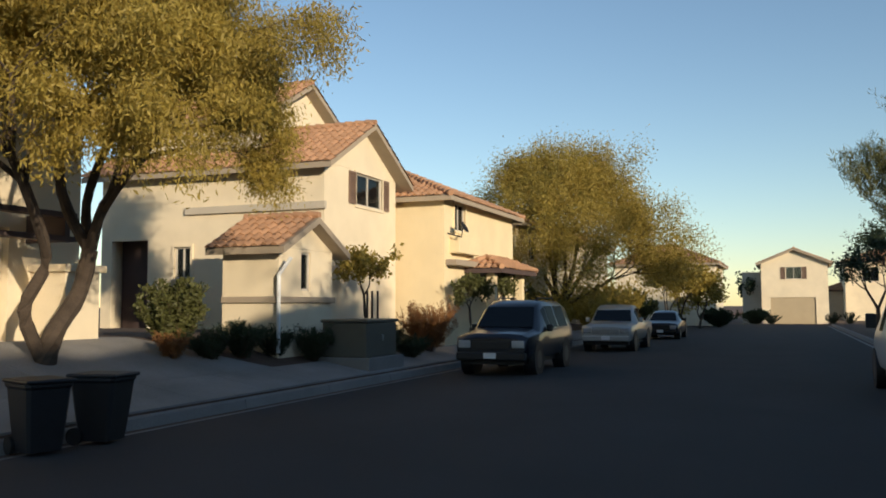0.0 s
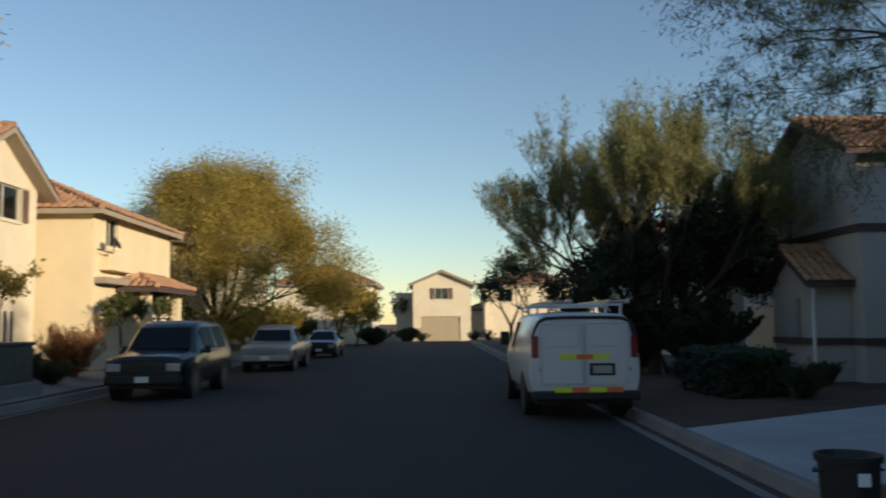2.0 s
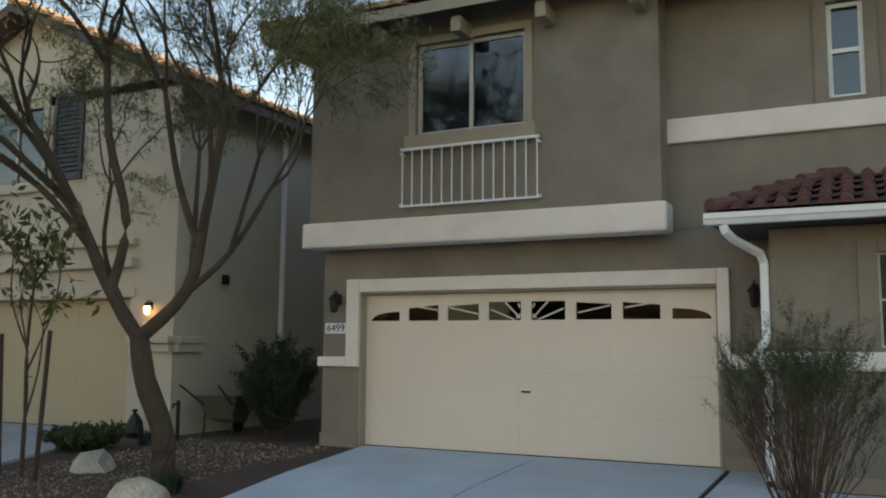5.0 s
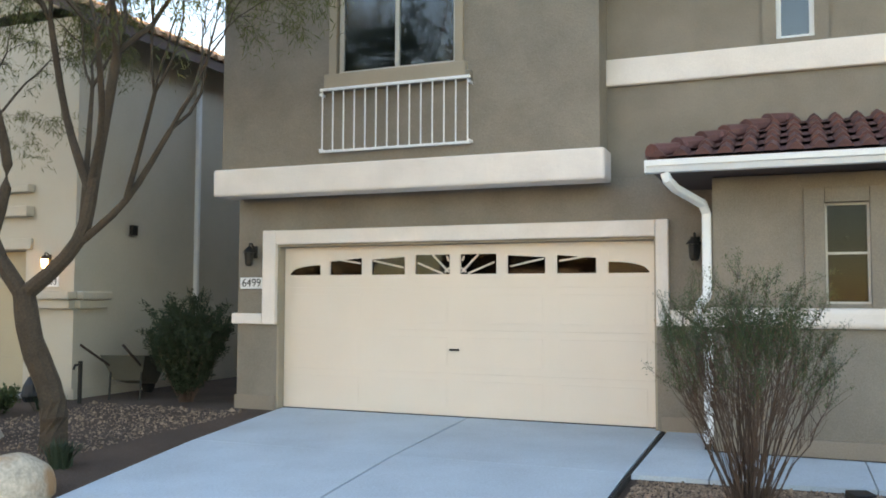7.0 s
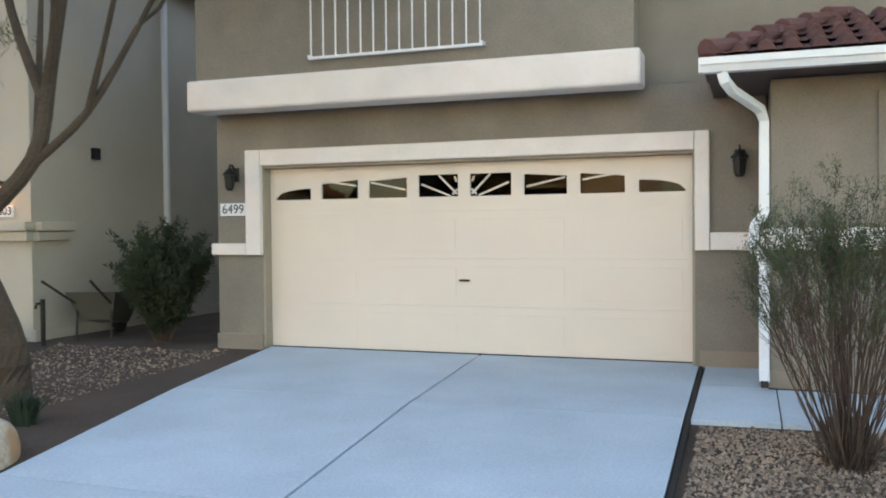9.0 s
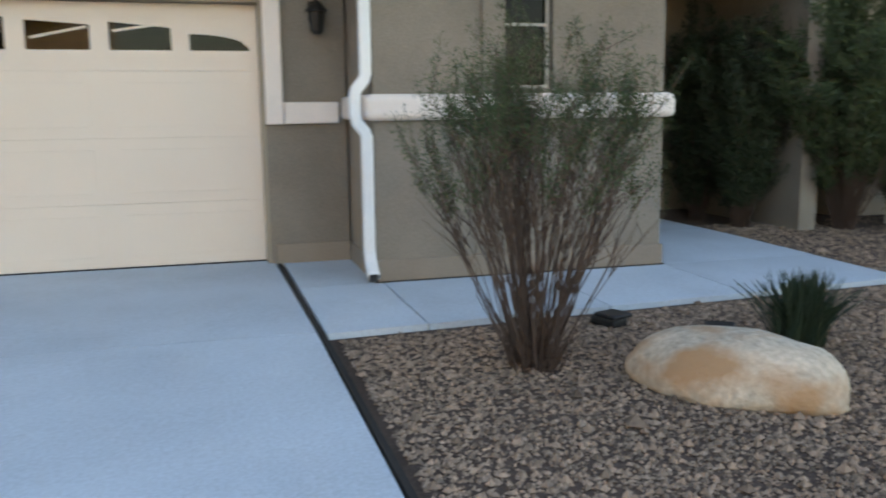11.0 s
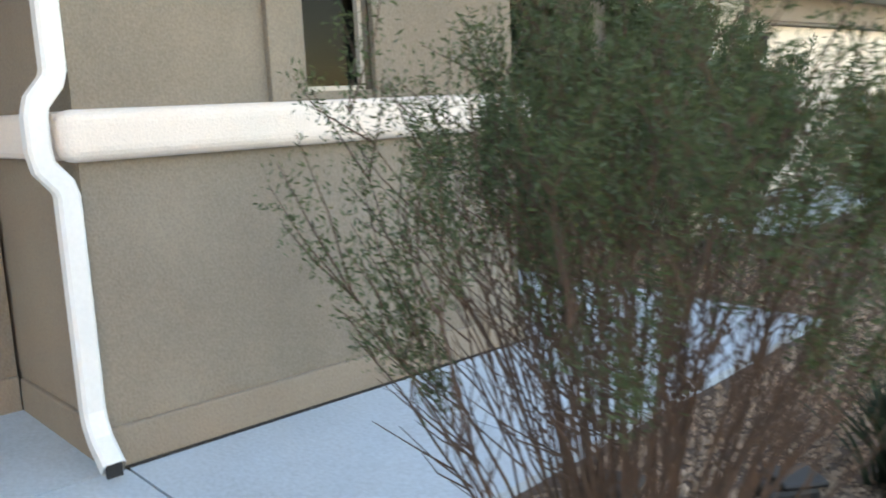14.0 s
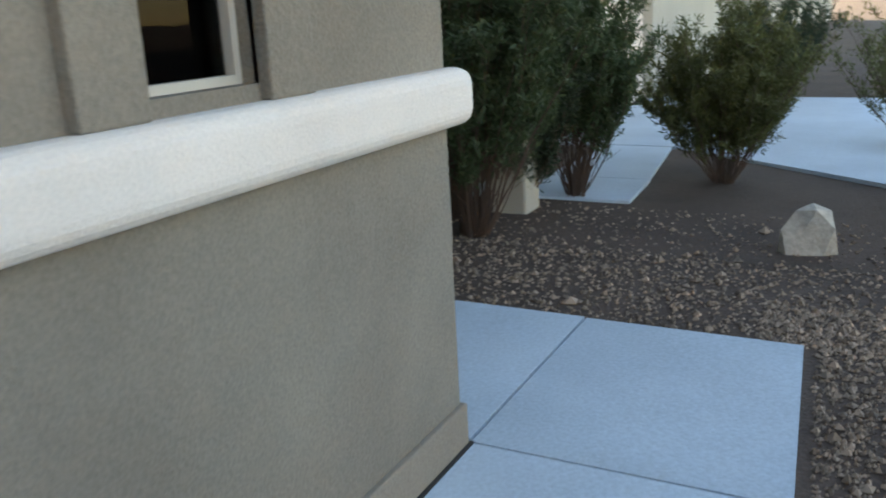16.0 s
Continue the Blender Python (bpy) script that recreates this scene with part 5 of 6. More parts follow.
tree(-3.75, 4.68, ground_z(-3.75, 4.68), 41, [([(0, 0, -0.1), (0.02, 0.02, 0.8), (-0.02, 0.0, 1.5), (0.05, 0.03, 2.2)], 0.03, 0.014, 2), ([(0.0, 0.01, 0.9), (0.1, 0.15, 1.4), (0.1, 0.3, 1.9)], 0.014, 0.008, 2), ([(0, 0.01, 0.6), (0.05, -0.12, 1.2), (-0.02, -0.25, 1.7)], 0.014, 0.008, 2), ([(0.0, 0.0, 1.4), (-0.1, 0.2, 2.0), (0.0, 0.35, 2.6)], 0.012, 0.007, 2), ([(0.0, 0.0, 1.2), (0.1, -0.25, 1.9), (0.05, -0.4, 2.4)], 0.012, 0.007, 2)],
     dict(SMALL, length=0.5, start=4), 2, 6, 0.13, 0.9, BARK, LEAF_OLIVE, "thin staked sapling with sparse hanging leaves", 0.03, 0.18)
for i, (x, y, z, h, leaf, label) in enumerate(((-22.0, 17.6, 0.15, 1.5, LEAF_GOLD, "small staked tree with yellow-green leaves"), (-20.9, 23.2, -0.1, 1.4, LEAF_OLIVE, "small olive-green tree beside the porch"), (-21.0, 26.5, -0.1, 1.4, LEAF_OLIVE, "small olive-green tree beside the porch"))):
    tree(x, y, z, 50 + i, [([(0, 0, -0.1), (0.03, 0.02, h * 0.5), (0, 0, h)], 0.05, 0.035, 4)], dict(SMALL, forks=[0, 3, 3, 3]), 3, 16, 0.12, 0.1, BARK, leaf, label, 0.08, 0.28)
tree(-5.6, 58.0, -0.3, 61, [([(0, 0, -0.1), (0, 0, 1.5)], 0.16, 0.12, -1), ([(0, 0, 1.4), (0.5, 0.2, 2.6)], 0.1, 0.07, 4), ([(0, 0, 1.4), (-0.6, 0.2, 2.6)], 0.1, 0.07, 4)], SPIKY, 4, 4, 0.13, 0.0, BARK, LEAF_OLIVE, "leafless street tree in the distance", 0.08, 0.2)
tree(-4.9, 47.0, -0.3, 62, [([(0, 0, -0.1), (0, 0, 1.2)], 0.16, 0.12, -1), ([(0, 0, 1.1), (0.5, 0.2, 2.2)], 0.1, 0.07, 4), ([(0, 0, 1.1), (-0.6, 0.2, 2.2)], 0.1, 0.07, 4)], AIRY, 4, 14, 0.15, 0.2, BARK, LEAF_DARK, "dark rounded tree in the distance", 0.14, 0.3)
tree(-19.2, 62.0, -0.2, 63, [([(0, 0, -0.1), (0, 0, 0.6)], 0.1, 0.09, 4), ([(0.8, 0.4, -0.1), (0.9, 0.4, 0.6)], 0.1, 0.09, 4), ([(2.2, 0.2, -0.1), (2.3, 0.4, 0.5)], 0.1, 0.08, 4)], AIRY, 4, 14, 0.2, 0.2, BARK, LEAF_GOLD, "large yellow-green bush at the corner", 0.16, 0.35)
tree(-14.4, 88.0, -0.3, 64, [([(0, 0, -0.1), (0, 0, 1.2)], 0.1, 0.09, 3)], SPIKY, 3, 20, 0.3, 0.0, BARK, LEAF_DARK, "dark narrow tree beside the far house", 0.2, 0.35)


def shrub(x, y, z, seed, h, r, stems, leaf, label, twig=0.16, per=20, size=0.045, start=0.45, stem_mat=None, lean=(0, 0), width=0.10):
    """A broom-like shrub: many thin stems fanning from one foot, with fine twigs and needle leaves above."""
    rng = random.Random(seed)
    o = thing("shrub", x, y, z, 0, label, "shrub")
    lines, tips = [], []
    for i in range(stems):
        g, q = rng.uniform(0, math.tau), rng.random() ** 0.6
        out = Vector((math.cos(g), math.sin(g), 0))
        hh = h * rng.uniform(0.70, 1.06) * (1 - 0.28 * q * q)
        p0 = out * rng.uniform(0, 0.09) + Vector((0, 0, -0.05))
        p1 = out * (q * r * 0.55) + Vector((rng.gauss(0, 0.05), rng.gauss(0, 0.05), hh * 0.5)) + Vector((*lean, 0)) * 0.3
        p2 = out * (q * r) + Vector((rng.gauss(0, 0.07), rng.gauss(0, 0.07), hh)) + Vector((*lean, 0))
        pts = []
        for k in range(8):
            u = k / 7
            pts.append(p0 * (1 - u) ** 2 + p1 * 2 * u * (1 - u) + p2 * u * u + Vector((rng.gauss(0, 0.012), rng.gauss(0, 0.012), 0)))
        r0 = rng.uniform(0.004, 0.009)
        lines.append((pts, [r0 * (1 - 0.8 * k / 7) for k in range(8)]))
        for k in range(9):
            u = rng.uniform(start * 0.6, 1.0) * 6.99
            a = pts[int(u)].lerp(pts[min(7, int(u) + 1)], u % 1)
            d = (out * rng.uniform(0.0, 0.8) + Vector((rng.gauss(0, 0.45), rng.gauss(0, 0.45), 1.0))).normalized() * twig * rng.uniform(0.6, 1.7)
            tw = [a, a + d * 0.5 + Vector((rng.gauss(0, 0.012), rng.gauss(0, 0.012), 0)), a + d]
            lines.append((tw, [0.003, 0.002, 0.001]))
            if u > start * 6.99:
                tips.append(tw)
    for i in range(stems if seed < 3 else 0):
        g, k = rng.uniform(0, math.tau), rng.uniform(0.1, 0.26)
        out = Vector((math.cos(g), math.sin(g), 0))
        a = out * rng.uniform(0.02, 0.13) + Vector((0, 0, -0.03))
        lines.append(([a, a + out * k * 0.25 + Vector((rng.gauss(0, 0.02), rng.gauss(0, 0.02), k * 0.6)), a + out * k * rng.uniform(0.4, 0.9) + Vector((0, 0, k))], [0.0035, 0.003, 0.0015]))
    tagged(part("stem_mass", tube_mesh(lines), stem_mat or STEM, o), kind="stuff")
    tagged(part("foliage", leaves(rng, tips, per, size, -0.9, width, 0.02), leaf, o), kind="stuff")
    return o


shrub(-3.28, -3.52, ground_z(-3.28, -3.52), 1, 1.72, 0.63, 112, LEAF_GREEN, "open broom-like shrub with brown stems and green tips", 0.20, 135, 0.016, 0.82, None, (-0.06, 0), 0.14)
shrub(-4.26, -5.92, ground_z(-4.26, -5.92), 2, 1.5, 0.55, 60, LEAF_OLIVE, "olive shrub beside a green stake", 0.17, 44, 0.034, 0.4, None, (0, 0), 0.2)
shrub(1.25, -7.36, 0.0, 20, 2.2, 0.42, 70, LEAF_DARK, "dark tall shrub in the shaded porch corner", 0.2, 85, 0.055, 0.15)
shrub(0.55, -7.42, 0.0, 22, 2.1, 0.40, 70, LEAF_DARK, "dark tall shrub in the shaded porch corner", 0.2, 85, 0.055, 0.15)
shrub(0.08, -8.32, 0.0, 3, 2.5, 0.95, 95, LEAF_GREEN, "dark green shrub at the end of the path", 0.2, 85, 0.06, 0.3)
shrub(-0.20, -9.72, 0.0, 4, 1.75, 0.65, 65, LEAF_GREEN, "green shrub before the neighbouring house", 0.2, 85, 0.055, 0.4)
shrub(-1.25, -10.7, -0.05, 5, 1.45, 0.75, 60, LEAF_OLIVE, "brownish olive shrub beside the neighbouring drive", 0.18, 85, 0.055, 0.3)
shrub(0.15, -9.25, 0.0, 19, 1.45, 0.62, 70, LEAF_DARK, "dark green shrub before the porch post", 0.2, 85, 0.055, 0.2)
shrub(0.5, -8.7, 0.0, 9, 2.7, 0.95, 90, LEAF_GREEN, "dark green shrub beside the house wall", 0.22, 85, 0.06, 0.25)
shrub(-3.4, -9.9, -0.15, 11, 1.3, 0.8, 60, LEAF_DARK, "dark shrub near the neighbouring drive", 0.2, 34, 0.06, 0.2)
shrub(-0.9, -17.9, -0.1, 12, 1.7, 1.0, 60, LEAF_DARK, "dark tall shrub beyond the drive", 0.2, 34, 0.07, 0.2)
shrub(-3.6, -18.2, -0.1, 13, 1.7, 1.0, 60, LEAF_DARK, "dark tall shrub beyond the drive", 0.2, 34, 0.07, 0.2)
shrub(-2.8, -13.0, -0.1, 10, 1.6, 0.9, 50, LEAF_OLIVE, "olive shrub on the far side of the drive", 0.18, 26, 0.055, 0.3)
shrub(0.1, 4.05, 0.0, 6, 1.35, 0.62, 60, LEAF_DARK, "dark green bush between two houses", 0.2, 80, 0.06, 0.15)
shrub(-23.3, 11.1, 0.45, 7, 1.3, 0.75, 60, LEAF_OLIVE, "rounded yellow-green bush at the entrance", 0.25, 40, 0.08, 0.2, None, (0, 0), 0.25)
shrub(-21.2, 20.4, -0.05, 8, 1.4, 1.0, 60, LEAF_RUST, "rust-coloured ornamental bush on the bank", 0.25, 36, 0.08, 0.2)
shrub(-22.6, 10.2, 0.3, 18, 0.4, 0.35, 24, LEAF_RUST, "small bush with bright orange flowers", 0.14, 30, 0.06, 0.2)
for i, (x, y, h, r) in enumerate(((-22.3, 12.2, 0.75, 0.6), (-22.2, 13.4, 0.65, 0.6), (-21.7, 14.3, 0.7, 0.6), (-22.4, 11.2, 0.5, 0.5), (-21.9, 18.8, 0.6, 0.6), (-21.1, 16.2, 0.45, 0.5), (-20.9, 18.3, 0.5, 0.6))):
    shrub(x, y, ground_z(x, y), 70 + i, h, r, 45, LEAF_DARK, "low dark desert shrub on the bank", 0.16, 26, 0.07, 0.1)
for i, (x, y, h, r) in enumerate(((-3.9, 13.0, 0.55, 0.4), (-1.3, 17.9, 0.5, 0.45), (0.9, 17.7, 0.5, 0.4), (2.2, 17.8, 0.5, 0.4), (-4.6, 18.2, 0.6, 0.5), (-3.0, 17.2, 0.5, 0.4), (-13.9, 80.5, 0.9, 0.9), (-12.3, 80.2, 0.9, 0.9), (-7.2, 80.3, 1.0, 0.9), (-5.9, 79.7, 1.1, 0.9))):
    shrub(x, y, ground_z(x, y) if y < 50 else -0.35, 90 + i, h, r, 40, LEAF_DARK, "low dark shrub in the shaded yard", 0.16, 26, 0.07, 0.1)


def clipped_hedge(x, y, z, lx, ly, h, seed):
    """A trimmed hedge: stems inside a mass of small leaves with an uneven face."""
    rng = random.Random(seed)
    o = thing("hedge", x, y, z, 0, "dark clipped hedge beside the drive", "hedge")
    lines, verts, faces = [], [], []
    for i in range(60):
        p = Vector((rng.uniform(-lx, lx) / 2, rng.uniform(-ly, ly) / 2, -0.05))
        lines.append(([p, p + Vector((rng.gauss(0, 0.05), rng.gauss(0, 0.05), h * 0.9))], [0.012, 0.006]))
    for i in range(9000):
        p = Vector((rng.uniform(-lx, lx) / 2, rng.uniform(-ly, ly) / 2, rng.uniform(0.05, h)))
        k = rng.randint(0, 2)
        if k == 0:
            p.x = math.copysign(lx / 2, rng.random() - 0.5) + rng.gauss(0, 0.04)
        elif k == 1:
            p.y = math.copysign(ly / 2, rng.random() - 0.5) + rng.gauss(0, 0.04)
        else:
            p.z = h + rng.gauss(0, 0.04)
        d = Vector((rng.gauss(0, 1), rng.gauss(0, 1), rng.gauss(0, 1))).normalized() * 0.09
        s = d.orthogonal() * 0.5
        b = len(verts)
        verts += [tuple(p), tuple(p + d * 0.5 + s), tuple(p + d), tuple(p + d * 0.5 - s)]
        faces.append((b, b + 1, b + 2, b + 3))
    tagged(part("stem_mass", tube_mesh(lines), STEM, o), kind="stuff")
    tagged(part("foliage", (verts, faces), LEAF_DARK, o), kind="stuff")


shrub(-3.2, 22.0, -0.26, 130, 2.3, 1.7, 110, LEAF_DARK, "dense dark thicket under the street tree", 0.3, 90, 0.08, 0.15, None, (0, 0), 0.3)
shrub(-4.6, 24.0, -0.26, 131, 2.2, 1.6, 110, LEAF_DARK, "dense dark thicket under the street tree", 0.3, 90, 0.08, 0.15, None, (0, 0), 0.3)
for i, (x, y, h, r, lf) in enumerate(((-21.3, 31.5, 1.9, 1.2, LEAF_OLIVE), (-21.2, 44.0, 2.3, 1.6, LEAF_GOLD), (-20.9, 48.5, 2.4, 1.7, LEAF_GOLD), (-21.3, 53.5, 2.6, 1.8, LEAF_GOLD), (-20.9, 58.0, 2.2, 1.6, LEAF_OLIVE), (-20.9, 34.0, 1.6, 1.2, LEAF_GOLD), (-16.0, 67.5, 1.2, 1.4, LEAF_DARK), (-13.6, 81.0, 1.0, 1.2, LEAF_DARK))):
    shrub(x, y, ground_z(x, y) if y < 60 else -0.35, 150 + i, h, r, 80, lf, "tall yellow-green garden shrub in low sun" if lf is not LEAF_DARK else "dark low shrub at the street end", 0.35, 70, 0.10, 0.12, None, (0, 0), 0.25)
clipped_hedge(-4.5, 15.4, -0.26, 1.2, 3.4, 0.95, 4)


def blade_mesh(h, lean, w):
    verts, faces = [], []
    for k in range(6):
        u = k / 5
        p = Vector((0.03 + lean * h * u * (0.55 + 0.35 * u), 0, h * u * (1 - 0.35 * lean * u) - 0.02))
        ww = w * (1 - u ** 2)
        verts += [tuple(p + Vector((0, -ww, ww * 0.5))), tuple(p + Vector((0, 0, -0.004))), tuple(p + Vector((0, ww, ww * 0.5)))]
    for k in range(5):
        q, r = 3 * k, 3 * k + 3
        faces += [(q, q + 1, r + 1, r), (q + 1, q + 2, r + 2, r + 1)]
    me = bpy.data.meshes.new("blade")
    me.from_pydata(verts, [], faces)
    me.materials.append(BLADE)
    return me


def blade_plant(x, y, z, seed, n, h, label):
    """A clump of stiff blades, each a part."""
    rng = random.Random(seed)
    o = thing("spiky_plant", x, y, z, 0, label, "plant")
    kinds = [blade_mesh(h * rng.uniform(0.75, 1.1), 0.02 + 0.66 * k / 11, rng.uniform(0.011, 0.021)) for k in range(12)]
    for i in range(n):
        b = new("blade", rng.choice(kinds))
        b.parent = o
        b.matrix_basis = pose(rng.gauss(0, 0.045), rng.gauss(0, 0.045), 0, rng.uniform(-4, 4), rng.uniform(-4, 4), rng.uniform(0, 360))
    return o


blade_plant(-3.38, -5.08, ground_z(-3.38, -5.08), 5, 240, 0.47, "dark grey-green spiky agave-like clump in gravel")
blade_plant(-3.75, 2.45, ground_z(-3.75, 2.45), 6, 90, 0.30, "small dark spiky clump near the tree")
blade_plant(-1.2, 5.3, ground_z(-1.2, 5.3), 7, 70, 0.28, "small green clump beside the wall")


# ---- stones ----
def boulder(x, y, z, rz, sx, sy, sz, seed, mat, label):
    bm = bmesh.new()
    bmesh.ops.create_icosphere(bm, subdivisions=2 if mat is ROCK_GREY else 4, radius=1)
    off = Vector((seed * 7.3, seed * 1.7, seed * 3.1))
    for v in bm.verts:
        n = v.co.normalized()
        k = 1 + (0.5 if mat is ROCK_GREY else 0.12) * noise.noise(n * 1.1 + off) + 0.04 * noise.noise(n * 2.7 + off) + 0.018 * noise.noise(n * 8 + off) + 0.01 * noise.noise(n * 20 + off)
        p = n * k
        v.co = Vector((p.x * sx, p.y * sy, p.z * sz if p.z > 0 else p.z * sz * 0.5))
    for f in bm.faces:
        f.smooth = mat is not ROCK_GREY
    o = part("boulder", bm, mat)
    o.matrix_basis = pose(x, y, z, 0, 0, rz)
    return tagged(o, label, "rock")


boulder(-3.83, -4.35, ground_z(-3.83, -4.35) + 0.03, 41, 0.53, 0.335, 0.268, 1, BOULDER, "large tan landscape boulder with rusty stains")
boulder(-4.72, 1.95, ground_z(-4.72, 1.95), 20, 0.40, 0.30, 0.36, 2, BOULDER, "tan landscape boulder near the driveway")
boulder(-3.05, 4.35, ground_z(-3, 4.4), 60, 0.32, 0.24, 0.22, 3, ROCK_GREY, "grey landscape rock by the sapling")
boulder(-2.12, -8.68, ground_z(-2.1, -8.7), 110, 0.14, 0.20, 0.30, 4, ROCK_GREY, "pale upright rock in the neighbouring yard")
boulder(-3.1, 16.2, ground_z(-3.1, 16.2), 60, 0.5, 0.35, 0.3, 5, ROCK_GREY, "pale rock beside the shaded drive")
boulder(-21.3, 16.9, ground_z(-21.3, 16.9), 60, 0.35, 0.3, 0.28, 6, ROCK_GREY, "pale rock on the bank")


def gravel(name, seed, regions, label):
    """Loose stones: each an uneven octahedron."""
    rng = np.random.default_rng(seed)
    vv, ff = [], []
    base = np.array([(1, 0, 0), (0, 1, 0), (-1, 0, 0), (0, -1, 0), (0, 0, 1), (0, 0, -1)], float)
    tri = [(0, 1, 4), (1, 2, 4), (2, 3, 4), (3, 0, 4), (1, 0, 5), (2, 1, 5), (3, 2, 5), (0, 3, 5)]
    n0 = 0
    for x0, x1, y0, y1, n, keep in regions:
        xs_, ys_ = rng.uniform(x0, x1, n), rng.uniform(y0, y1, n)
        for x, y in zip(xs_, ys_):
            if not keep(x, y):
                continue
            r = float(rng.lognormal(-4.66, 0.38))
            g = rng.uniform(0, math.tau)
            sh = base * rng.uniform(0.7, 1.3, (6, 1)) * np.array([r * rng.uniform(0.9, 1.4), r, r * rng.uniform(0.7, 1.05)])
            c, s = math.cos(g), math.sin(g)
            z = ground_z(x, y) + r * rng.uniform(0.1, 0.5)
            vv += [(x + p[0] * c - p[1] * s, y + p[0] * s + p[1] * c, z + p[2]) for p in sh]
            ff += [(a + n0, b + n0, d + n0) for a, b, d in tri]
            n0 += 6
    return tagged(part(name, (vv, ff), PEBBLE), label, "gravel", kind="stuff")


def off_path(x, y):
    return not (x > -2.55 + (-2.54 - y) * 0.062 and y > -6.97) 


gravel("gravel", 5, [(-6.9, -2.0, -7.6, -2.60, 62000, off_path), (-4.0, 0.8, -8.3, -6.95, 6000, off_path), (-4.0, 0.8, -9.5, -8.3, 1200, off_path), (-7.2, -4.0, -10.5, -7.6, 3500, off_path)], "mixed brown and grey landscape gravel")
gravel("gravel", 6, [(-7.1, -0.4, 2.7, 5.2, 6000, lambda x, y: y > 2.55 + 1.3 * x / 7.3 and y < 6.4 + 0.28 * x)], "scattered brown gravel in the shaded yard")

# ---- stakes ----
for x, y, a, b in ((-3.75, 5.05, 0.10, 1.62), (-3.90, 4.28, -0.12, 1.66)):
    o = thing("tree_stake", x, y, ground_z(x, y), 0, "dark wooden stake leaning by the sapling", "stake", "stakes of the sapling")
    part("pole", tube(bmesh.new(), [(0, 0, -0.1), (0.0, a, b)], [0.028, 0.025], 8), STAKE_WOOD, o)
o = thing("garden_stake", -4.53, -5.20, ground_z(-4.53, -5.20), 0, "green coated metal garden stake with ties", "stake")
part("pole", tube(bmesh.new(), [(0, 0, -0.1), (0.02, -0.07, 0.9), (0.05, -0.16, 2.0)], [0.014, 0.013, 0.012], 8), STAKE_GREEN, o)
for z in (0.35, 0.95, 1.5):
    part("tie", tube(bmesh.new(), [(0.0 + z * 0.022, -z * 0.08, z - 0.02), (z * 0.022, -z * 0.08, z + 0.02)], [0.022, 0.022], 8), STAKE_GREEN, o)
for y in (17.3, 17.6, 17.95):
    o = thing("tree_stake", -21.75, y, ground_z(-21.75, y), 0, "dark wooden stake beside the small tree", "stake", "stakes of the small tree")
    part("pole", tube(bmesh.new(), [(0, 0, -0.1), (0, 0.0, 1.7)], [0.035, 0.03], 8), STAKE_WOOD, o)
for x, y, turn in ((-2.66, -4.26, 20), (-3.08, -4.72, 55)):
    o = thing("ground_light", x, y, ground_z(x, y), turn, "black low-voltage garden spotlight in gravel", "lamp", "garden spotlights")
    part("housing", slab(-0.10, 0.10, -0.07, 0.07, 0.0, 0.06, 0.02), BLACK, o)
    part("spike", slab(-0.02, 0.02, -0.02, 0.02, -0.08, 0.0), BLACK, o)
    part("hood", slab(-0.12, 0.05, -0.085, 0.085, 0.06, 0.085, 0.01), BLACK, o)

# a wheelbarrow propped against the wall between the houses
o = thing("wheelbarrow", -0.15, 4.95, 0.0, 20, "dark wheelbarrow tipped against the side wall", "wheelbarrow")
bm = bmesh.new()
lo = [bm.verts.new(p) for p in ((0.15, -0.2, 0.25), (0.75, -0.2, 0.15), (0.75, 0.2, 0.15), (0.15, 0.2, 0.25))]
hi = [bm.verts.new(p) for p in ((-0.05, -0.32, 0.62), (0.98, -0.32, 0.55), (0.98, 0.32, 0.55), (-0.05, 0.32, 0.62))]
bm.faces.new(lo)
for i in range(4):
    bm.faces.new((lo[i], lo[(i + 1) % 4], hi[(i + 1) % 4], hi[i]))
part("tub", bm, UTILITY, o)
for s in (-0.22, 0.22):
    part("handle", tube(bmesh.new(), [(-0.75, s * 1.3, 0.80), (0.1, s, 0.45), (0.95, s * 0.4, 0.18)], [0.018] * 3, 6), STAKE_WOOD, o)
    part("leg", tube(bmesh.new(), [(0.1, s, 0.45), (0.05, s, -0.02)], [0.015] * 2, 6), IRON, o)
bm = tube(bmesh.new(), [(0.98, -0.04, 0.18), (0.98, 0.04, 0.18)], [0.19, 0.19], 16)
part("wheel", bm, RUBBER, o)
o = thing("hose_bib_post", -0.55, 5.35, 0.0, 0, "short dark standpipe by the wall", "pipe")
part("pipe", tube(bmesh.new(), [(0, 0, -0.1), (0, 0, 0.55)], [0.03, 0.03], 8), IRON, o)
part("tap", tube(bmesh.new(), [(0, 0, 0.5), (-0.1, 0, 0.5), (-0.12, 0, 0.44)], [0.018] * 3, 6), IRON, o)


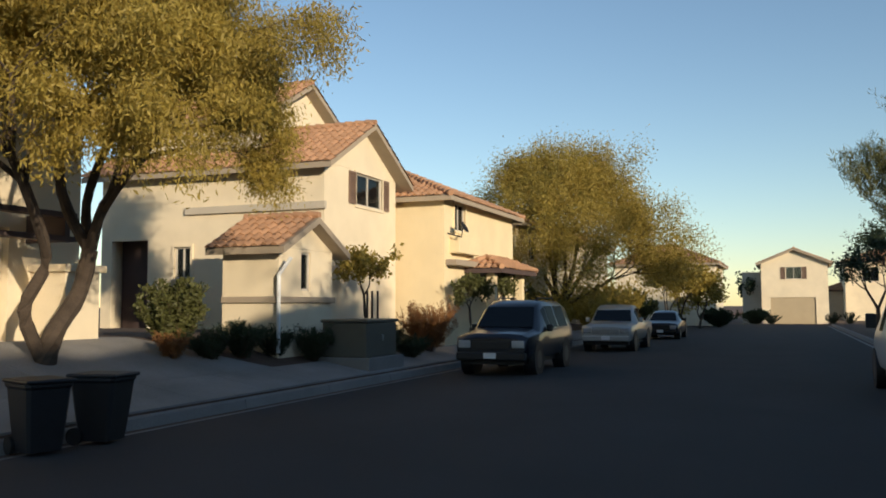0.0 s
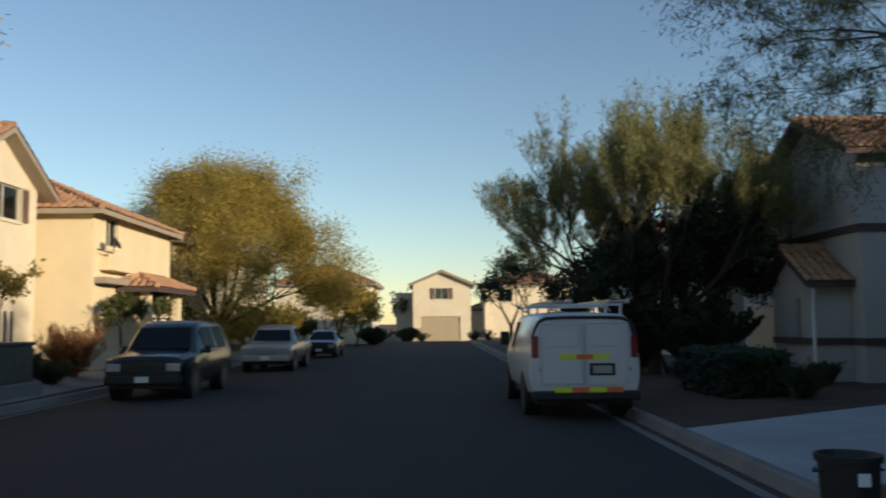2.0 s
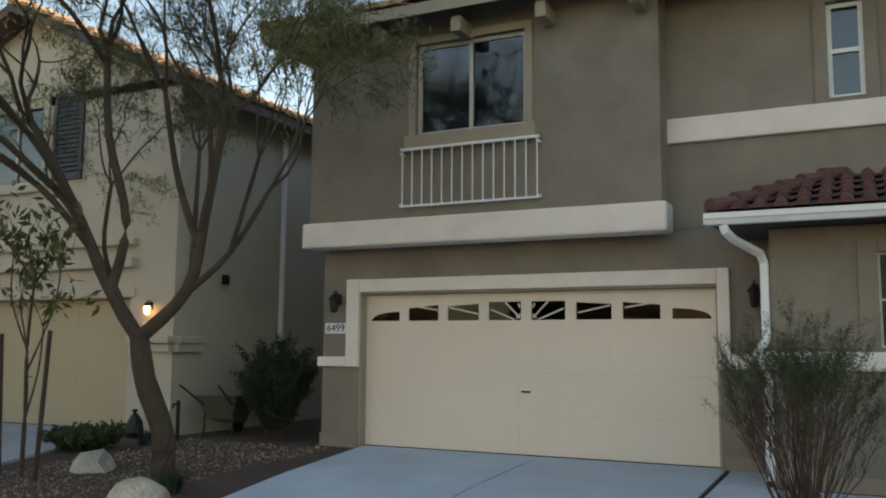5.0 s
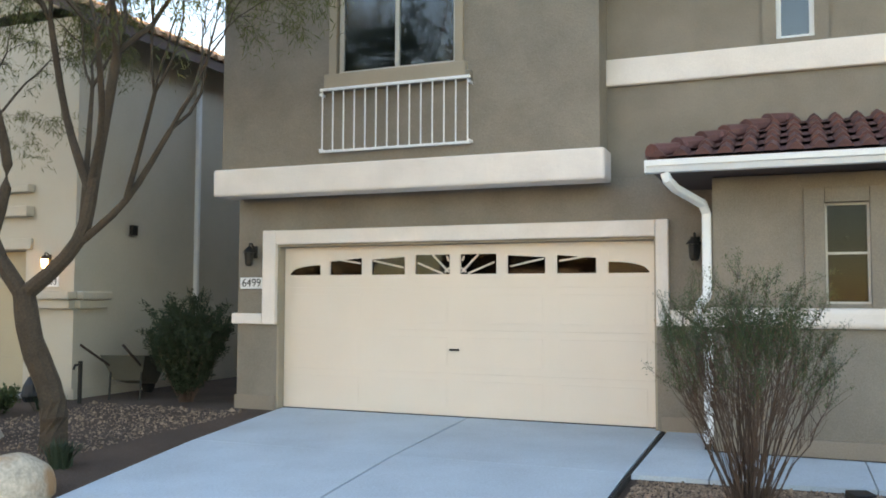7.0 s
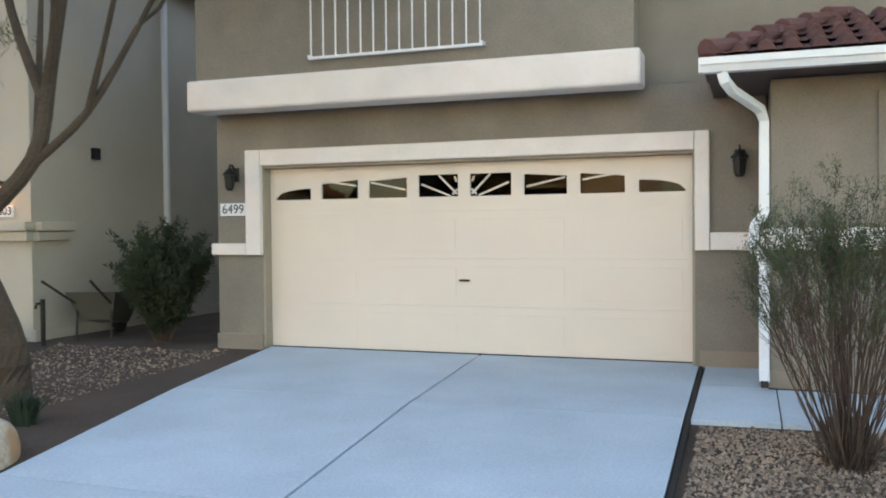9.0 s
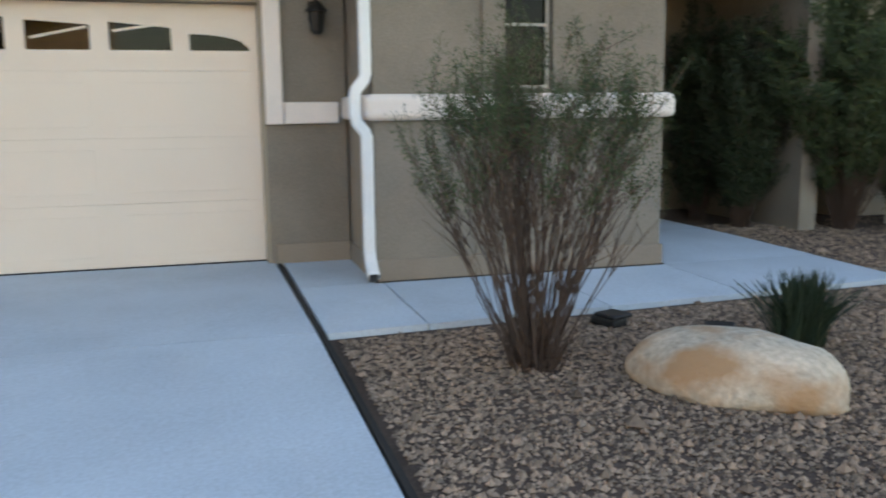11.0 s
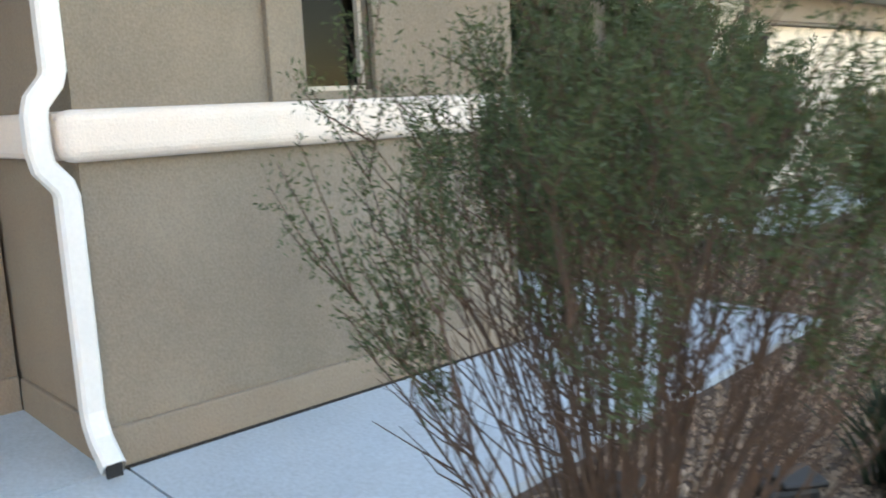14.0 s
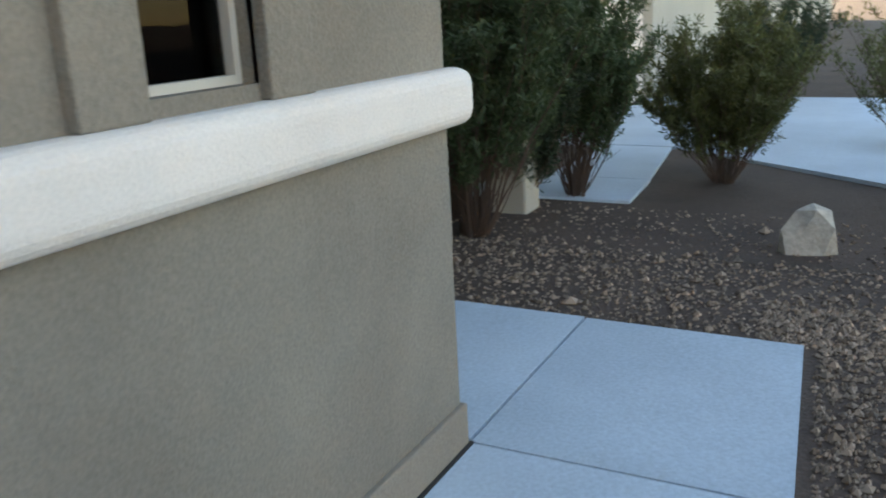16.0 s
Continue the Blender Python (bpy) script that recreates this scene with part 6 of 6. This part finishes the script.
# ---- bins and boxes at the kerb ----
def wheeled_bin(x, y, z, rz, label):
    o = thing("wheeled_bin", x, y, z, rz, label, "bin", "bins at the kerb")
    o.scale = (0.86, 0.86, 0.86)
    bm = bmesh.new()
    rows = []
    for zz, w, d in ((0.06, 0.24, 0.25), (0.5, 0.28, 0.31), (0.92, 0.31, 0.36), (0.96, 0.335, 0.385), (1.0, 0.335, 0.385)):
        rows.append([bm.verts.new((sx * w * kx, sy * d * ky, zz)) for sx, sy, kx, ky in ((-1, -1, 0.85, 1), (1, -1, 0.85, 1), (1, -1, 1, 0.85), (1, 1, 1, 0.85), (1, 1, 0.85, 1), (-1, 1, 0.85, 1), (-1, 1, 1, 0.85), (-1, -1, 1, 0.85))])
    for r, s in zip(rows, rows[1:]):
        for i in range(8):
            bm.faces.new((r[i], r[(i + 1) % 8], s[(i + 1) % 8], s[i]))
    bm.faces.new(rows[0])
    bm.faces.new(rows[-1])
    part("body", bm, BLACK, o)
    part("lid", slab(-0.35, 0.35, -0.42, 0.40, 1.0, 1.06, 0.025), BLACK, o)
    part("handle", tube(bmesh.new(), [(-0.28, 0.46, 0.97), (0.28, 0.46, 0.97)], [0.016] * 2, 8), BLACK, o)
    for s in (-0.27, 0.27):
        part("wheel", tube(bmesh.new(), [(s - 0.03, 0.28, 0.13), (s + 0.03, 0.28, 0.13)], [0.13, 0.13], 16), RUBBER, o)
    return o


wheeled_bin(-19.55, 4.0, ROAD - 0.04, 70, "black wheeled bin in the gutter")
wheeled_bin(-19.45, 4.95, ROAD - 0.04, 100, "black wheeled bin in the gutter")
o = thing("trash_can", -7.82, 2.95, ROAD - 0.045, 0, "open black plastic trash can in the gutter", "bin")
part("body", lathe(bmesh.new(), [(0.19, 0.0), (0.20, 0.01), (0.235, 0.66), (0.26, 0.665), (0.262, 0.72), (0.235, 0.72), (0.215, 0.66), (0.18, 0.03)], 28), BLACK, o)
for s in (-1, 1):
    part("handle", tube(bmesh.new(), [(s * 0.24, -0.07, 0.60), (s * 0.285, 0, 0.585), (s * 0.24, 0.07, 0.60)], [0.012] * 3, 6), BLACK, o)
part("label", slab(-0.05, 0.05, -0.262, -0.245, 0.50, 0.60, 0.004), PLAQUE, o)
o = thing("utility_box", -21.0, 15.4, ground_z(-21.0, 15.4) - 0.02, 0, "olive drab ground transformer box on a pad", "utility box")
part("pad", slab(-0.75, 0.75, -1.0, 1.0, -0.25, 0.22, 0.02), KERB, o)
part("cabinet", slab(-0.6, 0.6, -0.85, 0.85, 0.22, 1.05, 0.03), UTILITY, o)
part("lid", slab(-0.64, 0.64, -0.89, 0.89, 1.05, 1.13, 0.03), UTILITY, o)
part("hasp", slab(0.6, 0.63, -0.05, 0.05, 0.6, 0.75, 0.005), STEEL, o)


# ---- vehicles ----
def quad_panel(q, inset, lift, thick=0.012):
    """A thin panel on a patch: its corners drawn in by inset (two shares), raised by lift."""
    a, b, c, d = [Vector(p) for p in q]
    n = (b - a).cross(d - a).normalized()
    iu, iv = inset
    def at(u, v):
        return a.lerp(b, u).lerp(d.lerp(c, u), v)
    pts = [at(iu, iv), at(1 - iu, iv), at(1 - iu, 1 - iv), at(iu, 1 - iv)]
    bm = bmesh.new()
    lo, hi = [bm.verts.new(p + n * (lift - thick)) for p in pts], [bm.verts.new(p + n * lift) for p in pts]
    bm.faces.new(hi)
    bm.faces.new(lo[::-1])
    for i in range(4):
        bm.faces.new((lo[i], lo[(i + 1) % 4], hi[(i + 1) % 4], hi[i]))
    return bm


def section(s):
    """Half-section of a car body at a station (y, sill, belt, top, half widths at sill, belt, top)."""
    y, z0, zb, zt, w0, wb, wt = s
    zm = (z0 + zb) / 2
    r = min(0.09, (zt - zb) * 0.4 + 0.02)
    return [(w0, y, z0), (wb * 1.0, y, z0 + (zb - z0) * 0.25), (wb * 1.015, y, zm), (wb, y, zb), (wt + (wb - wt) * 0.12, y, zt - r), (wt - r * 0.6, y, zt - 0.01), (wt * 0.5, y, zt + 0.02)]


def vehicle(label, x, y, rz, stations, paint, wheels, radius, glass_sides, screens, category):
    o = thing("vehicle", x, y, ROAD, rz, label, category)
    bm = bmesh.new()
    rings = []
    for s in stations:
        h = section(s)
        loop = h + [(-p[0], p[1], p[2]) for p in h[::-1]]
        rings.append([bm.verts.new(p) for p in loop])
    n = len(rings[0])
    for r, s in zip(rings, rings[1:]):
        for k in range(n):
            f = bm.faces.new((r[k], r[(k + 1) % n], s[(k + 1) % n], s[k]))
            f.smooth = True
    bm.faces.new(rings[0])
    bm.faces.new(rings[-1][::-1])
    body = part("body", bm, paint, o)
    sub = body.modifiers.new("bevel", "BEVEL")
    sub.width, sub.segments, sub.limit_method = 0.025, 2, "ANGLE"
    part("underbody", slab(-stations[1][4] * 0.9, stations[1][4] * 0.9, stations[0][0] + 0.2, stations[-1][0] - 0.2, radius * 0.7, stations[1][1] + 0.05), BLACK, o)
    for i, j, a, b in glass_sides:       # side windows between two stations, from and to shares of the length
        for m in (1, -1):
            h, g = section(stations[i]), section(stations[j])
            def at(u, k):
                p = Vector(h[k]).lerp(Vector(g[k]), u)
                return Vector((p.x * m, p.y, p.z))
            q = [at(a, 3), at(b, 3), at(b, 4), at(a, 4)]
            if m < 0:
                q = [q[1], q[0], q[3], q[2]]
            part("side_window", quad_panel(q, (0.03, 0.08), 0.008), GLASS_CAR, o)
    for i, j in screens:                  # windscreen and rear window: from the belt line of one station to the roof of another
        h, g = section(stations[i]), section(stations[j])
        lo, hi = h[4] if stations[i][3] < stations[j][3] else h[3], g[5]
        q = [(-lo[0] * 0.93, lo[1], stations[i][3] + 0.01), (lo[0] * 0.93, lo[1], stations[i][3] + 0.01), (hi[0], hi[1], hi[2] + 0.02), (-hi[0], hi[1], hi[2] + 0.02)]
        if j < i:
            q = [q[1], q[0], q[3], q[2]]
        part("windscreen", quad_panel(q, (0.02, 0.04), 0.02), GLASS_CAR, o)
    for wy_ in wheels:
        for m in (1, -1):
            xo = m * (stations[2][5] - 0.10)
            w = part("wheel", tube(bmesh.new(), [(xo - m * 0.10, wy_, radius), (xo - m * 0.02, wy_, radius), (xo + m * 0.09, wy_, radius), (xo + m * 0.115, wy_, radius)], [radius * 0.93, radius, radius, radius * 0.9], 24), RUBBER, o)
            part("rim", tube(bmesh.new(), [(xo + m * 0.10, wy_, radius), (xo + m * 0.118, wy_, radius), (xo + m * 0.122, wy_, radius)], [radius * 0.62, radius * 0.60, radius * 0.2], 16), ALLOY, w)
            part("wheel_arch", tube(bmesh.new(), [(xo - m * 0.2, wy_, radius * 1.03), (m * (stations[2][5] * 1.015 + 0.003), wy_, radius * 1.03)], [radius * 1.18, radius * 1.18], 24), BLACK, o)
    return o


# the white van: its back faces the walker
van_st = [(0.0, 0.50, 1.15, 1.80, 0.93, 0.985, 0.76), (0.10, 0.45, 1.15, 1.89, 0.96, 1.0, 0.79), (2.0, 0.45, 1.15, 1.93, 0.96, 1.005, 0.80), (3.9, 0.45, 1.15, 1.90, 0.96, 1.0, 0.79), (4.75, 0.45, 1.15, 1.30, 0.95, 0.99, 0.84), (5.5, 0.48, 0.95, 1.08, 0.92, 0.95, 0.8), (5.65, 0.5, 0.85, 0.95, 0.88, 0.9, 0.76)]
van = vehicle("white work van with a roof rack and reflective tape", -8.40, 11.75, 0, van_st, PAINT_WHITE, (1.15, 4.7), 0.37, [(2, 3, 0.62, 0.98)], [(4, 3)], "van")
for m in (-1, 1):
    part("rear_door", slab(min(m * 0.012, m * 0.80), max(m * 0.012, m * 0.80), -0.022, 0.02, 0.60, 1.72, 0.05), PAINT_WHITE, van)
    part("tail_light", slab(min(m * 0.84, m * 0.965), max(m * 0.84, m * 0.965), -0.025, 0.03, 1.10, 1.50, 0.015), LENS_RED, van)
    part("rear_window", slab(min(m * 0.10, m * 0.70), max(m * 0.10, m * 0.70), -0.030, -0.015, 1.30, 1.64, 0.02), PAINT_WHITE, van)
    part("hinge", slab(min(m * 0.80, m * 0.84), max(m * 0.80, m * 0.84), -0.035, 0.0, 0.85, 0.93, 0.006), STEEL, van)
gasket = [(-0.955, -0.012, 1.45), (-0.90, -0.012, 1.62), (-0.82, -0.012, 1.76), (-0.70, -0.012, 1.815), (-0.35, -0.012, 1.83), (0.35, -0.012, 1.83), (0.70, -0.012, 1.815), (0.82, -0.012, 1.76), (0.90, -0.012, 1.62), (0.955, -0.012, 1.45)]
part("door_gasket", tube(bmesh.new(), gasket, [0.03] * len(gasket), 6), BLACK, van, "black rubber seal round the rear doors")
part("bumper", slab(-0.97, 0.97, -0.16, 0.10, 0.34, 0.51, 0.04), BLACK, van)
for z, y0, w0, names in ((1.12, -0.032, 0.46, 5), (0.535, -0.166, 0.62, 6)):
    n = 3 if names == 5 else 4
    for i in range(n):
        a = -w0 + i * 2 * w0 / n
        part("reflective_tape", slab(a + (0.0 if names == 5 else 0.05), a + 2 * w0 / n - 0.004 + (0.0 if names == 5 else 0.05), y0 - 0.004, y0 + 0.012, z - 0.045, z + 0.045), (TAPE_YELLOW, TAPE_ORANGE)[i % 2], van, ("yellow reflective tape", "orange reflective tape")[i % 2])
part("licence_plate", slab(0.08, 0.55, -0.036, -0.02, 0.78, 1.0, 0.01), BLACK, van)
part("plate_face", slab(0.14, 0.49, -0.042, -0.034, 0.82, 0.96, 0.006), STEEL, van)
for m in (-1, 1):
    mir = part("mirror", slab(min(m * 1.02, m * 1.22), max(m * 1.02, m * 1.22), 3.95, 4.05, 1.25, 1.55, 0.03), BLACK, van)
rack = thing("roof_rack", -8.40, 11.75, ROAD + 1.93, 0, "white metal roof rack with ladders", "rack")
for yy in (0.5, 1.9, 3.3):
    part("cross_bar", slab(-0.82, 0.82, yy - 0.02, yy + 0.02, 0.12, 0.16, 0.008), WHITE_METAL, rack)
    for m in (-0.78, 0.78):
        part("foot", slab(m - 0.02, m + 0.02, yy - 0.02, yy + 0.02, -0.06, 0.12), WHITE_METAL, rack)
for m in (-0.55, 0.5):
    part("ladder_rail", slab(m - 0.02, m + 0.02, 0.1, 3.8, 0.16, 0.23, 0.005), STEEL, rack)
    part("ladder_rail", slab(m + 0.33, m + 0.37, 0.1, 3.8, 0.16, 0.23, 0.005), STEEL, rack)
    for k in range(11):
        part("rung", tube(bmesh.new(), [(m, 0.25 + k * 0.34, 0.195), (m + 0.35, 0.25 + k * 0.34, 0.195)], [0.015] * 2, 6), STEEL, rack)

# parked nose towards the walker on the other side
suv_st = [(0.0, 0.55, 0.80, 0.92, 0.80, 0.86, 0.74), (0.12, 0.42, 0.95, 1.02, 0.88, 0.93, 0.80), (1.15, 0.40, 1.05, 1.14, 0.92, 0.97, 0.82), (1.75, 0.40, 1.08, 1.70, 0.92, 0.97, 0.72), (2.2, 0.40, 1.10, 1.86, 0.92, 0.97, 0.70), (4.2, 0.42, 1.10, 1.86, 0.92, 0.97, 0.70), (4.75, 0.46, 1.08, 1.74, 0.90, 0.95, 0.70), (4.85, 0.5, 0.95, 1.05, 0.86, 0.92, 0.72)]
suv = vehicle("dark blue sport utility vehicle parked at the kerb", -17.95, 16.5, 0, suv_st, PAINT_NAVY, (0.95, 3.85), 0.38, [(3, 4, 0.2, 1.0), (4, 5, 0.02, 0.42), (4, 5, 0.46, 0.98)], [(2, 3)], "car")
pick_st = [(0.0, 0.55, 0.82, 0.92, 0.80, 0.86, 0.74), (0.12, 0.42, 0.95, 1.02, 0.88, 0.93, 0.80), (1.3, 0.42, 1.02, 1.10, 0.90, 0.95, 0.82), (1.75, 0.42, 1.05, 1.55, 0.90, 0.95, 0.72), (2.15, 0.42, 1.05, 1.75, 0.90, 0.95, 0.68), (3.0, 0.42, 1.05, 1.74, 0.90, 0.95, 0.68), (3.25, 0.42, 1.05, 1.12, 0.90, 0.95, 0.86), (5.3, 0.45, 1.05, 1.10, 0.90, 0.95, 0.88)]
pick = vehicle("pale silver pickup truck parked at the kerb", -17.4, 28.5, 0, pick_st, PAINT_SILVER, (0.95, 4.2), 0.37, [(3, 4, 0.2, 1.0), (4, 5, 0.05, 0.9)], [(2, 3)], "pickup truck")
car_st = [(0.0, 0.45, 0.65, 0.72, 0.76, 0.82, 0.70), (0.12, 0.30, 0.75, 0.82, 0.82, 0.87, 0.76), (1.2, 0.30, 0.86, 0.92, 0.84, 0.90, 0.76), (1.9, 0.30, 0.90, 1.32, 0.84, 0.90, 0.62), (2.3, 0.30, 0.90, 1.44, 0.84, 0.90, 0.58), (3.2, 0.30, 0.92, 1.40, 0.84, 0.90, 0.58), (4.0, 0.32, 0.92, 1.02, 0.82, 0.88, 0.68), (4.6, 0.4, 0.85, 0.92, 0.78, 0.84, 0.66)]
sedan = vehicle("dark sedan parked behind the pickup", -17.1, 41.4, 0, car_st, PAINT_NAVY, (0.9, 3.6), 0.32, [(3, 4, 0.1, 1.0), (4, 5, 0.05, 0.95)], [(2, 3)], "car")
far_car = vehicle("pale car parked on the far drive", -2.6, -20.6, 90, car_st, PAINT_SILVER, (0.9, 3.6), 0.32, [(3, 4, 0.1, 1.0), (4, 5, 0.05, 0.95)], [(2, 3)], "car")
far_car.location.z = ground_z(-3, -20) + 0.0
for car, w, zl, zg, zp in ((suv, 0.86, 0.78, 0.74, 0.50), (pick, 0.86, 0.80, 0.76, 0.52), (sedan, 0.78, 0.62, 0.60, 0.42)):
    for m in (-1, 1):
        part("headlight", slab(min(m * w * 0.62, m * w), max(m * w * 0.62, m * w), -0.03, 0.16, zl - 0.10, zl + 0.09, 0.025), LENS_CLEAR, car)
        part("mirror", slab(min(m * 0.97, m * 1.12), max(m * 0.97, m * 1.12), 1.75, 1.86, zl + 0.28, zl + 0.46, 0.02), BLACK if car != pick else PAINT_SILVER, car)
    part("grille", slab(-w * 0.58, w * 0.58, -0.028, 0.08, zg - 0.10, zg + 0.10, 0.015), BLACK if car != pick else STEEL, car)
    part("bumper", slab(-w * 1.04, w * 1.04, -0.10, 0.16, zp - 0.12, zp + 0.08, 0.04), BLACK if car is suv else PAINT_SILVER if car is pick else PAINT_NAVY, car)
    part("licence_plate", slab(-0.16, 0.16, -0.115, -0.098, zp - 0.07, zp + 0.07, 0.006), PLAQUE, car)
for m in (-0.55, 0.55):
    part("roof_rail", tube(bmesh.new(), [(m, 2.3, 1.88), (m, 2.4, 1.94), (m, 4.0, 1.94), (m, 4.1, 1.88)], [0.018] * 4, 6), BLACK, suv)
o = thing("satellite_dish", -21.05, 23.0, 3.95, 0, "dark satellite dish on the cream wall", "dish")
bm = lathe(bmesh.new(), [(0.02, 0.0), (0.12, 0.02), (0.21, 0.07), (0.22, 0.085), (0.20, 0.075), (0.02, 0.015)], 18)
bmesh.ops.rotate(bm, cent=(0, 0, 0), matrix=Matrix.Rotation(radians(60), 3, "Y"), verts=bm.verts)
part("dish", bm, IRON, o)
part("mast", tube(bmesh.new(), [(-0.56, 0, -0.15), (-0.05, 0, -0.3), (0.0, 0, 0.0)], [0.02] * 3, 6), IRON, o)

o = thing("window_ornament", BX + 0.115, -4.31, 2.02, 0, "clear faceted ornament hanging in the bay window", "ornament")
part("crystal", lathe(bmesh.new(), [(0.002, -0.05), (0.035, 0.0), (0.002, 0.045)], 8), LENS_CLEAR, o)
part("string", tube(bmesh.new(), [(0, 0, 0.04), (0, 0, 0.28)], [0.0015, 0.0015], 4), STEEL, o)
shrub(-2.0, 5.75, ground_z(-2.0, 5.75), 140, 0.22, 0.5, 40, LEAF_GREEN, "low green ground cover beside the drive", 0.12, 40, 0.05, 0.1, None, (0, 0), 0.3)
o = thing("trash_bag", -0.62, 6.15, ground_z(-0.6, 6.1), 0, "small black plastic bag by the garage pier", "bag")
bm = lathe(bmesh.new(), [(0.10, 0.0), (0.14, 0.08), (0.12, 0.24), (0.05, 0.34), (0.02, 0.37), (0.05, 0.42)], 14)
for v in bm.verts:
    v.co += v.co.normalized() * 0.03 * noise.noise(v.co * 14)
part("bag", bm, BLACK, o)
